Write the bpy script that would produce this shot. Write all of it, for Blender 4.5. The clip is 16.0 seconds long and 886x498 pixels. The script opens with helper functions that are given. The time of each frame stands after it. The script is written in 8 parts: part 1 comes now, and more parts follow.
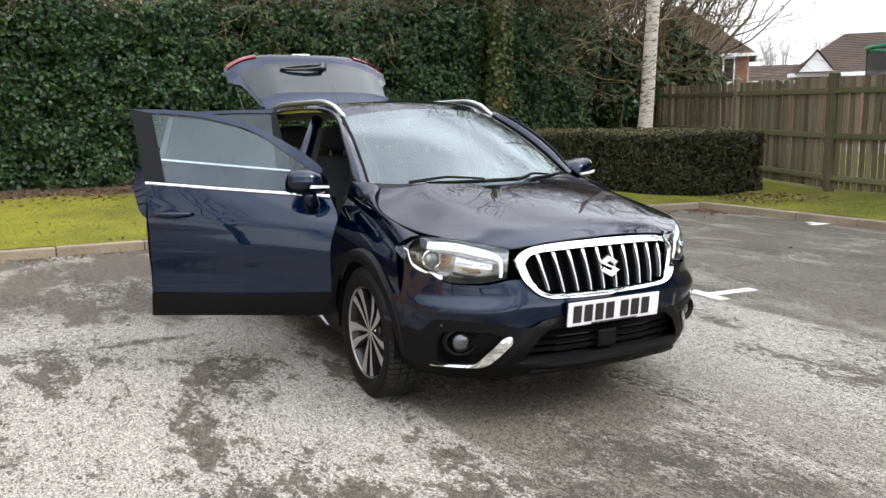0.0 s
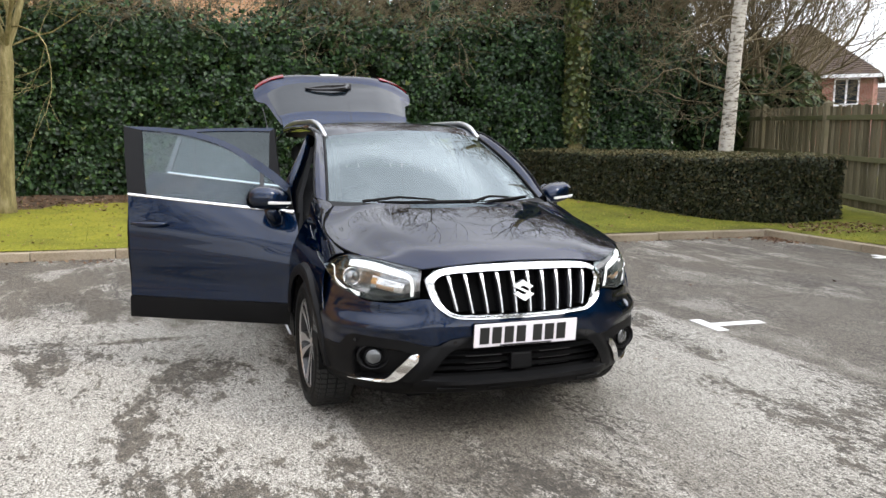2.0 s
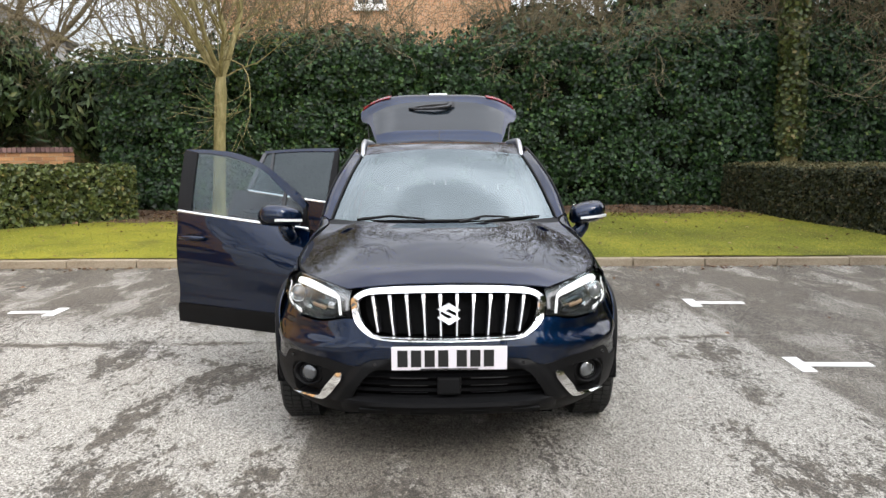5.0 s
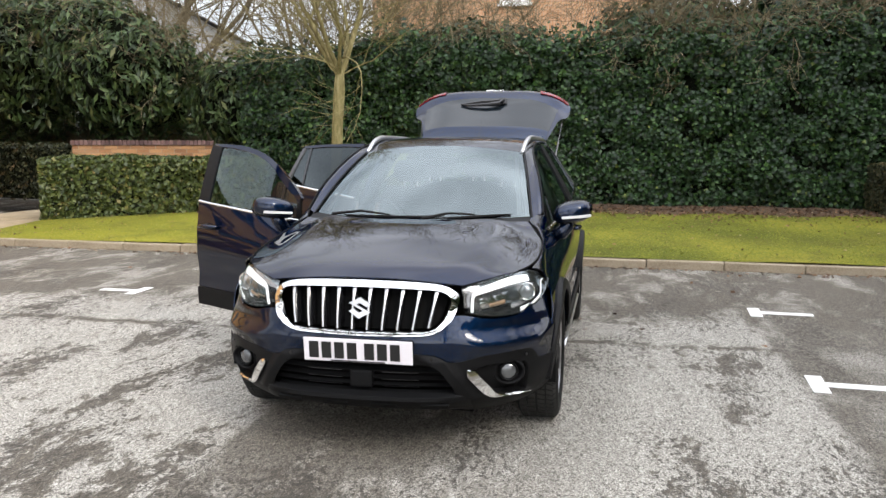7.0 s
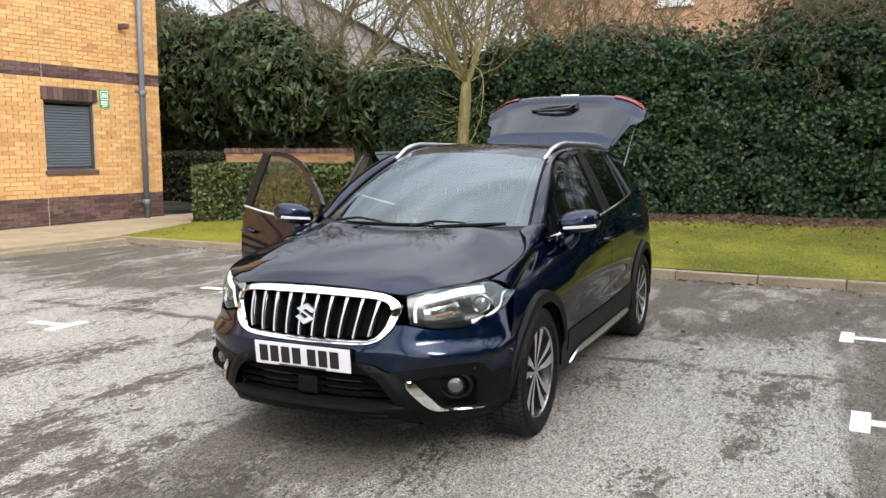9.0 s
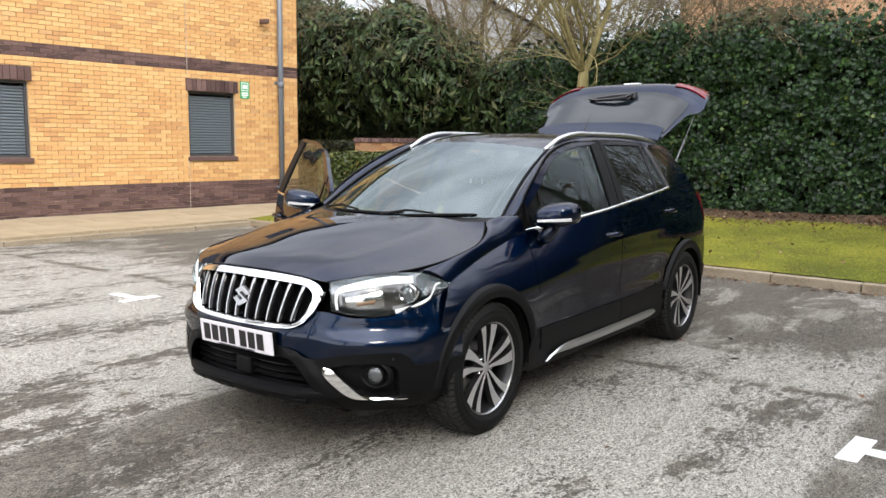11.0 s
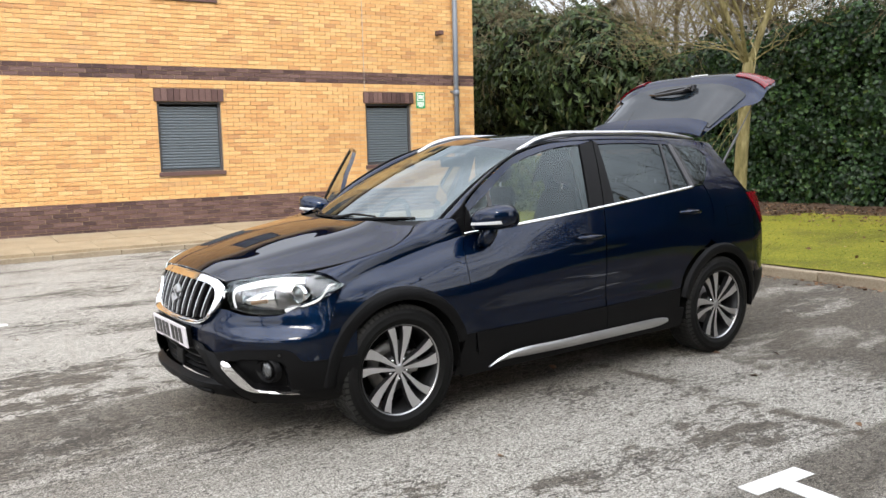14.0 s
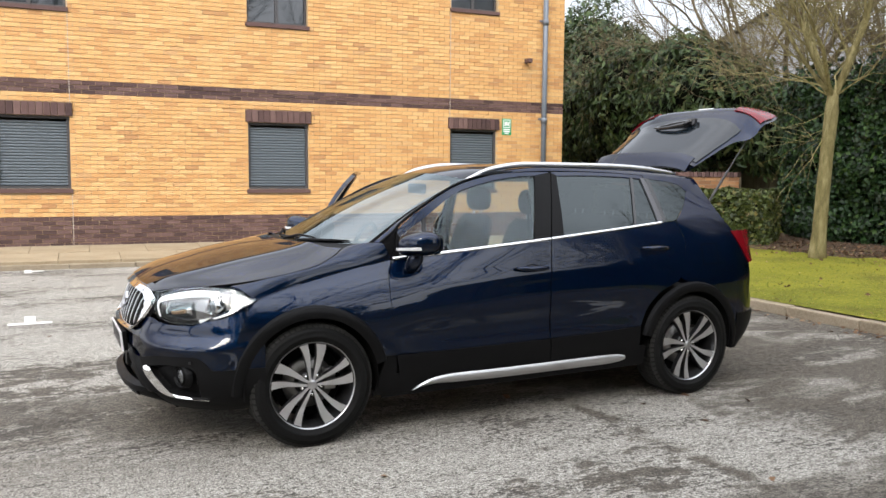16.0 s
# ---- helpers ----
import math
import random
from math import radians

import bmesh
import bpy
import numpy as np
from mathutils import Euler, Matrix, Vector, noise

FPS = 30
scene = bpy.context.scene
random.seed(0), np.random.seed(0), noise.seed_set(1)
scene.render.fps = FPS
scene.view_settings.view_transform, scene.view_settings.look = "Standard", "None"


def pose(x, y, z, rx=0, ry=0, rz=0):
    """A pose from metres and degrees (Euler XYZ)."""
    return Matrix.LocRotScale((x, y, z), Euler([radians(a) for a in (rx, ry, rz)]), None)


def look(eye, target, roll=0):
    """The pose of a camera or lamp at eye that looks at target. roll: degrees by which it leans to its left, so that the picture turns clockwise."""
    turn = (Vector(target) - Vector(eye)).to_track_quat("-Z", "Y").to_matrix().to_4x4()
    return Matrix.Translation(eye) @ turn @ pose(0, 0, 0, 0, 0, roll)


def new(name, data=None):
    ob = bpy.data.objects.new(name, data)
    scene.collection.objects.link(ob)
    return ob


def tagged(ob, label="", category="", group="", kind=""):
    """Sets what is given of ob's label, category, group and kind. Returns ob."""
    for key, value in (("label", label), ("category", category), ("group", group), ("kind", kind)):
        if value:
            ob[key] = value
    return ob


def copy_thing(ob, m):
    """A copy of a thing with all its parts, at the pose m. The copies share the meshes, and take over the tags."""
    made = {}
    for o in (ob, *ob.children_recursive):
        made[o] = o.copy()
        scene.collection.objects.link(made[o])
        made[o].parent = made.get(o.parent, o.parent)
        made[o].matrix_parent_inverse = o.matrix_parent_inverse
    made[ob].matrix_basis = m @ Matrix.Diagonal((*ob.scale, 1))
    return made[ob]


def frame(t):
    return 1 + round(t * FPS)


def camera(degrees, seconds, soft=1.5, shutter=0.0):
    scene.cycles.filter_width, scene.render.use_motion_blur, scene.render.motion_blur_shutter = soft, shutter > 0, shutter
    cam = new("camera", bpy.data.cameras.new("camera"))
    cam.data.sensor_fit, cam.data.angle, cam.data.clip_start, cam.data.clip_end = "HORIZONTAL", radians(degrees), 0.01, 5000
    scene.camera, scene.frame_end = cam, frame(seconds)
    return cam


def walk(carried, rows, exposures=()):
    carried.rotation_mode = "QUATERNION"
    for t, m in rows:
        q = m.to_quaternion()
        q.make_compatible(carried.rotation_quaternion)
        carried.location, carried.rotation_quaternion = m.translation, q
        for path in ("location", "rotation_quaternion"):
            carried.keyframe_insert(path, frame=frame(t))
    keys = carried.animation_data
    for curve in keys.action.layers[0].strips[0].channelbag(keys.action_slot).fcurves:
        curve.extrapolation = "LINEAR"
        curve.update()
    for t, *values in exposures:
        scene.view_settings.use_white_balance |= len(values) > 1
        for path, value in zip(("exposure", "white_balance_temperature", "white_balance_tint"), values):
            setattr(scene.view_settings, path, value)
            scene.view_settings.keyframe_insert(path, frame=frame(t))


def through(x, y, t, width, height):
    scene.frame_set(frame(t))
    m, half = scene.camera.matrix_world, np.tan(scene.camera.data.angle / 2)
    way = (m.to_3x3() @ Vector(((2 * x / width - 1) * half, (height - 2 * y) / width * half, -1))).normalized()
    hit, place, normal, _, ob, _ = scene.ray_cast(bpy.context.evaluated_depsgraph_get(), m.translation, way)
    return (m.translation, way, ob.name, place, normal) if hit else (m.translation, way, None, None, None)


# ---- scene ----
cam = camera(56.2, 16.0)
PATH = [
    (0, (5.084, -2.445, 1.396), (3.344, -1.508, 1.087), -0.7),
    (0.5, (5.154, -2.248, 1.417), (3.383, -1.357, 1.155), -2.2),
    (1, (5.278, -2.063, 1.416), (3.473, -1.235, 1.174), -2.7),
    (1.5, (5.463, -1.863, 1.435), (3.626, -1.118, 1.173), -0.6),
    (2, (5.588, -1.67, 1.435), (3.729, -0.984, 1.163), 0.5),
    (2.5, (5.648, -1.424, 1.451), (3.763, -0.81, 1.189), 0.1),
    (3, (5.731, -1.186, 1.46), (3.804, -0.709, 1.217), -0.7),
    (3.5, (5.839, -0.919, 1.48), (3.88, -0.584, 1.253), -0.4),
    (4, (5.851, -0.66, 1.464), (3.879, -0.431, 1.228), -0.1),
    (6.5, (5.778, 0.78, 1.463), (3.808, 0.528, 1.227), -0.4),
    (7, (5.77, 1.088, 1.471), (3.821, 0.712, 1.221), 0.1),
    (7.5, (5.728, 1.341, 1.465), (3.802, 0.863, 1.218), -0.2),
    (8, (5.576, 1.575, 1.467), (3.674, 0.999, 1.24), -1.0),
    (8.5, (5.476, 1.842, 1.459), (3.611, 1.153, 1.236), -0.7),
    (9, (5.355, 2.117, 1.468), (3.539, 1.312, 1.235), -0.1),
    (11.5, (4.553, 3.278, 1.449), (3.01, 2.03, 1.197), -0.0),
    (12, (4.369, 3.48, 1.445), (2.89, 2.157, 1.195), -0.6),
    (12.5, (4.198, 3.731, 1.452), (2.792, 2.332, 1.198), -0.5),
    (13, (4.006, 3.938, 1.443), (2.68, 2.462, 1.198), -1.0),
    (13.5, (3.757, 4.103, 1.452), (2.519, 2.55, 1.214), -1.8),
    (14, (3.563, 4.329, 1.444), (2.39, 2.727, 1.204), -1.4),
    (14.5, (3.361, 4.559, 1.449), (2.231, 2.926, 1.214), -0.5),
    (15, (3.125, 4.71, 1.437), (2.037, 3.046, 1.216), -0.0),
    (15.5, (2.883, 4.832, 1.454), (1.863, 3.123, 1.253), 0.2),
    (16, (2.659, 5.019, 1.452), (1.756, 3.244, 1.273), 0.5),
]
EXPOSURES = [(0, 0.23), (6.5, 0.22), (7.5, 0.14), (9, 0.11), (11.5, 0.14), (15, 0.11), (16, 0.04)]
walk(cam, [(t, look(eye, target, roll)) for t, eye, target, roll in PATH], EXPOSURES)

# ---- sky and sun: bright thin overcast ----
SUN_ELEV, SUN_AZ = radians(36), radians(48)
world = bpy.data.worlds.new("sky")
scene.world = world
world.use_nodes = True
wn, wl = world.node_tree.nodes, world.node_tree.links
wn.clear()
sky = wn.new("ShaderNodeTexSky")
sky.sky_type, sky.sun_disc = "NISHITA", False
sky.sun_elevation, sky.sun_rotation = SUN_ELEV, radians(90) - SUN_AZ
sky.air_density, sky.dust_density = 1.0, 3.0
veil = wn.new("ShaderNodeMix")
veil.data_type = "RGBA"
veil.inputs["B"].default_value = (28.2, 28.85, 30.6, 1)
wl.new(sky.outputs["Color"], veil.inputs["A"])
coord = wn.new("ShaderNodeTexCoord")
cloud = wn.new("ShaderNodeTexNoise")
cloud.inputs["Scale"].default_value, cloud.inputs["Detail"].default_value = 1.7, 3
stretch = wn.new("ShaderNodeMapping")
stretch.inputs["Scale"].default_value = (1, 1, 2.6)
wl.new(coord.outputs["Generated"], stretch.inputs["Vector"])
wl.new(stretch.outputs["Vector"], cloud.inputs["Vector"])
cover = wn.new("ShaderNodeMapRange")
for key, v in (("From Min", 0.42), ("From Max", 0.56), ("To Min", 0.52), ("To Max", 0.68)):
    cover.inputs[key].default_value = v
wl.new(cloud.outputs["Fac"], cover.inputs["Value"])
wl.new(cover.outputs["Result"], veil.inputs["Factor"])
band = wn.new("ShaderNodeMapRange")
band.inputs["From Min"].default_value, band.inputs["From Max"].default_value = 0.35, 0.68
band.inputs["To Min"].default_value, band.inputs["To Max"].default_value = 0.88, 1.12
wl.new(cloud.outputs["Fac"], band.inputs["Value"])
scale = wn.new("ShaderNodeVectorMath")
scale.operation = "SCALE"
wl.new(veil.outputs["Result"], scale.inputs[0])
up = wn.new("ShaderNodeSeparateXYZ")
wl.new(coord.outputs["Generated"], up.inputs[0])
rise = wn.new("ShaderNodeMapRange")
for key, v in (("From Min", 0.0), ("From Max", 1.0), ("To Min", 0.5), ("To Max", 1.2)):
    rise.inputs[key].default_value = v
wl.new(up.outputs["Z"], rise.inputs["Value"])
both = wn.new("ShaderNodeMath")
both.operation = "MULTIPLY"
wl.new(band.outputs["Result"], both.inputs[0])
wl.new(rise.outputs["Result"], both.inputs[1])
# the veil is brighter on the sun's side
side = wn.new("ShaderNodeVectorMath")
side.operation = "DOT_PRODUCT"
side.inputs[1].default_value = (math.cos(SUN_AZ), math.sin(SUN_AZ), 0)
wl.new(coord.outputs["Generated"], side.inputs[0])
glow = wn.new("ShaderNodeMapRange")
for key, v in (("From Min", -0.8), ("From Max", 0.8), ("To Min", 0.76), ("To Max", 1.18)):
    glow.inputs[key].default_value = v
wl.new(side.outputs["Value"], glow.inputs["Value"])
whole = wn.new("ShaderNodeMath")
whole.operation = "MULTIPLY"
wl.new(both.outputs[0], whole.inputs[0])
wl.new(glow.outputs["Result"], whole.inputs[1])
wl.new(whole.outputs[0], scale.inputs["Scale"])
thin = wn.new("ShaderNodeMath")
thin.operation = "MULTIPLY_ADD"
thin.inputs[1].default_value = 0.22
wl.new(side.outputs["Value"], thin.inputs[0])
wl.new(cover.outputs["Result"], thin.inputs[2])
wl.new(thin.outputs[0], veil.inputs["Factor"])
backg = wn.new("ShaderNodeBackground")
backg.inputs["Strength"].default_value = 0.15
wl.new(scale.outputs["Vector"], backg.inputs["Color"])
wout = wn.new("ShaderNodeOutputWorld")
wl.new(backg.outputs["Background"], wout.inputs["Surface"])

sun_data = bpy.data.lights.new("sun", "SUN")
sun_data.energy, sun_data.angle, sun_data.color = 1.9, radians(14), (1.0, 0.935, 0.83)
sun = new("sun", sun_data)
sun.matrix_world = look((math.cos(SUN_ELEV) * math.cos(SUN_AZ) * 50, math.cos(SUN_ELEV) * math.sin(SUN_AZ) * 50, math.sin(SUN_ELEV) * 50), (0, 0, 0))

# ---- materials ----
def material(name, color=(0.5, 0.5, 0.5), rough=0.6, metal=0.0, spec=0.5, coat=0.0, alpha=None):
    m = bpy.data.materials.new(name)
    m.use_nodes = True
    b = m.node_tree.nodes["Principled BSDF"]
    b.inputs["Base Color"].default_value = (*color, 1)
    b.inputs["Roughness"].default_value = rough
    b.inputs["Metallic"].default_value = metal
    b.inputs["Specular IOR Level"].default_value = spec
    b.inputs["Coat Weight"].default_value = coat
    b.inputs["Coat Roughness"].default_value = 0.02
    return m


def nodes_of(m):
    return m.node_tree.nodes, m.node_tree.links, m.node_tree.nodes["Principled BSDF"]


def noise_tex(m, scale, detail=4, rough=0.55, coords="Object", stretch=(1, 1, 1), dist=0.0):
    n, l, _ = nodes_of(m)
    tc, mp, tx = n.new("ShaderNodeTexCoord"), n.new("ShaderNodeMapping"), n.new("ShaderNodeTexNoise")
    mp.inputs["Scale"].default_value = stretch
    tx.inputs["Scale"].default_value, tx.inputs["Detail"].default_value = scale, detail
    tx.inputs["Roughness"].default_value, tx.inputs["Distortion"].default_value = rough, dist
    l.new(tc.outputs[coords], mp.inputs["Vector"])
    l.new(mp.outputs["Vector"], tx.inputs["Vector"])
    return tx.outputs["Fac"]


def ramp(m, fac, stops):
    n, l, _ = nodes_of(m)
    r = n.new("ShaderNodeValToRGB")
    e = r.color_ramp.elements
    while len(e) < len(stops):
        e.new(0.5)
    for k, (p, c) in enumerate(stops):
        e[k].position = p
        e[k].color = (*c, 1) if len(c) == 3 else c
    l.new(fac, r.inputs["Fac"])
    return r.outputs["Color"]


def grey(m, fac, lo, hi, a=0.0, b=1.0):
    n, l, _ = nodes_of(m)
    r = n.new("ShaderNodeMapRange")
    for key, v in (("From Min", lo), ("From Max", hi), ("To Min", a), ("To Max", b)):
        r.inputs[key].default_value = v
    l.new(fac, r.inputs["Value"])
    return r.outputs["Result"]


def blend(m, fac, a, b, mode="MIX"):
    n, l, _ = nodes_of(m)
    x = n.new("ShaderNodeMix")
    x.data_type, x.blend_type = "RGBA", mode
    for key, v in (("Factor", fac), ("A", a), ("B", b)):
        if isinstance(v, (int, float)):
            x.inputs[key].default_value = v
        elif isinstance(v, tuple):
            x.inputs[key].default_value = (*v, 1)
        else:
            l.new(v, x.inputs[key])
    return x.outputs["Result"]


def maths(m, op, a, b=0.0):
    n, l, _ = nodes_of(m)
    x = n.new("ShaderNodeMath")
    x.operation = op
    for k, v in enumerate((a, b)):
        if isinstance(v, (int, float)):
            x.inputs[k].default_value = v
        else:
            l.new(v, x.inputs[k])
    return x.outputs[0]


def set_color(m, c):
    nodes_of(m)[1].new(c, nodes_of(m)[2].inputs["Base Color"])


def set_rough(m, f):
    nodes_of(m)[1].new(f, nodes_of(m)[2].inputs["Roughness"])


def set_bump(m, fac, dist=0.01, strength=0.6):
    n, l, b = nodes_of(m)
    x = n.new("ShaderNodeBump")
    x.inputs["Distance"].default_value, x.inputs["Strength"].default_value = dist, strength
    l.new(fac, x.inputs["Height"])
    l.new(x.outputs["Normal"], b.inputs["Normal"])


def island(m):
    return m.node_tree.nodes.new("ShaderNodeNewGeometry").outputs["Random Per Island"]


def own_random(m):
    return m.node_tree.nodes.new("ShaderNodeObjectInfo").outputs["Random"]


def axis(m, which, coords="Object"):
    n, l, _ = nodes_of(m)
    tc, s = n.new("ShaderNodeTexCoord"), n.new("ShaderNodeSeparateXYZ")
    l.new(tc.outputs[coords], s.inputs[0])
    return s.outputs[which]


def speckled(name, stops, scale=40, rough=0.8, bump=0.004, big=2.0, spec=0.3):
    m = material(name, rough=rough, spec=spec)
    fine, wide = noise_tex(m, scale, 5, 0.65), noise_tex(m, big, 4)
    both = maths(m, "ADD", maths(m, "MULTIPLY", fine, 0.5), maths(m, "MULTIPLY", wide, 0.5))
    set_color(m, ramp(m, both, stops))
    set_bump(m, fine, bump, 0.7)
    return m


# tarmac: worn pale surface with damp brown blotches, and darker strips
ASPHALT = material("tarmac", rough=0.85, spec=0.35)


# larger damp stains: centre, half lengths, strength
STAINS = [(2.45, -1.30, 0.75, 0.65, 0.10), (1.72, -1.78, 0.45, 0.25, 0.08), (1.10, 1.85, 0.34, 0.20, 0.07), (0.05, 1.95, 0.55, 0.28, 0.07), (1.72, 1.36, 0.45, 0.30, 0.05), (-0.30, 1.48, 0.30, 0.14, 0.06)]


def build_tarmac(m):
    grit = noise_tex(m, 85, 3, 0.75)
    chips = noise_tex(m, 170, 2, 0.6)
    wide = noise_tex(m, 0.42, 4, 0.55, dist=0.5)
    spread = noise_tex(m, 1.1, 6, 0.66, stretch=(0.5, 1.35, 1), dist=0.3)
    clot = noise_tex(m, 6.5, 11, 0.74, stretch=(0.62, 1.25, 1), dist=0.15)
    spots = noise_tex(m, 21.0, 6, 0.70, stretch=(0.75, 1.25, 1))
    fine = noise_tex(m, 30, 4, 0.75)
    patch = noise_tex(m, 1.5, 8, 0.7, stretch=(0.55, 1.25, 1), dist=0.4)
    mix = maths(m, "ADD", maths(m, "MULTIPLY", grit, 0.6), maths(m, "MULTIPLY", chips, 0.4))
    pale = ramp(m, mix, [(0.38, (0.060, 0.055, 0.048)), (0.46, (0.215, 0.201, 0.176)), (0.53, (0.340, 0.318, 0.276)), (0.62, (0.60, 0.568, 0.508))])
    worn = ramp(m, mix, [(0.36, (0.021, 0.0175, 0.0125)), (0.48, (0.066, 0.055, 0.040)), (0.56, (0.098, 0.083, 0.062)), (0.68, (0.23, 0.20, 0.16))])
    damp = ramp(m, mix, [(0.38, (0.016, 0.014, 0.011)), (0.52, (0.045, 0.039, 0.031)), (0.70, (0.12, 0.108, 0.09))])
    # strips of older and newer surface run along and across the bays
    y, x = axis(m, "Y"), axis(m, "X")
    loose = maths(m, "SUBTRACT", spread, 0.5)
    wob = maths(m, "ADD", maths(m, "MULTIPLY", maths(m, "SUBTRACT", fine, 0.5), 0.16), maths(m, "MULTIPLY", loose, 0.4))
    yw, xw = maths(m, "ADD", y, wob), maths(m, "ADD", x, wob)
    ragged = maths(m, "ADD", maths(m, "ADD", x, maths(m, "MULTIPLY", loose, 4.0)), maths(m, "MULTIPLY", maths(m, "SUBTRACT", clot, 0.5), 1.6))
    strip = maths(m, "MULTIPLY", maths(m, "MULTIPLY", grey(m, yw, -0.75, -0.70), grey(m, yw, 1.3, 0.2, 0.05, 1.0)), grey(m, yw, 2.40, 2.30))
    far = maths(m, "MULTIPLY", grey(m, yw, 2.28, 2.38), grey(m, xw, -3.0, -2.2, 0.6, 1.0))
    back = grey(m, ragged, -1.15, -1.5)
    seam = maths(m, "MULTIPLY", maths(m, "MULTIPLY", grey(m, xw, -0.52, -0.46), grey(m, xw, -0.34, -0.40)), grey(m, patch, 0.44, 0.52))
    mottle = grey(m, patch, 0.42, 0.50, 0.30, 1.0)
    field = maths(m, "MAXIMUM", maths(m, "MULTIPLY", maths(m, "MULTIPLY", strip, 0.78), mottle), maths(m, "MAXIMUM", maths(m, "MULTIPLY", maths(m, "MULTIPLY", far, 0.82), grey(m, patch, 0.38, 0.50, 0.5, 1.0)), maths(m, "MULTIPLY", maths(m, "MULTIPLY", back, 0.9), mottle)))
    # blotches of damp dirt with ragged rims, and smaller spots among them
    wet = maths(m, "ADD", clot, maths(m, "ADD", maths(m, "MULTIPLY", loose, 0.85), maths(m, "MULTIPLY", maths(m, "SUBTRACT", wide, 0.5), 0.45)))
    for sx, sy, rx, ry, amount in STAINS:
        d = maths(m, "ADD", maths(m, "POWER", maths(m, "DIVIDE", maths(m, "SUBTRACT", x, sx), rx), 2.0), maths(m, "POWER", maths(m, "DIVIDE", maths(m, "SUBTRACT", y, sy), ry), 2.0))
        wet = maths(m, "ADD", wet, grey(m, d, 1.0, 0.2, 0.0, amount))
    blot = grey(m, maths(m, "ADD", wet, maths(m, "MULTIPLY", maths(m, "SUBTRACT", fine, 0.5), 0.22)), 0.574, 0.608)
    few = grey(m, maths(m, "ADD", spots, maths(m, "MULTIPLY", loose, 0.6)), 0.572, 0.598)
    # open pits and pale stones in the worn surface
    pit, stone = noise_tex(m, 46, 5, 0.85), noise_tex(m, 70, 4, 0.85, stretch=(1, 1, 1.3))
    pale = blend(m, grey(m, pit, 0.53, 0.57, 0.0, 0.88), pale, damp)
    pale = blend(m, grey(m, stone, 0.535, 0.575, 0.0, 0.75), pale, (0.63, 0.60, 0.545))
    worn = blend(m, grey(m, pit, 0.54, 0.62, 0.0, 0.7), worn, damp)
    worn = blend(m, grey(m, stone, 0.56, 0.62, 0.0, 0.6), worn, (0.27, 0.24, 0.195))
    col = blend(m, maths(m, "MAXIMUM", maths(m, "MAXIMUM", maths(m, "MULTIPLY", blot, 0.93), maths(m, "MULTIPLY", seam, 0.95)), field), pale, worn)
    col = blend(m, maths(m, "MULTIPLY", few, 0.8), col, damp)
    # crisp dark flecks, thicker where dirt gathers
    fleck = noise_tex(m, 38, 3, 0.6, stretch=(0.8, 1.2, 1))
    col = blend(m, grey(m, maths(m, "ADD", fleck, maths(m, "MULTIPLY", loose, 0.45)), 0.588, 0.606, 0.0, 0.8), col, damp)
    coarse = noise_tex(m, 15, 7, 0.78)
    col = blend(m, 0.38, col, ramp(m, coarse, [(0.38, (0.18, 0.18, 0.18)), (0.5, (0.5, 0.5, 0.5)), (0.62, (0.80, 0.80, 0.80))]), "OVERLAY")
    set_color(m, col)
    set_bump(m, maths(m, "ADD", mix, maths(m, "MULTIPLY", pit, -0.6)), 0.012, 0.9)
    set_rough(m, grey(m, blot, 0, 1, 0.9, 0.78))


build_tarmac(ASPHALT)
GRASS = speckled("mossy_grass", [(0.33, (0.045, 0.056, 0.010)), (0.46, (0.088, 0.098, 0.015)), (0.54, (0.150, 0.150, 0.021)), (0.62, (0.215, 0.190, 0.030)), (0.78, (0.15, 0.11, 0.04))], 26, 0.95, 0.02, 0.55, 0.1)
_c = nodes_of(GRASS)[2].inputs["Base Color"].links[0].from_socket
# Yellower and brighter towards negative y, with darker patches by noise.
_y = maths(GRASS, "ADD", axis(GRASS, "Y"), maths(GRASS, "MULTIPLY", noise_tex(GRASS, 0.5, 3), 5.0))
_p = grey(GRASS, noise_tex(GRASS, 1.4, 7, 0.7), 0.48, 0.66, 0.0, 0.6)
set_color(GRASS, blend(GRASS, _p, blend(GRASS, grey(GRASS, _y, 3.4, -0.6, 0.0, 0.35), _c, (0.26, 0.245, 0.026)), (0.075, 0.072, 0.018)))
BLADE = material("grass_blade", rough=0.7)
set_color(BLADE, ramp(BLADE, island(BLADE), [(0.0, (0.12, 0.14, 0.018)), (0.5, (0.18, 0.19, 0.025)), (0.85, (0.23, 0.22, 0.034)), (1.0, (0.27, 0.22, 0.07))]))
SOIL = speckled("leaf_litter", [(0.3, (0.0216, 0.0144, 0.01008)), (0.5, (0.0648, 0.04176, 0.0252)), (0.7, (0.144, 0.0864, 0.0504))], 25, 0.95, 0.03, 3)
KERB = speckled("kerb_concrete", [(0.3, (0.13, 0.10, 0.066)), (0.5, (0.25, 0.205, 0.145)), (0.7, (0.34, 0.29, 0.215))], 60, 0.85, 0.004, 2.5)
SLAB = speckled("paving_slab", [(0.3, (0.19, 0.145, 0.088)), (0.5, (0.30, 0.24, 0.158)), (0.7, (0.37, 0.31, 0.212))], 50, 0.85, 0.003, 1.6)
LINE = speckled("worn_white_paint", [(0.33, (0.357, 0.34, 0.3145)), (0.42, (0.629, 0.6205, 0.595)), (0.7, (0.714, 0.7055, 0.6885))], 22, 0.7, 0.003, 5)
MORTAR = speckled("mortar", [(0.3, (0.40, 0.285, 0.165)), (0.7, (0.50, 0.375, 0.235))], 60, 0.9, 0.003)


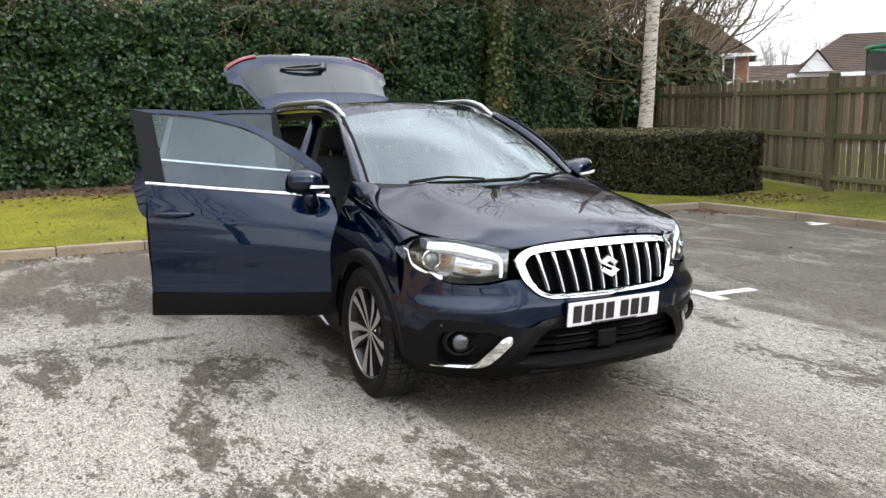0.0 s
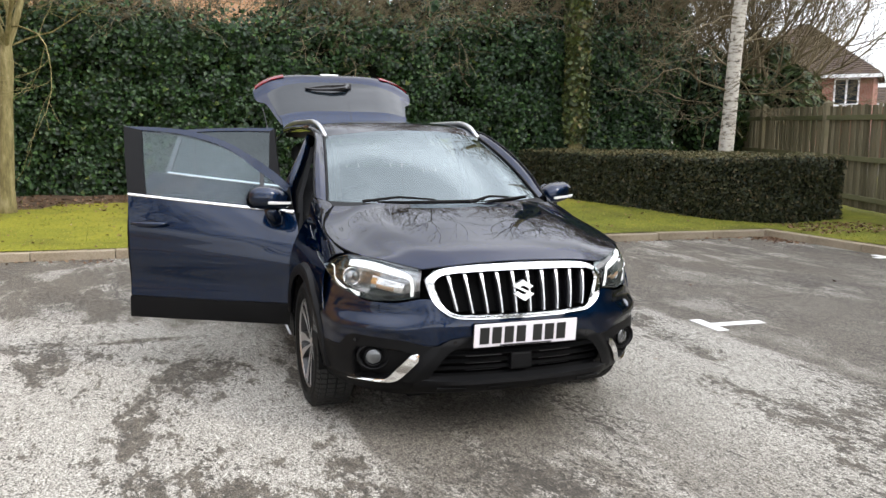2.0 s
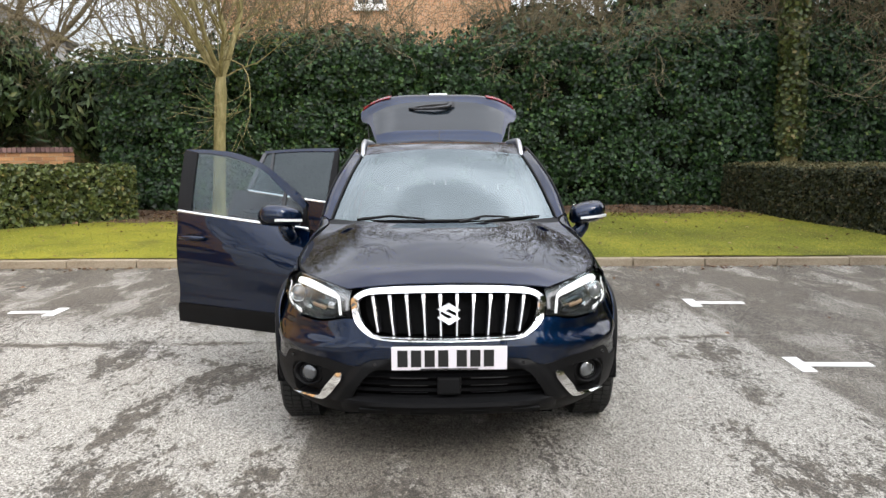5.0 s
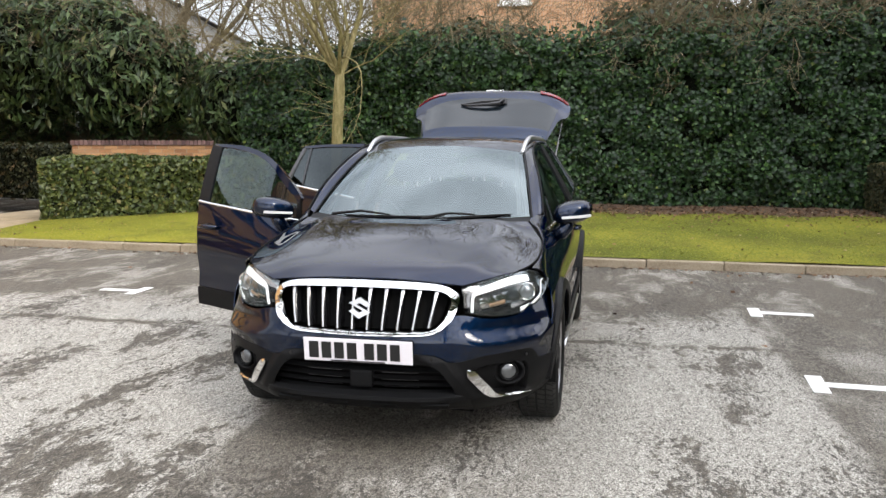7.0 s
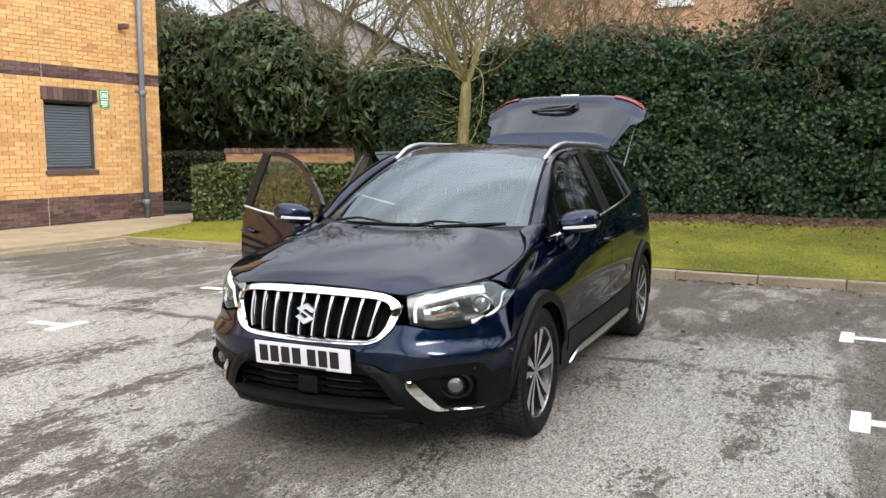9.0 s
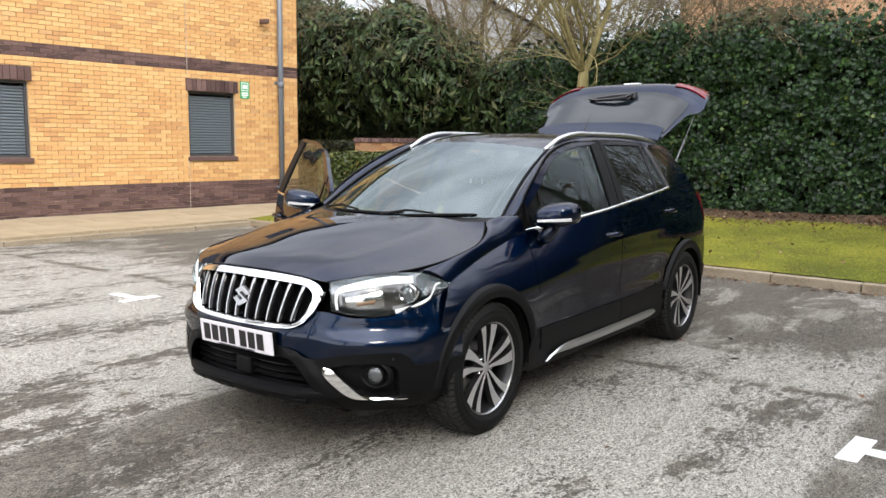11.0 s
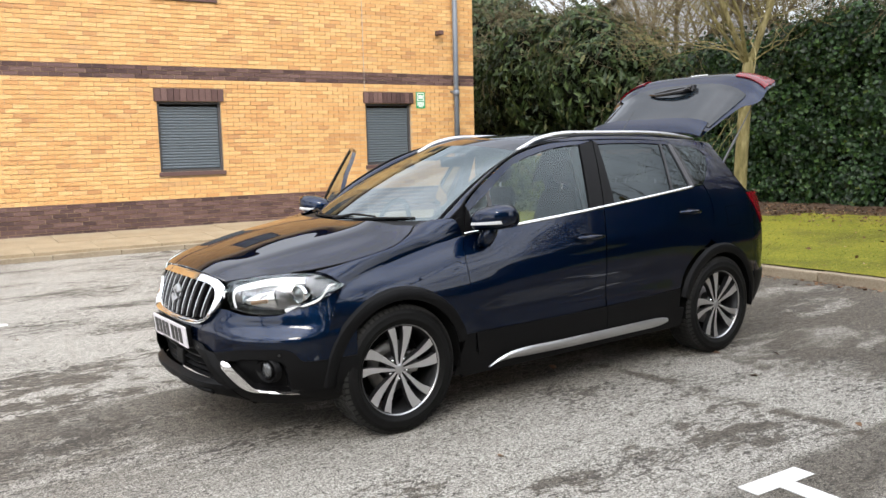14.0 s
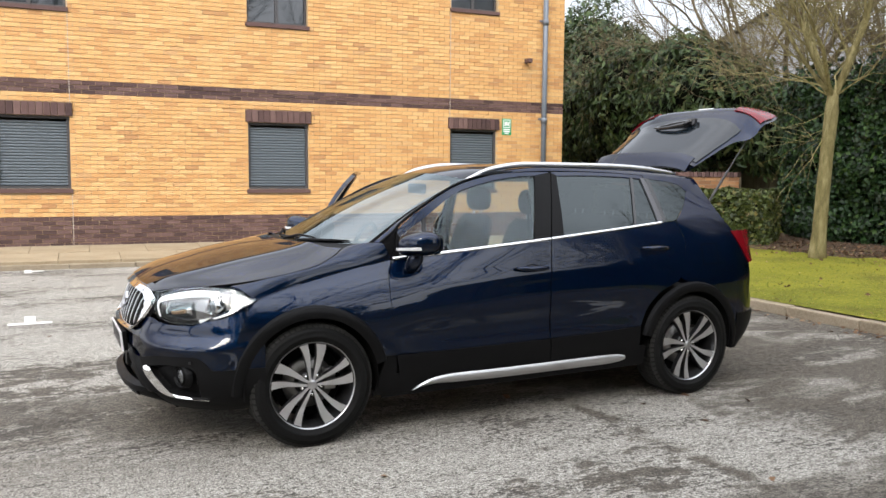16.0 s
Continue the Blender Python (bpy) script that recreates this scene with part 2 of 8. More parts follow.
def brick_mat(name, stops, rnd):
    m = material(name, rough=0.82, spec=0.3)
    r = rnd(m)
    base = ramp(m, r, stops)
    fine = noise_tex(m, 55, 4, 0.7)
    set_color(m, blend(m, 0.55, base, ramp(m, fine, [(0.3, (0.3, 0.3, 0.3)), (0.7, (0.75, 0.75, 0.75))]), "OVERLAY"))
    set_bump(m, fine, 0.004, 0.5)
    return m


BUFF = [(0.0, (0.40, 0.215, 0.095)), (0.08, (0.50, 0.272, 0.108)), (0.35, (0.555, 0.318, 0.128)), (0.7, (0.595, 0.352, 0.146)), (0.92, (0.625, 0.388, 0.172)), (1.0, (0.46, 0.272, 0.125))]
BROWN = [(0.0, (0.055, 0.032, 0.03)), (0.5, (0.095, 0.055, 0.05)), (1.0, (0.14, 0.085, 0.075))]
BUFF_BRICK, BUFF_REST = brick_mat("buff_brick", BUFF, own_random), brick_mat("buff_brickwork", BUFF, island)
# Browner brick for the low wall, darkened as well for the laurel's shade.
SHADE_TONED_REST = brick_mat("shade_toned_orange_brickwork", [(0.0, (0.20, 0.10, 0.05)), (0.4, (0.30, 0.155, 0.07)), (0.8, (0.36, 0.195, 0.09)), (1.0, (0.26, 0.15, 0.08))], island)
BROWN_BRICK, BROWN_REST = brick_mat("brown_brick", BROWN, own_random), brick_mat("brown_brickwork", BROWN, island)


def far_brick(name, a, b, mortar):
    m = material(name, rough=0.85)
    n, l, _ = nodes_of(m)
    tc, bt = n.new("ShaderNodeTexCoord"), n.new("ShaderNodeTexBrick")
    mp = n.new("ShaderNodeMapping")
    mp.inputs["Rotation"].default_value = (radians(90), 0, radians(90))
    bt.inputs["Scale"].default_value = 1.0
    bt.inputs["Brick Width"].default_value, bt.inputs["Row Height"].default_value, bt.inputs["Mortar Size"].default_value = 0.225, 0.075, 0.006
    for key, c in (("Color1", a), ("Color2", b), ("Mortar", mortar)):
        bt.inputs[key].default_value = (*c, 1)
    l.new(tc.outputs["Object"], mp.inputs["Vector"])
    l.new(mp.outputs["Vector"], bt.inputs["Vector"])
    set_color(m, bt.outputs["Color"])
    return m


HOUSE_BRICK = far_brick("pale_orange_brickwork", (0.46, 0.235, 0.12), (0.54, 0.30, 0.165), (0.50, 0.40, 0.30))
RED_BRICK = far_brick("red_brickwork", (0.1875, 0.0675, 0.045), (0.255, 0.105, 0.0675), (0.3, 0.24, 0.195))
SEALANT = material("pale_joint_sealant", (0.42, 0.36, 0.30), 0.8)
PIPE = material("grey_painted_pipe", (0.128, 0.148, 0.176), 0.45)
SHUTTER = material("grey_shutter_slat", (0.096, 0.116, 0.132), 0.5)
FRAME_DK = material("dark_window_frame", (0.05, 0.048, 0.05), 0.5)
WHITE = material("white_gloss_paint", (0.78, 0.78, 0.77), 0.4)
SIGN_G = material("green_sign", (0.02, 0.28, 0.11), 0.45)
TILE = speckled("brown_roof_tile", [(0.3, (0.036, 0.024, 0.019)), (0.6, (0.068, 0.046, 0.036)), (0.8, (0.10, 0.072, 0.056))], 12, 0.85, 0.01, 0.8)
SLATE = speckled("grey_roof_sheet", [(0.3, (0.20, 0.205, 0.21)), (0.7, (0.29, 0.295, 0.30))], 10, 0.7, 0.01, 0.8)
NETTING = material("dark_netting", (0.05, 0.05, 0.055), 0.9)
nodes_of(NETTING)[2].inputs["Alpha"].default_value = 0.75
PAD = material("green_padding", (0.02, 0.22, 0.13), 0.6)


def wood_mat(name, stops, along):
    m = material(name, rough=0.85, spec=0.25)
    grain = noise_tex(m, 22, 5, 0.7, stretch=along, dist=0.8)
    moss = noise_tex(m, 1.7, 4)
    tint = ramp(m, maths(m, "ADD", maths(m, "MULTIPLY", grain, 0.6), maths(m, "MULTIPLY", own_random(m), 0.4)), stops)
    set_color(m, blend(m, grey(m, moss, 0.5, 0.75, 0.0, 0.6), tint, (0.09, 0.1, 0.035)))
    set_bump(m, grain, 0.004, 0.6)
    return m


FENCE_V = wood_mat("weathered_fence_board", [(0.25, (0.07, 0.062, 0.036)), (0.5, (0.145, 0.125, 0.078)), (0.8, (0.23, 0.20, 0.135))], (1, 1, 0.08))
FENCE_H = wood_mat("mossy_fence_rail", [(0.25, (0.06, 0.06375, 0.02625)), (0.5, (0.105, 0.105, 0.0525)), (0.8, (0.1575, 0.15, 0.0825))], (0.08, 0.08, 1))


def bark_mat(name, stops, sc, stretch=(1, 1, 0.25)):
    m = material(name, rough=0.9, spec=0.2)
    f = noise_tex(m, sc, 5, 0.7, stretch=stretch)
    set_color(m, ramp(m, f, stops))
    set_bump(m, f, 0.02, 0.7)
    return m


BARK = bark_mat("olive_bark", [(0.3, (0.085, 0.072, 0.030)), (0.5, (0.165, 0.140, 0.062)), (0.7, (0.26, 0.225, 0.115))], 14)
TWIG = bark_mat("dull_twig", [(0.3, (0.075, 0.060, 0.036)), (0.7, (0.20, 0.163, 0.10))], 10)
BIRCH = bark_mat("white_birch_bark", [(0.36, (0.0425, 0.03825, 0.034)), (0.43, (0.2975, 0.2635, 0.221)), (0.5, (0.493, 0.459, 0.3995)), (0.75, (0.578, 0.5525, 0.493))], 7, (1, 1, 2.6))


def leaf_mat(name, stops, rough=0.38, through=0.12):
    m = material(name, rough=rough, spec=0.32)
    n, l, b = nodes_of(m)
    c = ramp(m, island(m), stops)
    set_color(m, c)
    t = n.new("ShaderNodeBsdfTranslucent")
    l.new(c, t.inputs["Color"])
    x = n.new("ShaderNodeMixShader")
    x.inputs[0].default_value = through
    l.new(b.outputs[0], x.inputs[1])
    l.new(t.outputs[0], x.inputs[2])
    l.new(x.outputs[0], n["Material Output"].inputs["Surface"])
    return m


FARTWIG = bark_mat("pale_far_twig", [(0.3, (0.22, 0.21, 0.2)), (0.7, (0.32, 0.31, 0.3))], 4)
IVY = leaf_mat("ivy_leaf", [(0.0, (0.006, 0.015, 0.006)), (0.4, (0.012, 0.032, 0.010)), (0.8, (0.025, 0.060, 0.015)), (0.985, (0.050, 0.100, 0.022)), (1.0, (0.13, 0.155, 0.035))], 0.42)
LAUREL = leaf_mat("laurel_leaf", [(0.0, (0.014, 0.025, 0.009)), (0.5, (0.034, 0.060, 0.018)), (0.88, (0.064, 0.098, 0.028)), (1.0, (0.11, 0.110, 0.040))], 0.5)
# Paler olive leaf for the flat top of the clipped hedge.
TOPLEAF = leaf_mat("pale_top_leaf", [(0.0, (0.045, 0.046, 0.018)), (0.5, (0.085, 0.082, 0.032)), (1.0, (0.15, 0.115, 0.055))], 0.65)
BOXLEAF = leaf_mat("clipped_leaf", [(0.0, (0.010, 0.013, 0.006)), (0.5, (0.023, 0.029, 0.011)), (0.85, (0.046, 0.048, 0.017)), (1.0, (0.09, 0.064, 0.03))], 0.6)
GREENLEAF = leaf_mat("privet_leaf", [(0.0, (0.021, 0.030, 0.009)), (0.5, (0.050, 0.070, 0.017)), (0.9, (0.096, 0.112, 0.027)), (1.0, (0.16, 0.125, 0.045))], 0.45)
DRYLEAF = leaf_mat("fallen_leaf", [(0.0, (0.045, 0.0225, 0.01125)), (0.5, (0.1125, 0.06, 0.03)), (0.9, (0.195, 0.1125, 0.06)), (1.0, (0.3, 0.225, 0.15))], 0.7)
# Near black for hedge and shrub cores: shade between the leaves, as colour.
CORE = material("near_black_shade", (0.007, 0.009, 0.005), 0.95, spec=0.1)

# ---- small builders ----
def finish(name, me, mat, parent=None, label="", smooth=False):
    for m in mat if isinstance(mat, (list, tuple)) else (mat,):
        me.materials.append(m)
    if smooth:
        me.polygons.foreach_set("use_smooth", [True] * len(me.polygons))
    ob = new(name, me)
    if parent is not None:
        ob.parent = parent
    return tagged(ob, label) if label else ob


def part(name, bm, mat, parent=None, label="", smooth=False):
    me = bpy.data.meshes.new(name)
    bm.to_mesh(me)
    bm.free()
    return finish(name, me, mat, parent, label, smooth)


def mesh_part(name, verts, faces, mat, parent=None, label="", smooth=False):
    me = bpy.data.meshes.new(name)
    me.from_pydata([tuple(v) for v in verts], [], [tuple(f) for f in faces])
    me.update()
    return finish(name, me, mat, parent, label, smooth)


def thing(name, label, category, at=(0, 0, 0), rz=0.0, group="", kind=""):
    ob = new(name)
    ob.matrix_basis = pose(*at, 0, 0, rz)
    return tagged(ob, label, category, group, kind)


def box_bm(x0, x1, y0, y1, z0, z1, bevel=0.0, bm=None):
    bm = bm or bmesh.new()
    r = bmesh.ops.create_cube(bm, size=1, matrix=Matrix.Translation(((x0 + x1) / 2, (y0 + y1) / 2, (z0 + z1) / 2)) @ Matrix.Diagonal((x1 - x0, y1 - y0, z1 - z0, 1)))
    if bevel:
        edges = list({e for v in r["verts"] for e in v.link_edges})
        bmesh.ops.bevel(bm, geom=edges, offset=bevel, segments=2, affect="EDGES", profile=0.6)
    return bm


def tube_arrays(path, radii, sides):
    """Verts and faces of a tapered tube along a list of points."""
    pts = [Vector(p) for p in path]
    vs, fs = [], []
    for i, p in enumerate(pts):
        d = (pts[min(i + 1, len(pts) - 1)] - pts[max(i - 1, 0)]).normalized()
        u = d.orthogonal().normalized()
        if i and abs(u.dot(last)) < 0.999:
            u = (last - d * last.dot(d)).normalized()
        last = u
        w = d.cross(u)
        for k in range(sides):
            a = 2 * math.pi * k / sides
            vs.append(p + (u * math.cos(a) + w * math.sin(a)) * radii[i])
    for i in range(len(pts) - 1):
        for k in range(sides):
            a, b = i * sides + k, i * sides + (k + 1) % sides
            fs.append((a, b, b + sides, a + sides))
    fs.append(tuple(range(sides - 1, -1, -1)))
    fs.append(tuple(range((len(pts) - 1) * sides, len(pts) * sides)))
    return vs, fs


class Soup:
    """Collects verts and faces of many pieces for one mesh."""

    def __init__(self):
        self.v, self.f = [], []

    def add(self, vs, fs):
        o = len(self.v)
        self.v += [tuple(v) for v in vs]
        self.f += [tuple(i + o for i in f) for f in fs]

    def box(self, x0, x1, y0, y1, z0, z1):
        self.add([(x, y, z) for x in (x0, x1) for y in (y0, y1) for z in (z0, z1)], [(0, 1, 3, 2), (4, 6, 7, 5), (0, 4, 5, 1), (2, 3, 7, 6), (0, 2, 6, 4), (1, 5, 7, 3)])

    def tube(self, path, radii, sides=6):
        self.add(*tube_arrays(path, radii, sides))

    def put(self, name, mat, parent=None, label="", smooth=False):
        return mesh_part(name, self.v, self.f, mat, parent, label, smooth)


RNG = np.random.default_rng(7)


def leaves(name, centres, normals, size, mat, parent=None, label="", long=1.5, wild=0.7, droop=0.0):
    """A mesh of many folded leaves, one island each."""
    n = len(centres)
    nrm = normals + RNG.normal(0, wild, (n, 3))
    nrm /= np.linalg.norm(nrm, axis=1)[:, None]
    aim = RNG.normal(0, 1, (n, 3)) + (0, 0, -droop)
    aim -= nrm * (aim * nrm).sum(1)[:, None]
    aim /= np.linalg.norm(aim, axis=1)[:, None] + 1e-9
    side = np.cross(nrm, aim)
    s = (size * RNG.uniform(0.6, 1.35, n))[:, None]
    fold = nrm * s * 0.16
    base = centres - aim * s * 0.5 * long
    tip = centres + aim * s * 0.5 * long - nrm * s * 0.12
    mid = centres + aim * s * 0.05
    v = np.stack([base, mid + side * s * 0.5 + fold, tip, mid - side * s * 0.5 + fold], 1).reshape(-1, 3)
    me = bpy.data.meshes.new(name)
    me.vertices.add(4 * n)
    me.vertices.foreach_set("co", v.ravel())
    idx = np.arange(n)[:, None] * 4 + np.array([0, 1, 2, 0, 2, 3])
    me.loops.add(6 * n)
    me.loops.foreach_set("vertex_index", idx.ravel())
    me.polygons.add(2 * n)
    me.polygons.foreach_set("loop_start", np.arange(2 * n) * 3)
    me.update(calc_edges=True)
    me.validate()
    ob = finish(name, me, mat, parent, label)
    return tagged(ob, kind="stuff")


# ---- ground ----
def rear_kerb(y):
    return -4.5 + 0.045 * y


def lawn_z(x, y):
    back = max(0.0, min(5.6, rear_kerb(y) - 0.13 - x))
    side = max(0.0, min(4.0, y - 7.2))
    return 0.10 + max(0.05 * back, 0.02 * side) + 0.018 * noise.noise((x * 0.7, y * 0.7, 0))


def ground_sheet():
    vs, fs = [], []
    cuts = [-600, -120, -40, -12, -4, 0, 4, 8, 14, 40, 120, 600]
    for x in cuts:
        for y in cuts:
            vs.append((x, y, 0))
    n = len(cuts)
    for i in range(n - 1):
        for j in range(n - 1):
            fs.append((i * n + j, (i + 1) * n + j, (i + 1) * n + j + 1, i * n + j + 1))
    tagged(mesh_part("ground", vs, fs, ASPHALT), "worn pale grey tarmac car park with damp brown blotches", "ground", kind="structure")


ground_sheet()


def lawn_sheet(name, xs, ys, label):
    vs = [(x(y) if callable(x) else x, y, lawn_z(x(y) if callable(x) else x, y)) for x in xs for y in ys]
    m = len(ys)
    fs = [(i * m + j, (i + 1) * m + j, (i + 1) * m + j + 1, i * m + j + 1) for i in range(len(xs) - 1) for j in range(m - 1)]
    return tagged(mesh_part(name, vs, [f[::-1] for f in fs], GRASS, smooth=True), label, "grass", kind="structure")


REAR_Y = [-8.3 + 0.34 * k for k in range(46)]
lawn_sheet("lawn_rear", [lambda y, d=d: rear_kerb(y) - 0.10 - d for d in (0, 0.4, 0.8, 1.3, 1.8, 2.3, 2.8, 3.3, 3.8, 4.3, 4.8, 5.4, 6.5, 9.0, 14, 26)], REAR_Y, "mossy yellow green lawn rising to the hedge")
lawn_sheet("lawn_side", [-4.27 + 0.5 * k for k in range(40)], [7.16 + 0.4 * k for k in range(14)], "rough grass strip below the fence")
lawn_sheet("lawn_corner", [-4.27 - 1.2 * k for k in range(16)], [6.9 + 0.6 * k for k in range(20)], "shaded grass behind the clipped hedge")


def kerb_run(name, label, pts, height=0.1, width=0.125, size=0.915):
    """Kerb stones laid end to end along a line of points; each stone is a piece."""
    run = tagged(new(name), label, "kerb", kind="structure")
    bm = box_bm(-size / 2 + 0.004, size / 2 - 0.004, -width / 2, width / 2, -0.05, height, 0.014)
    me = bpy.data.meshes.new("kerb_stone")
    bm.to_mesh(me)
    bm.free()
    me.materials.append(KERB)
    for a, b in zip(pts, pts[1:]):
        a, b = Vector((*a, 0)), Vector((*b, 0))
        count = max(1, round((b - a).length / size))
        ang = math.degrees(math.atan2(b.y - a.y, b.x - a.x))
        for k in range(count):
            c = a.lerp(b, (k + 0.5) / count)
            st = new("kerb_stone", me)
            st.parent = run
            st.matrix_basis = pose(c.x, c.y, random.uniform(-0.006, 0.004), random.uniform(-0.8, 0.8), random.uniform(-0.3, 0.3), ang + random.uniform(-0.4, 0.4)) @ Matrix.Diagonal(((b - a).length / count / size, 1, 1, 1))
    return run


kerb_run("kerb_rear", "weathered concrete kerb along the lawn", [(rear_kerb(-8.15), -8.15), (rear_kerb(6.95), 6.95)])
kerb_run("kerb_side", "weathered concrete kerb below the fence strip", [(-4.26, 7.06), (14, 7.06)])
kerb_run("kerb_pavement", "concrete kerb edging the office pavement", [(rear_kerb(-8.0), -8.05), (-3.7, -8.12), (-2.6, -8.22), (16, -9.35)], 0.075)


def mark(x, y, rz, stem, head):
    """A bay corner mark: a short cross bar and a stem, thin worn paint."""
    s = Soup()
    s.box(-0.19, 0.19, -0.05, 0.05, 0.0, 0.004)
    s.box(-0.05, 0.05, 0.052, stem, 0.0, 0.004)
    if head > 0:
        s.box(-0.05, 0.05, -head, -0.052, 0.0, 0.004)
    ob = s.put("bay_marking", LINE)
    ob.matrix_basis = pose(x, y, 0.002, 0, 0, rz)
    return tagged(ob, "worn white painted bay corner mark on the tarmac", "road marking", group="bay markings")


for mx, my, rz, stem in [(0.43, 2.42, -4, 0.48), (-1.83, 2.43, -4, 0.48), (2.62, 2.42, -4, 0.48), (0.31, -3.62, 180, 0.42), (-1.75, -3.48, 180, 0.42), (2.62, -3.72, 180, 0.42)]:
    mark(mx, my, rz, stem, 0)
for mx, my in [(-1.95, 6.9), (2.6, -8.3), (0.3, 6.9)]:
    mark(mx, my, 90, 0.2, 0)

# ---- office building in buff brick ----
WALL_Y, BZ0, COURSE, BRICK = 0.0, 0.145, 0.075, 0.225
B_X0, B_X1, B_TOP = -7.868, 4.3, 6.4
OFFICE_AT = pose(-0.015, -10.488, 0, 0, 0, -3.5)
WINDOWS = [(-6.26, -5.21), (-2.25, -1.12), (1.9, 3.03)]
LOW = (1.15, 2.385)
HIGH = [(4.80, 5.6), (4.20, 5.6), (4.20, 5.6)]
office = thing("office_building", "two storey buff brick office building with dark brown brick bands", "building")
office.matrix_basis = OFFICE_AT
s = Soup()


def wall_with_holes(s, y0, y1):
    """The backing wall in upright strips, leaving the window openings clear."""
    xs = [B_X0 + 0.012] + [v for w in WINDOWS for v in w] + [B_X1]
    for k, (a, b) in enumerate(zip(xs, xs[1:])):
        if k % 2:
            h0, h1 = HIGH[k // 2]
            for z0, z1 in ((0.0, LOW[0]), (LOW[1], h0), (h1, B_TOP)):
                s.box(a, b, y0, y1, z0, z1)
        else:
            s.box(a, b, y0, y1, 0.0, B_TOP)


wall_with_holes(s, WALL_Y - 0.3, WALL_Y - 0.012)
s.box(B_X0 + 0.012, B_X0 + 0.3, WALL_Y - 12, WALL_Y - 0.3, 0, B_TOP)
s.box(B_X0 + 0.3, B_X1, WALL_Y - 12, WALL_Y - 11.7, 0, B_TOP)
s.box(B_X1 - 0.3, B_X1, WALL_Y - 11.7, WALL_Y - 0.3, 0, B_TOP)
s.put("wall", MORTAR, office, "pale mortar bed of the wall")
r = Soup()
r.add([(B_X0 - 0.4, WALL_Y + 0.4, B_TOP), (B_X1 + 0.4, WALL_Y + 0.4, B_TOP), (B_X1 + 0.4, WALL_Y - 12.4, B_TOP), (B_X0 - 0.4, WALL_Y - 12.4, B_TOP), (B_X0 + 5.6, WALL_Y - 6, B_TOP + 2.6), (B_X1 - 5.6, WALL_Y - 6, B_TOP + 2.6)],
      [(0, 1, 5, 4), (1, 2, 5), (2, 3, 4, 5), (3, 0, 4), (3, 2, 1, 0)])
r.put("roof", TILE, office, "brown tiled hipped roof")


def brick_rows():
    """Stretcher bond over the front wall: (x0, x1, z0, z1, brown)."""
    rows = int((5.75 - BZ0) / COURSE)
    for n in range(rows):
        z0, z1 = BZ0 + n * COURSE + 0.005, BZ0 + (n + 1) * COURSE - 0.005
        brown = n < 7 or 35 <= n < 38
        x = B_X0 - (BRICK / 2 if n % 2 else 0)
        while x < B_X1:
            a, b = max(x, B_X0) + 0.005, min(x + BRICK, B_X1) - 0.005
            x += BRICK
            if b - a < 0.04:
                continue
            zc = (z0 + z1) / 2
            spans = [(a, b)]
            for (w0, w1), (h0, h1) in zip(WINDOWS, HIGH):
                for zz0, zz1, over in ((LOW[0] - 0.0, LOW[1], 0.0), (LOW[1], LOW[1] + 0.225, 0.05), (LOW[0] - 0.075, LOW[0], 0.03), (h0, h1, 0.0), (h0 - 0.075, h0, 0.03)):
                    if zz0 < zc < zz1:
                        out = []
                        for p, q in spans:
                            if q <= w0 - over or p >= w1 + over:
                                out.append((p, q))
                            else:
                                if p < w0 - over - 0.03:
                                    out.append((p, w0 - over - 0.006))
                                if q > w1 + over + 0.03:
                                    out.append((w1 + over + 0.006, q))
                        spans = out
            for p, q in spans:
                yield p, q, z0, z1, brown


def brick_mesh(name, w, mat):
    bm = box_bm(-w / 2, w / 2, -0.1, 0, 0, COURSE - 0.01, 0.003)
    me = bpy.data.meshes.new(name)
    bm.to_mesh(me)
    bm.free()
    me.materials.append(mat)
    return me


FULL = brick_mesh("brick", BRICK - 0.01, BUFF_BRICK)
buff, brown, single = Soup(), Soup(), 0
for p, q, z0, z1, dark in brick_rows():
    y = WALL_Y + random.uniform(-0.0025, 0.0025)
    whole = abs((q - p) - (BRICK - 0.01)) < 0.002
    if whole and not dark and -4.2 < p < -0.2 and 1.45 < z0 < 2.75 and single < 300:
        ob = new("brick", FULL)
        ob.parent = office
        ob.location = ((p + q) / 2, y, z0)
        single += 1
    else:
        (brown if dark else buff).box(p, q, WALL_Y - 0.1, y, z0, z1)
tagged(buff.put("brickwork", BUFF_REST, office, "buff orange facing bricks"), kind="stuff")
tagged(brown.put("brown_brickwork", BROWN_REST, office, "dark brown engineering bricks"), kind="stuff")
s = Soup()
for n in range(75):
    z0 = BZ0 + n * COURSE
    s.box(B_X0, B_X0 + 0.01, WALL_Y - 11.9, WALL_Y - 0.105, z0 + 0.004, z0 + COURSE - 0.004)
    s.box(B_X1 - 0.002, B_X1 + 0.01, WALL_Y - 11.9, WALL_Y - 0.105, z0 + 0.004, z0 + COURSE - 0.004)
s.put("side_facing", BUFF_REST, office)


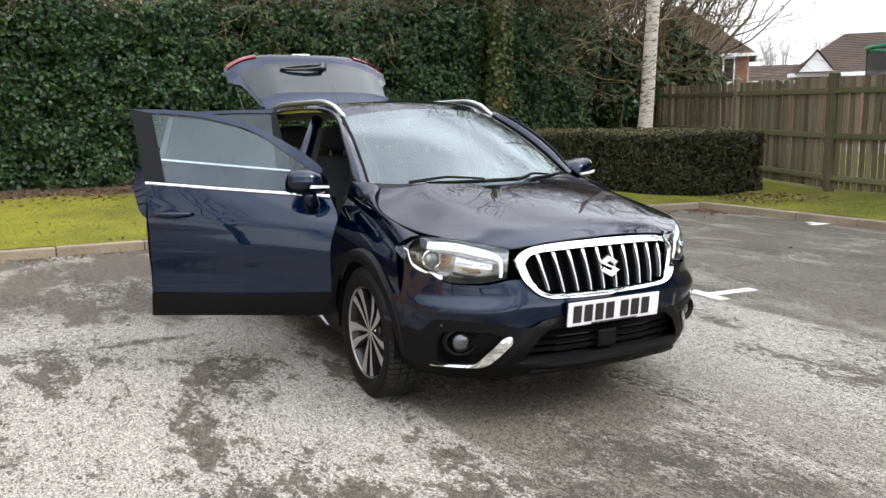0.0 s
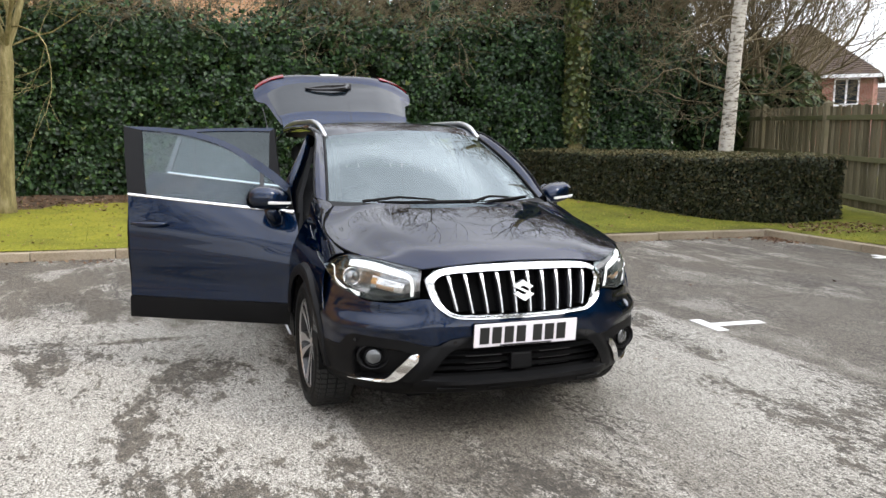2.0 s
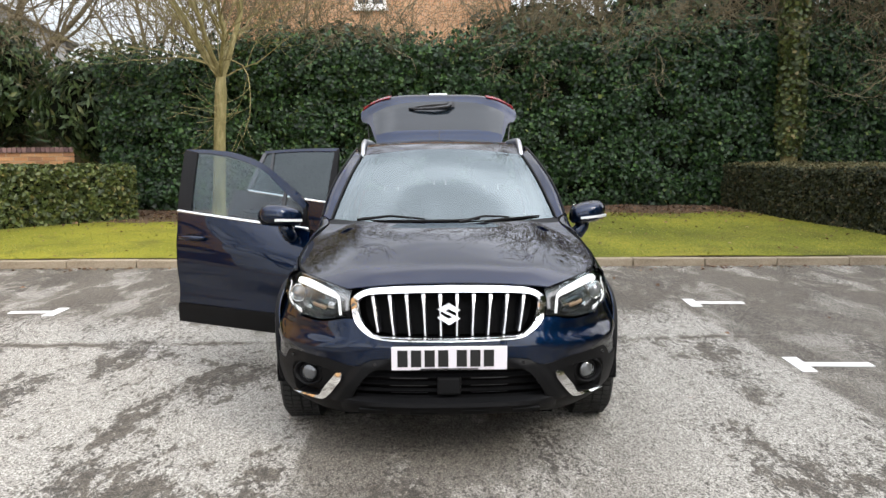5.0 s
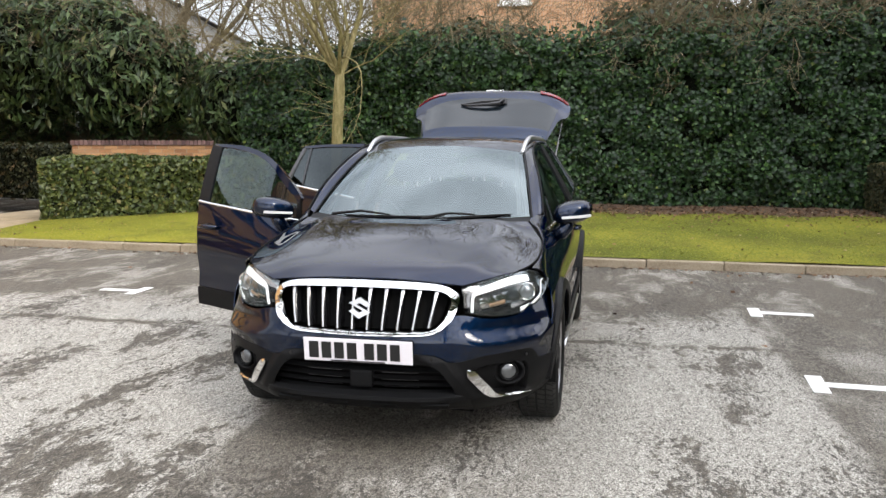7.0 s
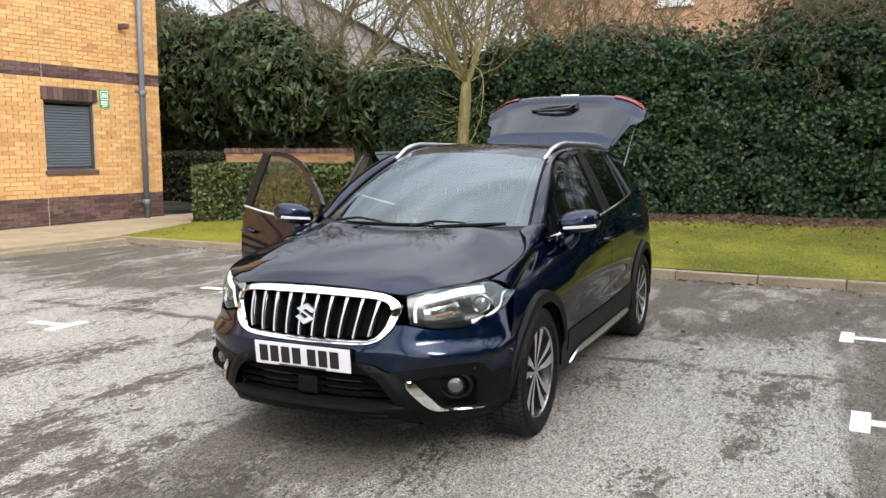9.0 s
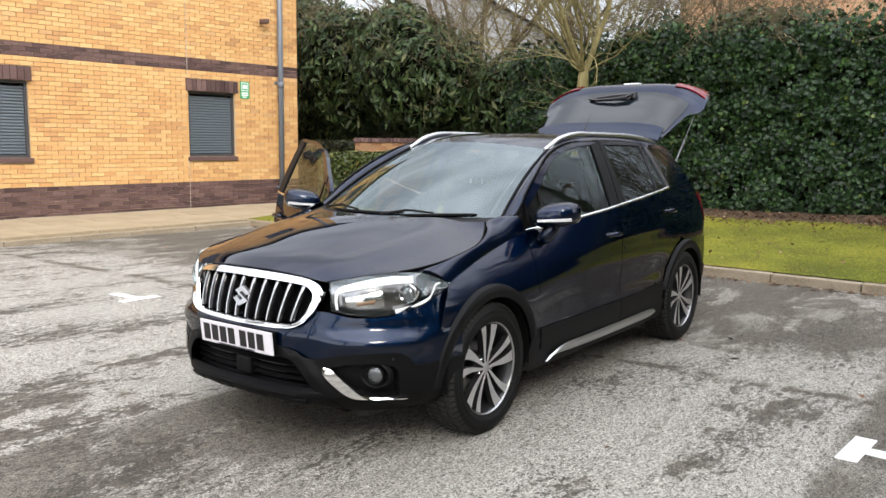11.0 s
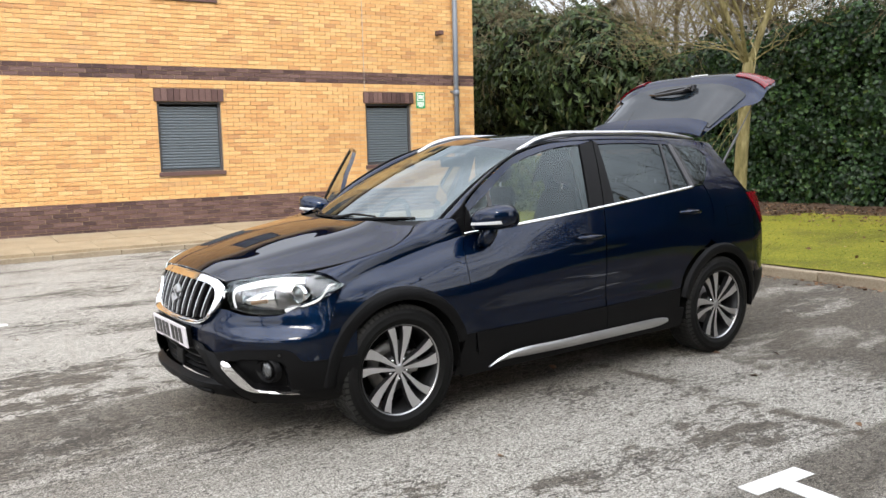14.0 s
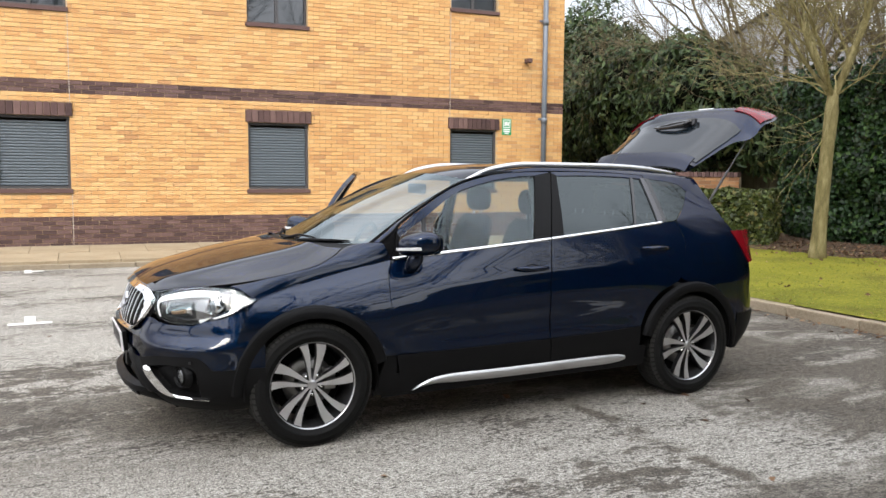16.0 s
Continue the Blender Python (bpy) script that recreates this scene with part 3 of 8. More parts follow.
def office_window(x0, x1, z0, z1, shuttered):
    w = new("window")
    w.parent = office
    w["label"] = "window behind a closed grey roller shutter" if shuttered else "dark framed first floor window"
    yb = WALL_Y - 0.13
    s = Soup()
    for a, b, c, d in ((x0, x0 + 0.045, z0, z1), (x1 - 0.045, x1, z0, z1), (x0 + 0.046, x1 - 0.046, z0, z0 + 0.045), (x0 + 0.046, x1 - 0.046, z1 - 0.045, z1)):
        s.box(a, b, yb - 0.04, yb + (0.085 if shuttered else 0.03), c, d)
    s.put("window_frame", FRAME_DK, w)
    if shuttered:
        z = z0 + 0.05
        while z + 0.05 < z1 - 0.05:
            s = Soup()
            s.add([(x0 + 0.047, yb + 0.04, z), (x1 - 0.047, yb + 0.04, z), (x1 - 0.047, yb + 0.055, z + 0.02), (x0 + 0.047, yb + 0.055, z + 0.02), (x1 - 0.047, yb + 0.052, z + 0.042), (x0 + 0.047, yb + 0.052, z + 0.042), (x1 - 0.047, yb + 0.034, z + 0.05), (x0 + 0.047, yb + 0.034, z + 0.05)],
                  [(0, 1, 2, 3), (3, 2, 4, 5), (5, 4, 6, 7)])
            z += 0.05
            s.put("shutter_slat", SHUTTER, w)
        n = 11
        for k in range(n):
            a = x0 - 0.05 + (x1 - x0 + 0.1) * k / n
            b = x0 - 0.05 + (x1 - x0 + 0.1) * (k + 1) / n
            s = Soup()
            s.box(a + 0.004, b - 0.004, WALL_Y - 0.1, WALL_Y + 0.045 + random.uniform(-0.002, 0.002), z1 + 0.004, z1 + 0.222)
            s.put("brick", BROWN_BRICK, w)
    else:
        s = Soup()
        s.box((x0 + x1) / 2 - 0.03, (x0 + x1) / 2 + 0.03, yb - 0.03, yb + 0.02, z0 + 0.046, z1 - 0.046)
        s.put("mullion", FRAME_DK, w)
        s = Soup()
        s.box(x0 + 0.046, x1 - 0.046, yb - 0.02, yb - 0.012, z0 + 0.046, z1 - 0.046)
        s.put("pane", WINGLASS, w)
        s = Soup()
        s.box(x0, x1, yb - 0.14, yb - 0.13, z0, z1)
        s.put("blind", NETTING, w)
    s = Soup()
    s.box(x0 - 0.03, x1 + 0.03, WALL_Y - 0.12, WALL_Y + 0.035, z0 - 0.07, z0 - 0.002)
    s.put("window_sill", BROWN_REST, w)


WINGLASS = material("dark_window_glass", (0.02, 0.025, 0.03), 0.03, spec=0.8)
for (w0, w1), high in zip(WINDOWS, HIGH):
    office_window(w0, w1, *LOW, True)
    office_window(w0, w1, *high, False)
# pale movement joints down the brickwork
for x in (-5.195, 1.885):
    for z0, z1 in ((0.15, 1.07), (2.62, 5.75)):
        part("movement_joint", box_bm(x - 0.006, x + 0.006, WALL_Y - 0.02, WALL_Y + 0.003, z0, z1), SEALANT, office)


def drainpipe():
    s = Soup()
    s.tube([(-7.35, WALL_Y + 0.085, 0.12), (-7.35, WALL_Y + 0.085, B_TOP)], [0.055, 0.055], 14)
    for z in (0.42, 2.55, 4.6):
        s.tube([(-7.35, WALL_Y + 0.085, z), (-7.35, WALL_Y + 0.085, z + 0.12)], [0.066, 0.066], 14)
    p = s.put("drainpipe", PIPE, office, "grey painted round drainpipe", True)
    for z in (0.5, 2.65, 4.7):
        part("bracket", box_bm(-7.45, -7.25, WALL_Y + 0.001, WALL_Y + 0.028, z - 0.02, z + 0.02, 0.003), PIPE, p)


drainpipe()


def wall_camera():
    c = thing("security_camera", "small brown security camera on a wall bracket", "camera")
    c.matrix_basis = OFFICE_AT @ pose(-6.93, WALL_Y, 3.83)
    part("bracket", box_bm(-0.03, 0.03, 0.002, 0.03, -0.04, 0.06, 0.006), FRAME_DK, c)
    s = Soup()
    s.tube([(0, 0.03, 0.02), (0.01, 0.12, 0.03)], [0.014, 0.014], 8)
    s.put("arm", FRAME_DK, c)
    bm = box_bm(-0.055, 0.055, 0.06, 0.22, -0.035, 0.055, 0.018)
    part("body", bm, BROWN_BRICK, c)


wall_camera()


def green_sign():
    g = thing("assembly_sign", "small green and white assembly point sign", "sign")
    g.matrix_basis = OFFICE_AT @ pose(-6.50, WALL_Y + 0.004, 2.29)
    part("plate", box_bm(-0.11, 0.11, 0, 0.006, 0, 0.34, 0.002), SIGN_G, g)
    s = Soup()
    for x0, x1, z0, z1 in ((-0.08, 0.08, 0.15, 0.165), (-0.08, 0.08, 0.305, 0.32), (-0.08, -0.066, 0.167, 0.303), (0.066, 0.08, 0.167, 0.303), (-0.05, -0.02, 0.19, 0.27), (0.02, 0.05, 0.19, 0.27), (-0.012, 0.012, 0.2, 0.285), (-0.08, 0.08, 0.1, 0.125), (-0.08, 0.08, 0.06, 0.085), (-0.05, 0.05, 0.025, 0.045)):
        s.box(x0, x1, 0.0065, 0.0085, z0, z1)
    s.put("lettering_bars", WHITE, g)


green_sign()


def pavement():
    run = tagged(new("pavement"), "buff concrete paving slabs along the office wall", "pavement", kind="structure")
    run.matrix_basis = OFFICE_AT
    bm = box_bm(-0.447, 0.447, -0.447, 0.447, -0.06, 0, 0.006)
    me = bpy.data.meshes.new("paving_slab")
    bm.to_mesh(me)
    bm.free()
    me.materials.append(SLAB)
    for k in range(28):
        for j in range(2):
            ob = new("paving_slab", me)
            ob.parent = run
            ob.matrix_basis = pose(-9.6 + 0.9 * k + 0.45 * j, 0.47 + 0.9 * j, 0.158 - 0.045 * j + random.uniform(-0.003, 0.003), -2.7 + random.uniform(-0.3, 0.3), random.uniform(-0.3, 0.3), random.uniform(-0.3, 0.3))
    mesh_part("bed", [(-10.2, 0, 0.09), (16, 0, 0.09), (16, 1.95, 0.04), (-4.2, 1.95, 0.04), (-5.2, 1.5, 0.05), (-10.2, 1.4, 0.05)], [(0, 1, 2, 3, 4, 5)], KERB, run)


pavement()

# ---- hedges and shrubs ----
def bumpy_sheet(ys, zs, surf):
    vs = [surf(y, z) for y in ys for z in zs]
    m = len(zs)
    fs = [(i * m + j, (i + 1) * m + j, (i + 1) * m + j + 1, i * m + j + 1) for i in range(len(ys) - 1) for j in range(m - 1)]
    return vs, fs


IVY_X, IVY_Y0 = -9.75, -6.2


def ivy_top(y):
    return 3.30 + 0.03 * y + 0.35 * noise.noise((y * 0.5, 3, 1)) + 0.25 * noise.noise((y * 1.7, 5, 2))


def ivy_face(y, z):
    bulge = 0.35 * noise.noise((y * 0.45, z * 0.5, 8)) + 0.16 * noise.noise((y * 1.5, z * 1.5, 4)) + 0.07 * noise.noise((y * 4, z * 4, 2))
    t = max(0.0, z / 3.6 - 0.75) * 1.6
    foot = max(0.0, 0.55 - z) * 0.5
    return Vector((IVY_X + bulge - t * t * 0.8 + 0.12 - foot - 0.35 * max(0.0, -4.6 - y), y, z))


def scatter_face(face, y0, y1, z0, top, count, deep):
    c, n = [], []
    while len(c) < count:
        y = random.uniform(y0, y1)
        z = random.uniform(z0, top(y))
        p = face(y, z)
        clump = noise.noise((y * 2.2, z * 2.2, 30))
        if clump < random.uniform(-0.75, -0.05):
            continue
        d = random.random() ** 1.8 * deep
        c.append((p.x - d + 0.12 * clump, p.y, p.z))
        n.append((1.0, 0.0, 0.35))
    return np.array(c), np.array(n)


def ivy_hedge():
    h = thing("ivy_hedge", "tall dark green wall of ivy along the lawn", "hedge", kind="")
    ys = [IVY_Y0 + 0.3 * k for k in range(53)]
    # Near black sheets behind the leaves stand in for the hedge's inner shade.
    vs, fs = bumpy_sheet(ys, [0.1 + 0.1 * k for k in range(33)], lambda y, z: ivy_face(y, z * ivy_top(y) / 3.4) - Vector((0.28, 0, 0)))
    mesh_part("undergrowth", vs, fs, CORE, h, "near black sheet put in for the shade behind the leaves")
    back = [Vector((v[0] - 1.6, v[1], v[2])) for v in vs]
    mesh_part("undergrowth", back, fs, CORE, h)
    c, n = scatter_face(ivy_face, IVY_Y0, 9.4, 0.3, ivy_top, 84000, 0.34)
    leaves("ivy_leaves", c, n, 0.070, IVY, h, "small glossy ivy leaves", 1.15, 0.55, 0.7)
    # ragged sprays along the top
    c, n = [], []
    for _ in range(330):
        y = random.uniform(IVY_Y0, 9.4)
        p = ivy_face(y, ivy_top(y) - 0.1)
        up = random.uniform(0.05, 0.55)
        for _ in range(26):
            c.append((p.x - 0.35 + random.gauss(0, 0.3), y + random.gauss(0, 0.16), p.z + random.uniform(-0.1, up)))
            n.append((0.7, 0, 0.7))
    leaves("ivy_sprays", np.array(c), np.array(n), 0.072, IVY, h, "ragged ivy sprays along the top", 1.2, 0.7, 0.3)
    return h


ivy_hedge()


def shrub(name, label, blobs, count, size, mat, long, droop, group="", core=0.86):
    """A shrub of leaf clumps over several uneven lobes: (x, y, z, rx, ry, rz)."""
    s = thing(name, label, "shrub", group=group)
    cs, ns = [], []
    inner = Soup()
    total = sum(b[3] * b[5] + b[4] * b[5] for b in blobs)
    for bx, by, bz, rx, ry, rz in blobs:
        u = RNG.normal(0, 1, (int(count * (rx * rz + ry * rz) / total), 3))
        u /= np.linalg.norm(u, axis=1)[:, None]
        k = np.array([0.8 + 0.3 * noise.noise((bx + a * 2.2, by + b * 2.2, bz + c * 2.2)) + 0.12 * noise.noise((a * 6, b * 6 + by, c * 6)) for a, b, c in u])
        k = k * (1 - RNG.random(len(u)) ** 2 * 0.22)
        cs.append(np.array((bx, by, bz)) + u * np.array((rx, ry, rz)) * k[:, None])
        ns.append(u + (0, 0, 0.3))
        bm = bmesh.new()
        bmesh.ops.create_icosphere(bm, subdivisions=3, radius=1)
        for v in bm.verts:
            a, b, c = v.co
            g = core * (0.72 + 0.3 * noise.noise((bx + a * 2.2, by + b * 2.2, bz + c * 2.2)))
            v.co = (bx + a * rx * g, by + b * ry * g, bz + c * rz * g)
        bm.verts.ensure_lookup_table()
        inner.add([v.co.copy() for v in bm.verts], [[v.index for v in f.verts] for f in bm.faces])
        bm.free()
    # The near black lobes give the shrub its inner shade by colour.
    inner.put("undergrowth", CORE, s, "near black lobes put in for the shade inside")
    c, n = np.concatenate(cs), np.concatenate(ns)
    ok = c[:, 2] > 0.25
    leaves("foliage", c[ok], n[ok], size, mat, s, "", long, 0.5, droop)
    return s


shrub("laurel_shrub", "large dark evergreen shrub with long drooping leaves", [(-11.6, -9.4, 3.0, 1.7, 2.2, 1.75), (-11.3, -6.4, 2.4, 1.4, 1.8, 1.35), (-12.2, -12.4, 3.3, 1.9, 2.4, 2.1), (-13.4, -15.6, 3.6, 2.0, 2.6, 3.3), (-15.5, -19.5, 4.2, 2.4, 3.0, 4.0), (-11.9, -10.5, 3.95, 1.5, 1.6, 1.15), (-11.6, -4.6, 2.1, 1.0, 1.5, 1.3)], 50000, 0.072, LAUREL, 3.0, 1.5)
shrub("holly_shrub", "tall dark evergreen bush beside the ivy clad trunk", [(-10.6, 8.3, 2.3, 1.0, 1.5, 2.2), (-10.8, 8.9, 4.0, 1.0, 1.3, 1.5), (-11.2, 6.9, 3.8, 1.0, 1.5, 1.6), (-11.6, 10.2, 3.2, 1.0, 1.0, 1.8), (-11.3, 11.2, 2.0, 0.9, 1.2, 1.9)], 17500, 0.085, IVY, 1.6, 0.6)
shrub("rhododendron_shrub", "sparse dark evergreen shrub against the fence", [(-11.3, 12.4, 2.0, 0.9, 1.0, 1.2), (-10.6, 13.3, 2.2, 0.8, 0.9, 1.1), (-13.4, 14.8, 2.6, 1.0, 1.2, 2.0)], 4600, 0.12, LAUREL, 2.2, 0.9)
shrub("conifer_shrub", "dark evergreen crowns behind the hedge", [(-12.6, 2.6, 3.7, 1.3, 2.2, 1.0), (-12.8, 5.2, 3.9, 1.3, 1.9, 1.2), (-12.4, -1.8, 3.4, 1.1, 1.8, 0.8)], 9000, 0.11, IVY, 1.7, 0.5)

shrub("evergreen_trees", "tall dark evergreens standing beyond the fence", [(-1.6, 12.6, 3.0, 1.8, 1.5, 3.6), (1.0, 12.2, 3.8, 2.0, 1.5, 4.4), (4.0, 11.8, 3.4, 2.0, 1.5, 4.0), (7.0, 11.4, 3.8, 2.0, 1.5, 4.6), (10.0, 11.0, 3.4, 2.1, 1.5, 4.0), (13.2, 10.5, 3.6, 2.1, 1.6, 4.0)], 12000, 0.2, LAUREL, 1.8, 0.6)


def clipped_hedge(name, label, line, depth, top, foot, count, mat, top_mat, size=0.05):
    """A trimmed hedge over a curved band: front line of points, depth to the left of it."""
    pts = [Vector((*p, 0)) for p in line]
    lens = [0]
    for a, b in zip(pts, pts[1:]):
        lens.append(lens[-1] + (b - a).length)

    def at(u):
        u *= lens[-1]
        for k in range(len(pts) - 1):
            if u <= lens[k + 1] or k == len(pts) - 2:
                f = (u - lens[k]) / (lens[k + 1] - lens[k])
                p = pts[k].lerp(pts[k + 1], f)
                d0 = (pts[k + 1] - pts[k]).normalized()
                return p, Vector((-d0.y, d0.x, 0))

    def smooth(u):
        ps = [at(min(1, max(0, u + e))) for e in (-0.06, -0.03, 0, 0.03, 0.06)]
        return sum((p for p, _ in ps), Vector()) / 5, sum((n for _, n in ps), Vector()).normalized()

    h = thing(name, label, "hedge")

    turn = 1 if depth > 0 else -1

    def surf(u, v):
        p, n = smooth(u)
        z0 = foot(p.x, p.y) - 0.03
        zt = top + 0.035 * noise.noise((p.x * 0.9, p.y * 0.9, 3))
        r = 0.1 * turn
        ra = 0.1
        if v < 0.4:
            q, z = 0.0, z0 + (zt - ra - z0) * v / 0.4
            out = -n * turn
        elif v < 0.46:
            a = (v - 0.4) / 0.06 * math.pi / 2
            q, z = r - r * math.cos(a), zt - ra + ra * math.sin(a)
            out = -n * turn * math.cos(a) + Vector((0, 0, math.sin(a)))
        elif v < 0.9:
            q, z = r + (depth - 2 * r) * (v - 0.46) / 0.44, zt
            out = Vector((0, 0, 1))
        else:
            q, z = depth, zt - (zt - z0) * (v - 0.9) / 0.1
            out = n * turn
        b = 0.06 * noise.noise((p.x * 2, p.y * 2 + q * 2, z * 2)) + 0.03 * noise.noise((p.x * 7, p.y * 7 + q * 7, z * 7))
        return p + n * q + Vector((0, 0, z)) + out * b, out

    us, vv = [k / 60 for k in range(61)], [k / 50 for k in range(51)]
    vs = []
    for u in us:
        for v in vv:
            p, o = surf(u, v)
            vs.append(p - o * 0.045)
    m = len(vv)
    fs = [(i * m + j, (i + 1) * m + j, (i + 1) * m + j + 1, i * m + j + 1) for i in range(60) for j in range(m - 1)]
    fs += [tuple(range(m)), tuple(range(60 * m, 61 * m))[::-1]]
    # Near black body inside the leaves, put in for the hedge's shade.
    mesh_part("undergrowth", vs, fs, CORE, h, "near black body put in for the shade inside")
    cs, ns = [], []
    for _ in range(count):
        e = random.random()
        if e < 0.06:
            p, n = smooth(0 if e < 0.03 else 1)
            t = (at(0.02)[0] - at(0)[0]).normalized() if e < 0.03 else (at(0.98)[0] - at(1)[0]).normalized()
            q = Vector((p.x, p.y, 0)) + n * random.uniform(0, depth)
            zf = foot(p.x, p.y)
            cs.append((q.x, q.y, random.uniform(zf, top)))
            ns.append(tuple(-t))
            continue
        u, v = random.random(), random.random() ** 0.85 * 0.98
        p, o = surf(u, v)
        if noise.noise((p.x * 5, p.y * 5, p.z * 5)) < random.uniform(-1.0, -0.15):
            continue
        p = p + o * random.uniform(-0.05, 0.03)
        cs.append(tuple(p))
        ns.append(tuple(o))
    cs, ns = np.array(cs), np.array(ns)
    # Upward facing leaves take the top material, the rest the side material.
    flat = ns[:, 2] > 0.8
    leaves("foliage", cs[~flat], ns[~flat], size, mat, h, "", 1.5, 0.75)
    leaves("clipped_top", cs[flat], ns[flat], size * 0.8, top_mat, h, "paler clipped top of the hedge", 1.5, 0.6)
    return h


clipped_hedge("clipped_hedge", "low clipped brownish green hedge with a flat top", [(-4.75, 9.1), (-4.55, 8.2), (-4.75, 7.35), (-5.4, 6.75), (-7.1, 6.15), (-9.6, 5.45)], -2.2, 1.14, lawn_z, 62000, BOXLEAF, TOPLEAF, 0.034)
clipped_hedge("privet_hedge", "low clipped green hedge before a brick wall", [(-6.72, -8.35), (-7.75, -6.6), (-8.75, -5.0)], 1.0, 1.2, lawn_z, 17000, GREENLEAF, GREENLEAF, 0.06)
clipped_hedge("shaded_hedge", "dark low hedge beside the office corner", [(-10.2, -12.5), (-9.6, -9.9), (-9.2, -9.0)], 1.2, 1.45, lawn_z, 4000, BOXLEAF, BOXLEAF, 0.06)


def low_wall():
    """Runs on the slant behind the privet; built along its own x axis."""
    w = thing("garden_wall", "low shade toned orange brick wall with a dark brown coping", "wall", (-8.07, -8.56, 0), 118.5)
    s, cop = Soup(), Soup()
    for n in range(18):
        x = -0.1125 if n % 2 else 0.0
        while x < 2.5:
            s.box(max(0.0, x) + 0.005, min(2.55, x + 0.22), -0.02, 0.0 + random.uniform(-0.003, 0.003), 0.1 + n * 0.075 + 0.005, 0.1 + (n + 1) * 0.075 - 0.005)
            x += 0.225
    # Brickwork and mortar core are toned dark to take in the shade.
    tagged(s.put("brickwork", SHADE_TONED_REST, w), kind="stuff").matrix_basis = Matrix.Diagonal((1, -1, 1, 1))
    part("mortar_core", box_bm(0.01, 2.54, 0.012, 0.2, 0.05, 1.445), KERB, w)
    x = -0.02
    while x < 2.53:
        cop.box(x + 0.004, x + 0.071, -0.03, 0.23, 1.452, 1.54 + random.uniform(-0.003, 0.003))
        x += 0.075
    tagged(cop.put("coping", BROWN_REST, w, "dark brown brick on edge coping"), kind="stuff")


low_wall()


# ---- trees ----
def grow(soup, base, aim, length, radius, depth, bend, spread, kids, up=0.25, thin=0.62, least=0.004, sides=6):
    """Adds a limb and its branches."""
    p, d = Vector(base), Vector(aim).normalized()
    steps = 5 if depth > 0 else 3
    path, rad = [p.copy()], [radius]
    for k in range(steps):
        d = (d + Vector((random.gauss(0, bend), random.gauss(0, bend), random.gauss(0, bend) + up * 0.2))).normalized()
        p = p + d * length / steps
        path.append(p.copy())
        rad.append(max(least, radius * (1 - (1 - thin) * (k + 1) / steps)))
    soup.tube(path, rad, sides if radius > 0.02 else 3)
    if depth <= 0:
        return
    for k in range(kids):
        f = 1.0 if k == 0 else random.uniform(0.3, 1.0)
        i = min(steps, max(1, round(f * steps)))
        turn = Vector((random.gauss(0, 1), random.gauss(0, 1), random.gauss(0, 1)))
        turn = (turn - d * turn.dot(d)).normalized()
        a = spread * random.uniform(0.5, 1.2) * (0.35 if k == 0 else 1)
        nd = d * math.cos(a) + turn * math.sin(a)
        nd.z += up * random.uniform(0, 0.6)
        grow(soup, path[i], nd, length * random.uniform(0.58, 0.85), rad[i] * (0.85 if k == 0 else random.uniform(0.45, 0.7)), depth - 1, bend, spread, kids, up, thin, least, max(3, sides - 1))


def bare_tree(name, label, at, trunk_h, radius, limbs, length, depth, mat, tilt=(0, 0), kids=3, spread=0.75, up=0.3, bend=0.12, twig=None, lean=0.9, sides=12, thin=(0.4, 0.62)):
    t = thing(name, label, "tree", at, group="bare trees")
    path = [(tilt[0] * f, tilt[1] * f, trunk_h * f - (0.15 if f == 0 else 0)) for f in (0, 0.03, 0.1, 0.3, 0.55, 0.8, 1.0)]
    path = [(x + 0.02 * random.gauss(0, 1) * (i > 1), y + 0.02 * random.gauss(0, 1) * (i > 1), z) for i, (x, y, z) in enumerate(path)]
    s = Soup()
    s.tube(path, [radius * k for k in (1.5, 1.25, 1.08, 1.0, 0.95, 0.88, 0.62)], sides)
    s.put("trunk", mat, t, "", True)
    c = Soup()
    for k in range(limbs):
        a = 2 * math.pi * (k + random.uniform(-0.3, 0.3)) / limbs
        f = random.uniform(0.9, 1.0) if limbs < 8 else random.uniform(0.55, 1.0)
        b = Vector((tilt[0] * f, tilt[1] * f, trunk_h * f))
        grow(c, b, (math.cos(a) * lean, math.sin(a) * lean, random.uniform(0.6, 1.5)), length * random.uniform(0.8, 1.15), radius * random.uniform(*thin), depth, bend, spread, kids, up)
    grow(c, Vector((tilt[0], tilt[1], trunk_h - 0.03)), (0.1, 0.1, 1.0), length * 1.1, radius * 0.58, depth, bend, spread, kids, up)
    c.put("crown", twig or mat, t, "bare winter branches and twigs")
    return t


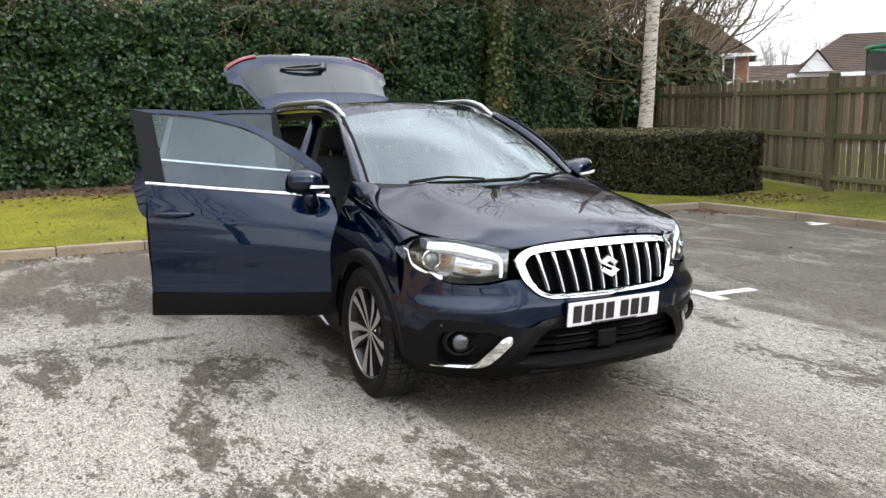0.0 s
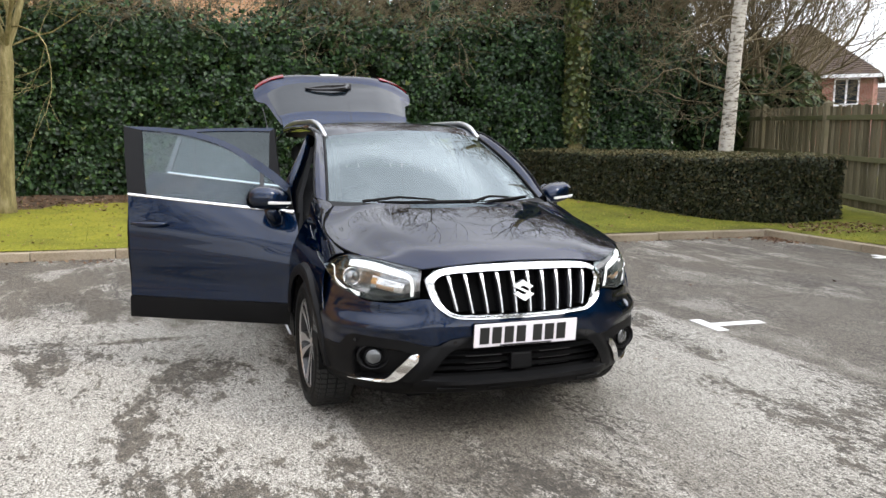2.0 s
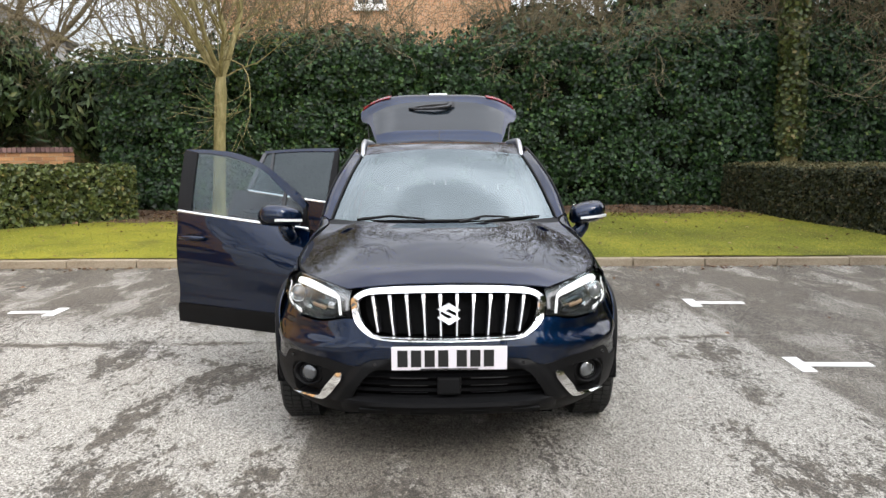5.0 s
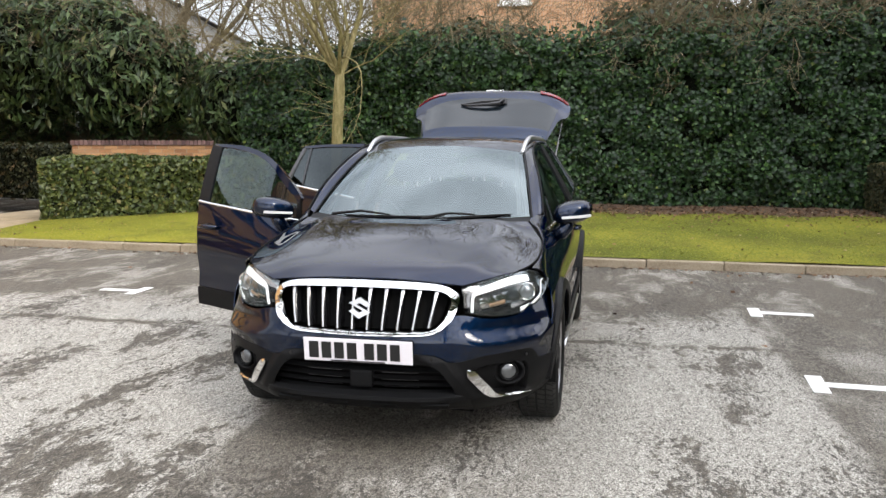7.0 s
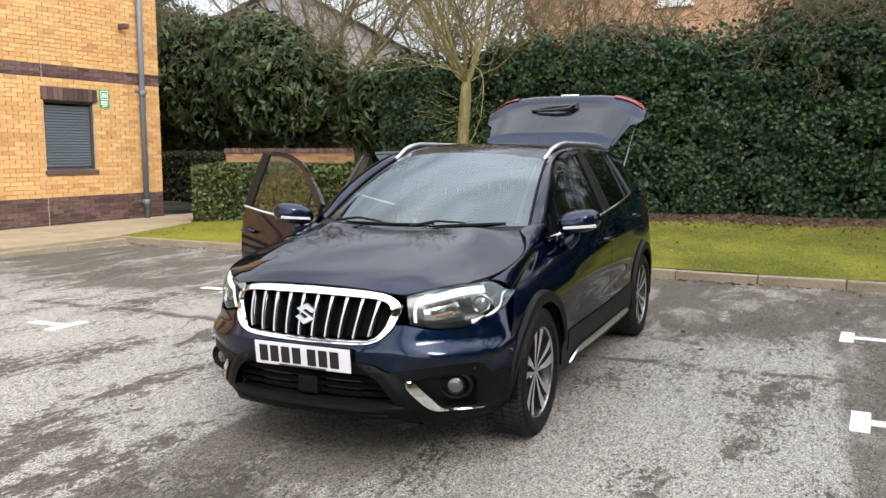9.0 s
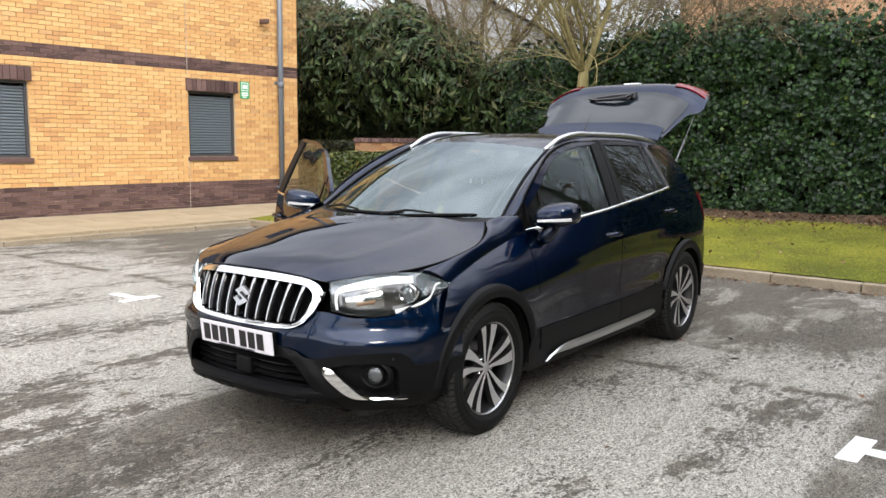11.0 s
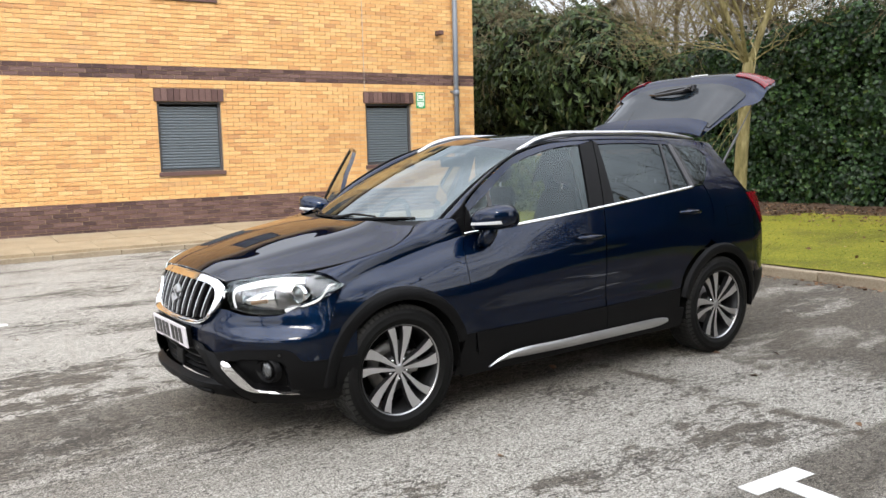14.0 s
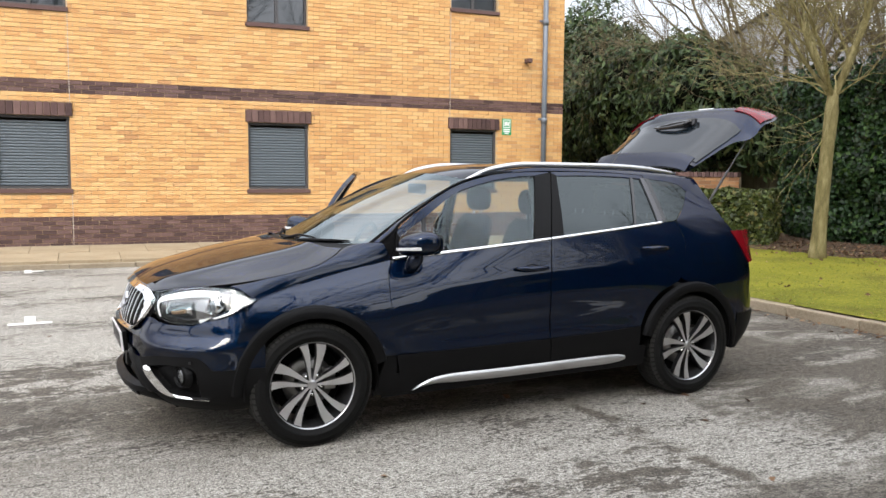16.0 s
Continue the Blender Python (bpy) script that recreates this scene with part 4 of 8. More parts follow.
def small_tree():
    random.seed(11)
    t = thing("small_tree", "small bare tree with smooth olive bark on the lawn", "tree", (-7.94, -3.46, 0.30), group="bare trees")
    fork = Vector((-0.03, 0.11, 2.30))
    s = Soup()
    s.tube([(0, 0, -0.2), (0, 0, 0.05), (-0.005, 0.01, 0.3), (0.0, 0.04, 0.9), (-0.02, 0.06, 1.5), (-0.03, 0.10, 2.1), fork + Vector((0, 0, 0.12))], [0.15, 0.125, 0.105, 0.098, 0.094, 0.098, 0.07], 14)
    s.put("trunk", BARK, t, "", True)
    c = Soup()
    for k, (a, up, r) in enumerate([(80, 2.4, 0.056), (255, 1.7, 0.050), (170, 2.2, 0.045), (350, 2.6, 0.05), (30, 1.3, 0.036), (300, 1.5, 0.034)]):
        a = radians(a)
        grow(c, fork, (math.cos(a), math.sin(a), up), random.uniform(1.3, 1.6), r, 4, 0.10, 0.62, 4, 0.22, 0.62, 0.0035, 8)
    for k in range(13):
        a = 2 * math.pi * (k * 0.382 + random.uniform(-0.05, 0.05))
        b = fork + Vector((0.08 * math.cos(a), 0.08 * math.sin(a), random.uniform(0.05, 0.7)))
        grow(c, b, (math.cos(a), math.sin(a), random.uniform(0.1, 0.5)), random.uniform(0.8, 1.25), 0.015, 3, 0.16, 0.6, 3, 0.12, 0.6, 0.003, 5)
    c.put("crown", BARK, t, "bare winter branches and twigs")


small_tree()
random.seed(5)


def birch():
    t = thing("silver_birch", "slender silver birch with peeling white bark", "tree", (-7.72, 9.06, 0.2), group="bare trees")
    s = Soup()
    path = [(0.0, 0.0, -0.2), (0.0, 0.0, 0.9), (0.03, 0.03, 1.8), (0.02, 0.08, 2.7), (0.05, 0.11, 3.6), (0.12, 0.22, 4.8), (0.1, 0.3, 6.2), (0.2, 0.35, 8.5)]
    s.tube(path, [0.17, 0.145, 0.135, 0.13, 0.125, 0.11, 0.09, 0.04], 14)
    s.put("trunk", BIRCH, t, "", True)
    c = Soup()
    for k in range(26):
        z = random.uniform(1.9, 8.2)
        a = random.uniform(0, 6.28)
        grow(c, (0.06, 0.15, z), (math.cos(a), math.sin(a), 0.35), random.uniform(0.8, 1.5), 0.022, 3, 0.2, 0.7, 3, -0.15)
    c.put("crown", TWIG, t, "fine drooping bare twigs")


birch()


def ivy_trunk():
    t = thing("ivy_clad_tree", "tree trunk thickly wrapped in ivy", "tree", (-9.2, 6.58, 0.3), group="bare trees")
    s = Soup()
    s.tube([(0, 0, -0.2), (0.0, 0.0, 0.8), (-0.05, 0.05, 2.5), (0.0, 0.1, 5.0), (0.1, 0.1, 8.0)], [0.2, 0.15, 0.14, 0.12, 0.08], 12)
    s.put("trunk", BARK, t, "", True)
    cs, ns = [], []
    for _ in range(5200):
        z = random.uniform(1.0, 6.0)
        r = (0.22 + 0.09 * noise.noise((z * 1.3, 2, 2))) * (0.65 + 0.3 * min(1, (z - 0.9) / 0.6)) + random.uniform(-0.04, 0.05)
        a = random.uniform(0, 6.283)
        cs.append((r * math.cos(a), r * math.sin(a), z))
        ns.append((math.cos(a), math.sin(a), 0.3))
    leaves("ivy_leaves", np.array(cs), np.array(ns), 0.085, GREENLEAF, t, "climbing ivy leaves", 1.1, 0.6, 0.6)
    c = Soup()
    for k in range(14):
        a = random.uniform(0, 6.28)
        grow(c, (0, 0.1, random.uniform(3.2, 7.5)), (math.cos(a), math.sin(a), 0.6), 1.4, 0.03, 3, 0.15, 0.7, 3)
    c.put("crown", TWIG, t, "bare winter branches and twigs")


ivy_trunk()
BACK = [(-13.2, -6.4, 2.4, 0.08, 5), (-13.0, -2.6, 2.0, 0.06, 6), (-12.6, 2.6, 2.2, 0.06, 6), (-13.4, 4.4, 2.6, 0.15, 6), (-13.6, 7.6, 2.4, 0.13, 6), (-12.4, 11.0, 1.6, 0.12, 7), (-12.2, 13.6, 1.4, 0.11, 7), (-14.0, -9.5, 2.6, 0.13, 6), (-12.4, -4.6, 1.8, 0.06, 7), (-12.0, 9.4, 1.6, 0.10, 8), (-13.2, 12.3, 1.6, 0.10, 8), (-13.6, 10.2, 2.2, 0.10, 8), (-13.6, 15.2, 1.8, 0.10, 9)]
for k, (tx, ty, th, tr, lim) in enumerate(BACK):
    random.seed(40 + k)
    bare_tree("bare_tree", "bare winter tree behind the hedge", (tx, ty, 0.3), th, tr, lim, 2.7, 4, TWIG, (random.uniform(-0.2, 0.2), random.uniform(-0.3, 0.3)), 4, 0.7, 0.22, 0.14, sides=8)
for k, (tx, ty) in enumerate([(-2.5, 13.2), (0.5, 12.6), (3.5, 12.0), (6.3, 12.5), (9.5, 11.2), (16.5, 5.0), (18.0, -3.0), (16.0, -15.0), (10.5, -21.0), (21.0, -10.0)]):
    random.seed(80 + k)
    tall = 1.35 if k in (1, 2) else 1.0
    bare_tree("bare_tree", "bare winter tree beyond the fence", (tx, ty, 0.1), 4.6 * tall, 0.2 * tall, 8, 3.0 * tall, 5, TWIG, (0.1, 0.1), 3, 0.7, 0.22, 0.14, sides=8)

for k, (tx, ty) in enumerate([(-46.5, 58.7), (-43.5, 61.5), (-49.5, 55.0)]):
    random.seed(95 + k)
    bare_tree("bare_tree", "thin bare tree in the far distance", (tx, ty, 0.0), 3.5, 0.12, 7, 2.2, 3, FARTWIG, (0.1, 0.1), 4, 0.5, 0.5, 0.12, lean=0.5, sides=6)


def overhang():
    random.seed(21)
    c = Soup()
    for k in range(156):
        y = -4.5 + 13.5 * (k + random.random()) / 156
        grow(c, (-10.2 + random.uniform(-0.4, 0.2), y, ivy_top(y) + random.uniform(-0.3, 0.3)), (random.uniform(0.0, 0.6), random.uniform(-1, 1), random.uniform(0.05, 0.9)), random.uniform(0.5, 1.0), 0.014, 3, 0.2, 0.7, 3, 0.05)
    for k in range(72):
        y = -14.0 + 9.5 * (k + random.random()) / 72
        grow(c, (-11.0 + random.uniform(-0.8, 0.3) + 0.12 * (y + 6), y, random.uniform(2.8, 3.9) - 0.09 * (y + 6)), (random.uniform(0.1, 0.8), random.uniform(-1, 1), random.uniform(-0.1, 0.8)), random.uniform(0.6, 1.1), 0.014, 3, 0.2, 0.7, 3, 0.05)
    tagged(c.put("overhanging_twigs", TWIG), "tangle of bare brown twigs over the hedge", "twigs", kind="stuff")


overhang()


# ---- lawn blades, soil and fallen leaves ----
def turf():
    random.seed(9)
    c = []
    while len(c) < 14000:
        y = random.uniform(-8.25, 7.4)
        d = random.random() ** 1.2 * 4.4
        x = rear_kerb(y) - 0.09 - d
        if random.random() < 0.15:
            x, y = random.uniform(-4.0, 3.0), random.uniform(7.15, 8.8)
        c.append((x, y, lawn_z(x, y) + 0.012))
    c = np.array(c)
    n = RNG.normal(0, 0.5, (len(c), 3))
    n[:, 2] *= 0.2
    ob = leaves("grass_blades", c, n, 0.010, BLADE, None, "short mossy grass blades on the lawn", 2.6, 0.3, -1.5)
    tagged(ob, "short mossy grass blades on the lawn", "grass", kind="stuff")


turf()


def soil_bed():
    ys = [-8.25 + 0.2 * k for k in range(88)]
    vs, fs = [], []
    for y in ys:
        inner = -8.75 + 0.35 * noise.noise((y * 0.8, 1, 1)) + 0.15 * noise.noise((y * 3, 1, 4))
        if y < -3.0:
            inner += 0.5
        for k in range(5):
            x = inner + (-10.4 - inner) * k / 4
            vs.append((x, y, lawn_z(x, y) + (0.0 if k == 0 else 0.014)))
    fs = [(i * 5 + j, i * 5 + j + 1, (i + 1) * 5 + j + 1, (i + 1) * 5 + j) for i in range(len(ys) - 1) for j in range(4)]
    tagged(mesh_part("soil_bed", vs, fs, SOIL, smooth=True), "dark soil strewn with dead leaves below the hedge", "soil", kind="structure")
    random.seed(13)
    c = []
    for _ in range(5200):
        y = random.uniform(-8.2, 8.5)
        x = random.gauss(-9.0, 0.55)
        if random.random() < 0.06:
            x = random.uniform(-8.6, -4.7)
        c.append((x, y, lawn_z(x, y) + 0.02))
    for _ in range(420):
        y = random.uniform(-8.1, 7)
        c.append((rear_kerb(y) + 0.09 + abs(random.gauss(0, 0.12)), y, 0.008))
    for _ in range(260):
        c.append((-4.0 + abs(random.gauss(0, 0.35)), 6.9 - abs(random.gauss(0, 0.16)), 0.010))
    for _ in range(500):
        c.append((random.uniform(-4.5, -3.2), random.uniform(7.2, 9.0), lawn_z(-4.0, 8.0) + 0.03))
    for _ in range(45):
        c.append((random.uniform(-4.0, 4.5), random.uniform(-8, 7), 0.006))
    c = np.array(c)
    n = np.tile((0.0, 0.0, 1.0), (len(c), 1))
    ob = leaves("fallen_leaves", c, n, 0.036, DRYLEAF, None, "", 1.5, 0.28)
    tagged(ob, "brown fallen leaves on the soil, lawn and tarmac", "leaves", kind="stuff")


soil_bed()

# ---- fence ----
FENCE = [(-12.6, 12.85), (-9.9, 11.85), (-6.9, 10.72), (-3.9, 9.6), (-1.0, 9.25), (1.9, 8.95), (4.8, 8.65), (7.7, 8.35), (10.6, 8.05)]


def fence():
    f = thing("timber_fence", "weathered mossy timber fence with square posts and three rails", "fence")
    random.seed(3)
    board = bpy.data.meshes.new("board")
    bm = box_bm(-0.047, 0.047, -0.010, 0.010, 0, 1, 0.003)
    bm.to_mesh(board)
    bm.free()
    board.materials.append(FENCE_V)
    for k, (x, y) in enumerate(FENCE):
        z, top = lawn_z(x, y), 2.02 - 0.016 * (x + 4)
        bm = box_bm(-0.065, 0.065, -0.065, 0.065, -0.2, top - z + 0.03, 0.008)
        post = part("post", bm, FENCE_V, f)
        post.matrix_basis = pose(x, y, z, 0, 0, -20)
        cap = Soup()
        hz = top - z + 0.032
        cap.add([(-0.075, -0.075, hz), (0.075, -0.075, hz), (0.075, 0.075, hz), (-0.075, 0.075, hz), (0, 0, hz + 0.06)], [(0, 1, 4), (1, 2, 4), (2, 3, 4), (3, 0, 4), (3, 2, 1, 0)])
        cap.put("post_cap", FENCE_V, post)
    for (x0, y0), (x1, y1) in zip(FENCE, FENCE[1:]):
        a, b = Vector((x0, y0, 0)), Vector((x1, y1, 0))
        d = (b - a).normalized()
        n = Vector((d.y, -d.x, 0))
        ang = math.degrees(math.atan2(d.y, d.x))
        long = (b - a).length
        t0, t1 = 2.0 - 0.016 * (x0 + 4), 2.0 - 0.016 * (x1 + 4)
        for h in (0.1, 0.78, 1.5):
            mid = (a + b) / 2 + n * 0.03
            g0, g1 = t0 - 1.72 + h, t1 - 1.72 + h
            rail = part("rail", box_bm(-long / 2 + 0.07, long / 2 - 0.07, -0.02, 0.02, -0.045, 0.045, 0.006), FENCE_H, f)
            rail.matrix_basis = pose(mid.x, mid.y, (g0 + g1) / 2, 0, -math.degrees(math.atan2(g1 - g0, long)), ang)
        count = int((long - 0.16) / 0.118)
        for k in range(count):
            u = (0.08 + (k + 0.5) * (long - 0.16) / count) / long
            p = a.lerp(b, u) - n * 0.002
            ob = new("board", board)
            ob.parent = f
            zt = t0 + (t1 - t0) * u + random.uniform(-0.015, 0.015)
            z0 = lawn_z(p.x, p.y) + 0.05
            ob.matrix_basis = pose(p.x, p.y, z0, random.uniform(-0.5, 0.5), random.uniform(-0.6, 0.6), ang + random.uniform(-2, 2)) @ Matrix.Diagonal((random.uniform(0.9, 1.05), 1, zt - z0, 1))


fence()


def boundary_fence():
    f = thing("boundary_fence", "dark brown boarded fence in the shade of the shrubs", "fence")
    for k in range(9):
        x, y0 = -12.3 - 0.28 * k, -5.2 - 1.83 * k
        p = Soup()
        for j in range(14):
            a = y0 - 0.13 * j
            p.box(x - 0.28 * j / 14 - 0.01, x - 0.28 * j / 14 + random.uniform(0.004, 0.01), a - 0.122, a, 0.1, 2.15)
        tagged(p.put("fence_panel", FENCE_V, f), kind="stuff")
        part("post", box_bm(x - 0.04, x + 0.05, y0 + 0.005, y0 + 0.095, 0.0, 2.2, 0.01), FENCE_V, f)


boundary_fence()


# ---- far buildings ----
def roof_courses(a, b, c, d, count, lift=0.03):
    """A tiled slope between the eave a-b and the ridge d-c, as lapped courses."""
    s = Soup()
    a, b, c, d = Vector(a), Vector(b), Vector(c), Vector(d)
    n = (b - a).cross(d - a).normalized()
    if n.z < 0:
        n = -n
    for k in range(count):
        f, g = k / count, (k + 1.15) / count
        p, q, r, t = a.lerp(d, f), b.lerp(c, f), b.lerp(c, min(1, g)), a.lerp(d, min(1, g))
        s.add([p + n * lift, q + n * lift, r, t, p - n * 0.02, q - n * 0.02], [(0, 1, 2, 3), (4, 5, 1, 0)])
    return s


def gable_house(name, label, at, rz, w, d, eave, ridge, wall, roof, windows=(), dormer=None, courses=26, hip=0.0):
    h = thing(name, label, "house", at, rz)
    s = Soup()
    corners = [(-w, 0, -0.5), (w, 0, -0.5), (w, d, -0.5), (-w, d, -0.5), (-w, 0, eave), (w, 0, eave), (w, d, eave), (-w, d, eave)]
    if hip:
        s.add(corners, [(0, 1, 5, 4), (1, 2, 6, 5), (2, 3, 7, 6), (3, 0, 4, 7)])
    else:
        s.add(corners + [(-w, d / 2, ridge), (w, d / 2, ridge)], [(0, 1, 5, 4), (1, 2, 6, 9, 5), (2, 3, 7, 6), (3, 0, 4, 8, 7)])
    s.put("wall", wall, h)
    o = 0.4
    a, b = w + o - hip, w + o
    ze, zr = eave - 0.12, ridge + 0.08
    slopes = [((-b, -o, ze), (b, -o, ze), (a, d / 2, zr), (-a, d / 2, zr)), ((-b, d + o, ze), (b, d + o, ze), (a, d / 2, zr), (-a, d / 2, zr))]
    if hip:
        for sg in (1, -1):
            slopes.append(((sg * b, -o, ze), (sg * b, d + o, ze), (sg * a, d / 2, zr), (sg * a, d / 2, zr)))
    for q in slopes:
        tagged(roof_courses(*q, courses).put("roof_slope", roof, h), kind="stuff")
    part("fascia", box_bm(-w - o, w + o, -o - 0.03, -o, eave - 0.32, eave - 0.13), WHITE, h, "white eaves board")
    for x0, x1, z0, z1 in windows:
        win = new("window")
        win.parent = h
        f = Soup()
        for a, b, c, e in ((x0, x0 + 0.09, z0, z1), (x1 - 0.09, x1, z0, z1), (x0 + 0.09, x1 - 0.09, z0, z0 + 0.1), (x0 + 0.09, x1 - 0.09, z1 - 0.09, z1), ((x0 + x1) / 2 - 0.05, (x0 + x1) / 2 + 0.05, z0 + 0.1, z1 - 0.09)):
            f.box(a, b, -0.06, 0.02, c, e)
        f.put("window_frame", WHITE, win)
        part("pane", box_bm(x0 + 0.09, x1 - 0.09, -0.02, -0.012, z0 + 0.1, z1 - 0.09), WINGLASS, win)
        part("window_sill", box_bm(x0 - 0.05, x1 + 0.05, -0.1, 0.0, z0 - 0.08, z0 - 0.002), WHITE, win)
    if dormer:
        x, half, up = dormer
        z = eave - 0.1
        g = Soup()
        g.add([(x - half, -0.9, z), (x + half, -0.9, z), (x, -0.9, z + up)], [(0, 1, 2)])
        g.put("dormer", WHITE, h, "white boarded gable")
        g = Soup()
        e = half + 0.15
        g.add([(x - e, -1.05, z - 0.12), (x, -1.05, z + up + 0.12), (x, 2.4, z + up + 0.12), (x - e, 2.4, z - 0.12), (x + e, -1.05, z - 0.12), (x + e, 2.4, z - 0.12)], [(0, 1, 2, 3), (1, 4, 5, 2)])
        g.put("dormer_roof", roof, h)
    return h


gable_house("brick_house", "orange brick building behind the hedge", (-18.4, -1.6, 0.3), 90, 4.1, 9, 7.5, 9.5, HOUSE_BRICK, TILE, [(-0.35, 0.55, 5.15, 6.4)])
gable_house("red_house", "red brick house with a brown hipped tiled roof", (-31.53, 32.5, 0.2), 41, 4.0, 8, 4.77, 7.8, RED_BRICK, TILE, [(2.1, 3.35, 3.0, 4.45)], hip=4.2)
gable_house("grey_house", "house with a dark tiled roof and white gable", (-17.8, 37.05, 0.1), 37, 7.0, 7, 3.44, 5.35, RED_BRICK, TILE, [], (-6.1, 0.78, 0.95), 22, 2.5)
gable_house("far_roof", "low dark roofed house in the distance", (-34.2, 45.5, 0.1), 38, 4, 6, 3.75, 4.75, RED_BRICK, TILE, courses=10)
gable_house("grey_shed", "grey sheet roofed industrial building behind the shrubs", (-28.3, -25.8, 0.2), 28, 8, 10, 5.3, 7.9, SLATE, SLATE, courses=10)


def trampoline():
    t = thing("trampoline", "garden trampoline with dark safety netting and green padding", "trampoline", (-7.5, 18.1, 0.4), 0)
    s, pad, net = Soup(), Soup(), Soup()
    for k in range(8):
        a = k * math.pi / 4
        s.tube([(1.5 * math.cos(a), 1.5 * math.sin(a), 0), (1.5 * math.cos(a), 1.5 * math.sin(a), 2.6)], [0.025, 0.025], 6)
    s.put("pole", NETTING, t)
    ring = [(1.5 * math.cos(k * math.pi / 12), 1.5 * math.sin(k * math.pi / 12)) for k in range(25)]
    pad.tube([(x, y, 2.62) for x, y in ring], [0.06] * 25, 6)
    pad.put("padding", PAD, t)
    for (x0, y0), (x1, y1) in zip(ring, ring[1:]):
        net.add([(x0, y0, 0.8), (x1, y1, 0.8), (x1, y1, 2.6), (x0, y0, 2.6)], [(0, 1, 2, 3)])
    net.put("netting", NETTING, t)


trampoline()

# ---- car materials ----
PAINT = material("dark_blue_metallic_paint", (0.002, 0.008, 0.034), 0.47, 1.0, coat=1.0)
_b = nodes_of(PAINT)[2]
_b.inputs["Specular Tint"].default_value = (0.04, 0.09, 0.25, 1)
_b.inputs["Coat IOR"].default_value = 1.46
_b.inputs["Coat Roughness"].default_value = 0.008
_f = noise_tex(PAINT, 900, 2)
set_color(PAINT, ramp(PAINT, _f, [(0.35, (0.0008, 0.0056, 0.0195)), (0.7, (0.0018, 0.0122, 0.0410))]))
SATINDARK = material("dark_satin_trim", (0.10, 0.10, 0.105), 0.35, 0.8)
CHROME = material("chrome", (0.82, 0.82, 0.82), 0.07, 1.0)
SATIN = material("satin_silver", (0.56, 0.56, 0.57), 0.32, 1.0)
PLASTIC = speckled("grained_black_plastic", [(0.3, (0.0020, 0.0020, 0.0023)), (0.7, (0.0048, 0.0048, 0.0052))], 220, 0.5, 0.0006, 3, 0.13)
GLOSSBLACK = material("gloss_black_trim", (0.006, 0.006, 0.007), 0.12, spec=0.6)
DARK = material("black_void", (0.004, 0.004, 0.004), 0.9, spec=0.1)
RUBBER = speckled("tyre_rubber", [(0.3, (0.0028, 0.0028, 0.0028)), (0.7, (0.0065, 0.0065, 0.0063))], 60, 0.6, 0.001, 6, 0.15)
ALLOY = material("machined_alloy", (0.42, 0.42, 0.43), 0.3, 1.0)
RIMBLACK = material("black_rim_pocket", (0.012, 0.012, 0.013), 0.35)
STEEL = material("brake_disc_steel", (0.3, 0.29, 0.28), 0.4, 1.0)
CLOTH = speckled("charcoal_seat_cloth", [(0.3, (0.02, 0.02, 0.022)), (0.7, (0.05, 0.05, 0.053))], 120, 0.9, 0.001)
PALE_TRIM = material("pale_grey_trim", (0.34, 0.33, 0.31), 0.8)
RED_LENS = material("red_lamp_lens", (0.13, 0.0025, 0.007), 0.12, spec=0.4)
AMBER = material("amber_indicator", (0.72, 0.46, 0.28), 0.25)
FOGGLASS = material("dark_fog_lens", (0.10, 0.105, 0.11), 0.05, 0.5, spec=0.8, coat=1.0)
LAMPBACK = material("grey_lamp_housing", (0.34, 0.34, 0.35), 0.20, 0.95)
CLEARLENS = material("clear_indicator_lens", (0.62, 0.62, 0.63), 0.15)
# Tread is a lighter grey than the sidewall rubber.
TREAD = speckled("grey_tread", [(0.3, (0.014, 0.014, 0.013)), (0.7, (0.034, 0.033, 0.031))], 60, 0.85, 0.001, 6, 0.2)
SPOKE_FACE = material("machined_spoke_face", (0.62, 0.62, 0.63), 0.38, 0.95)
LED = material("white_lamp_strip", (0.85, 0.86, 0.87), 0.2)
nodes_of(LED)[2].inputs["Emission Color"].default_value = (1, 1, 1, 1)
nodes_of(LED)[2].inputs["Emission Strength"].default_value = 0.9
PLATE_WHITE = material("plate_white", (0.66, 0.63, 0.66), 0.35)
BLACKPAINT = material("plate_black", (0.01, 0.01, 0.01), 0.4)
LENSBULB = material("lamp_lens", (0.55, 0.57, 0.6), 0.04, 0.6, coat=1.0)


def clear_glass(name, tint, gloss=0.10):
    """A thin pane: sees through with a tint, and mirrors more at a grazing angle."""
    m = bpy.data.materials.new(name)
    m.use_nodes = True
    n, l = m.node_tree.nodes, m.node_tree.links
    n.clear()
    out, mix = n.new("ShaderNodeOutputMaterial"), n.new("ShaderNodeMixShader")
    see, shine, fr = n.new("ShaderNodeBsdfTransparent"), n.new("ShaderNodeBsdfGlossy"), n.new("ShaderNodeFresnel")
    see.inputs["Color"].default_value = (*tint, 1)
    shine.inputs["Color"].default_value = (0.80, 0.91, 0.94, 1)
    shine.inputs["Roughness"].default_value = 0.01
    fr.inputs["IOR"].default_value = 1.5 + gloss
    l.new(fr.outputs[0], mix.inputs[0])
    l.new(see.outputs[0], mix.inputs[1])
    l.new(shine.outputs[0], mix.inputs[2])
    l.new(mix.outputs[0], out.inputs["Surface"])
    return m


SCREEN = clear_glass("windscreen_glass", (0.36, 0.42, 0.43), 0.85)
SIDEGLASS = clear_glass("door_glass", (0.46, 0.55, 0.58), 0.08)
PRIVACY = clear_glass("privacy_glass", (0.04, 0.045, 0.05), 0.09)
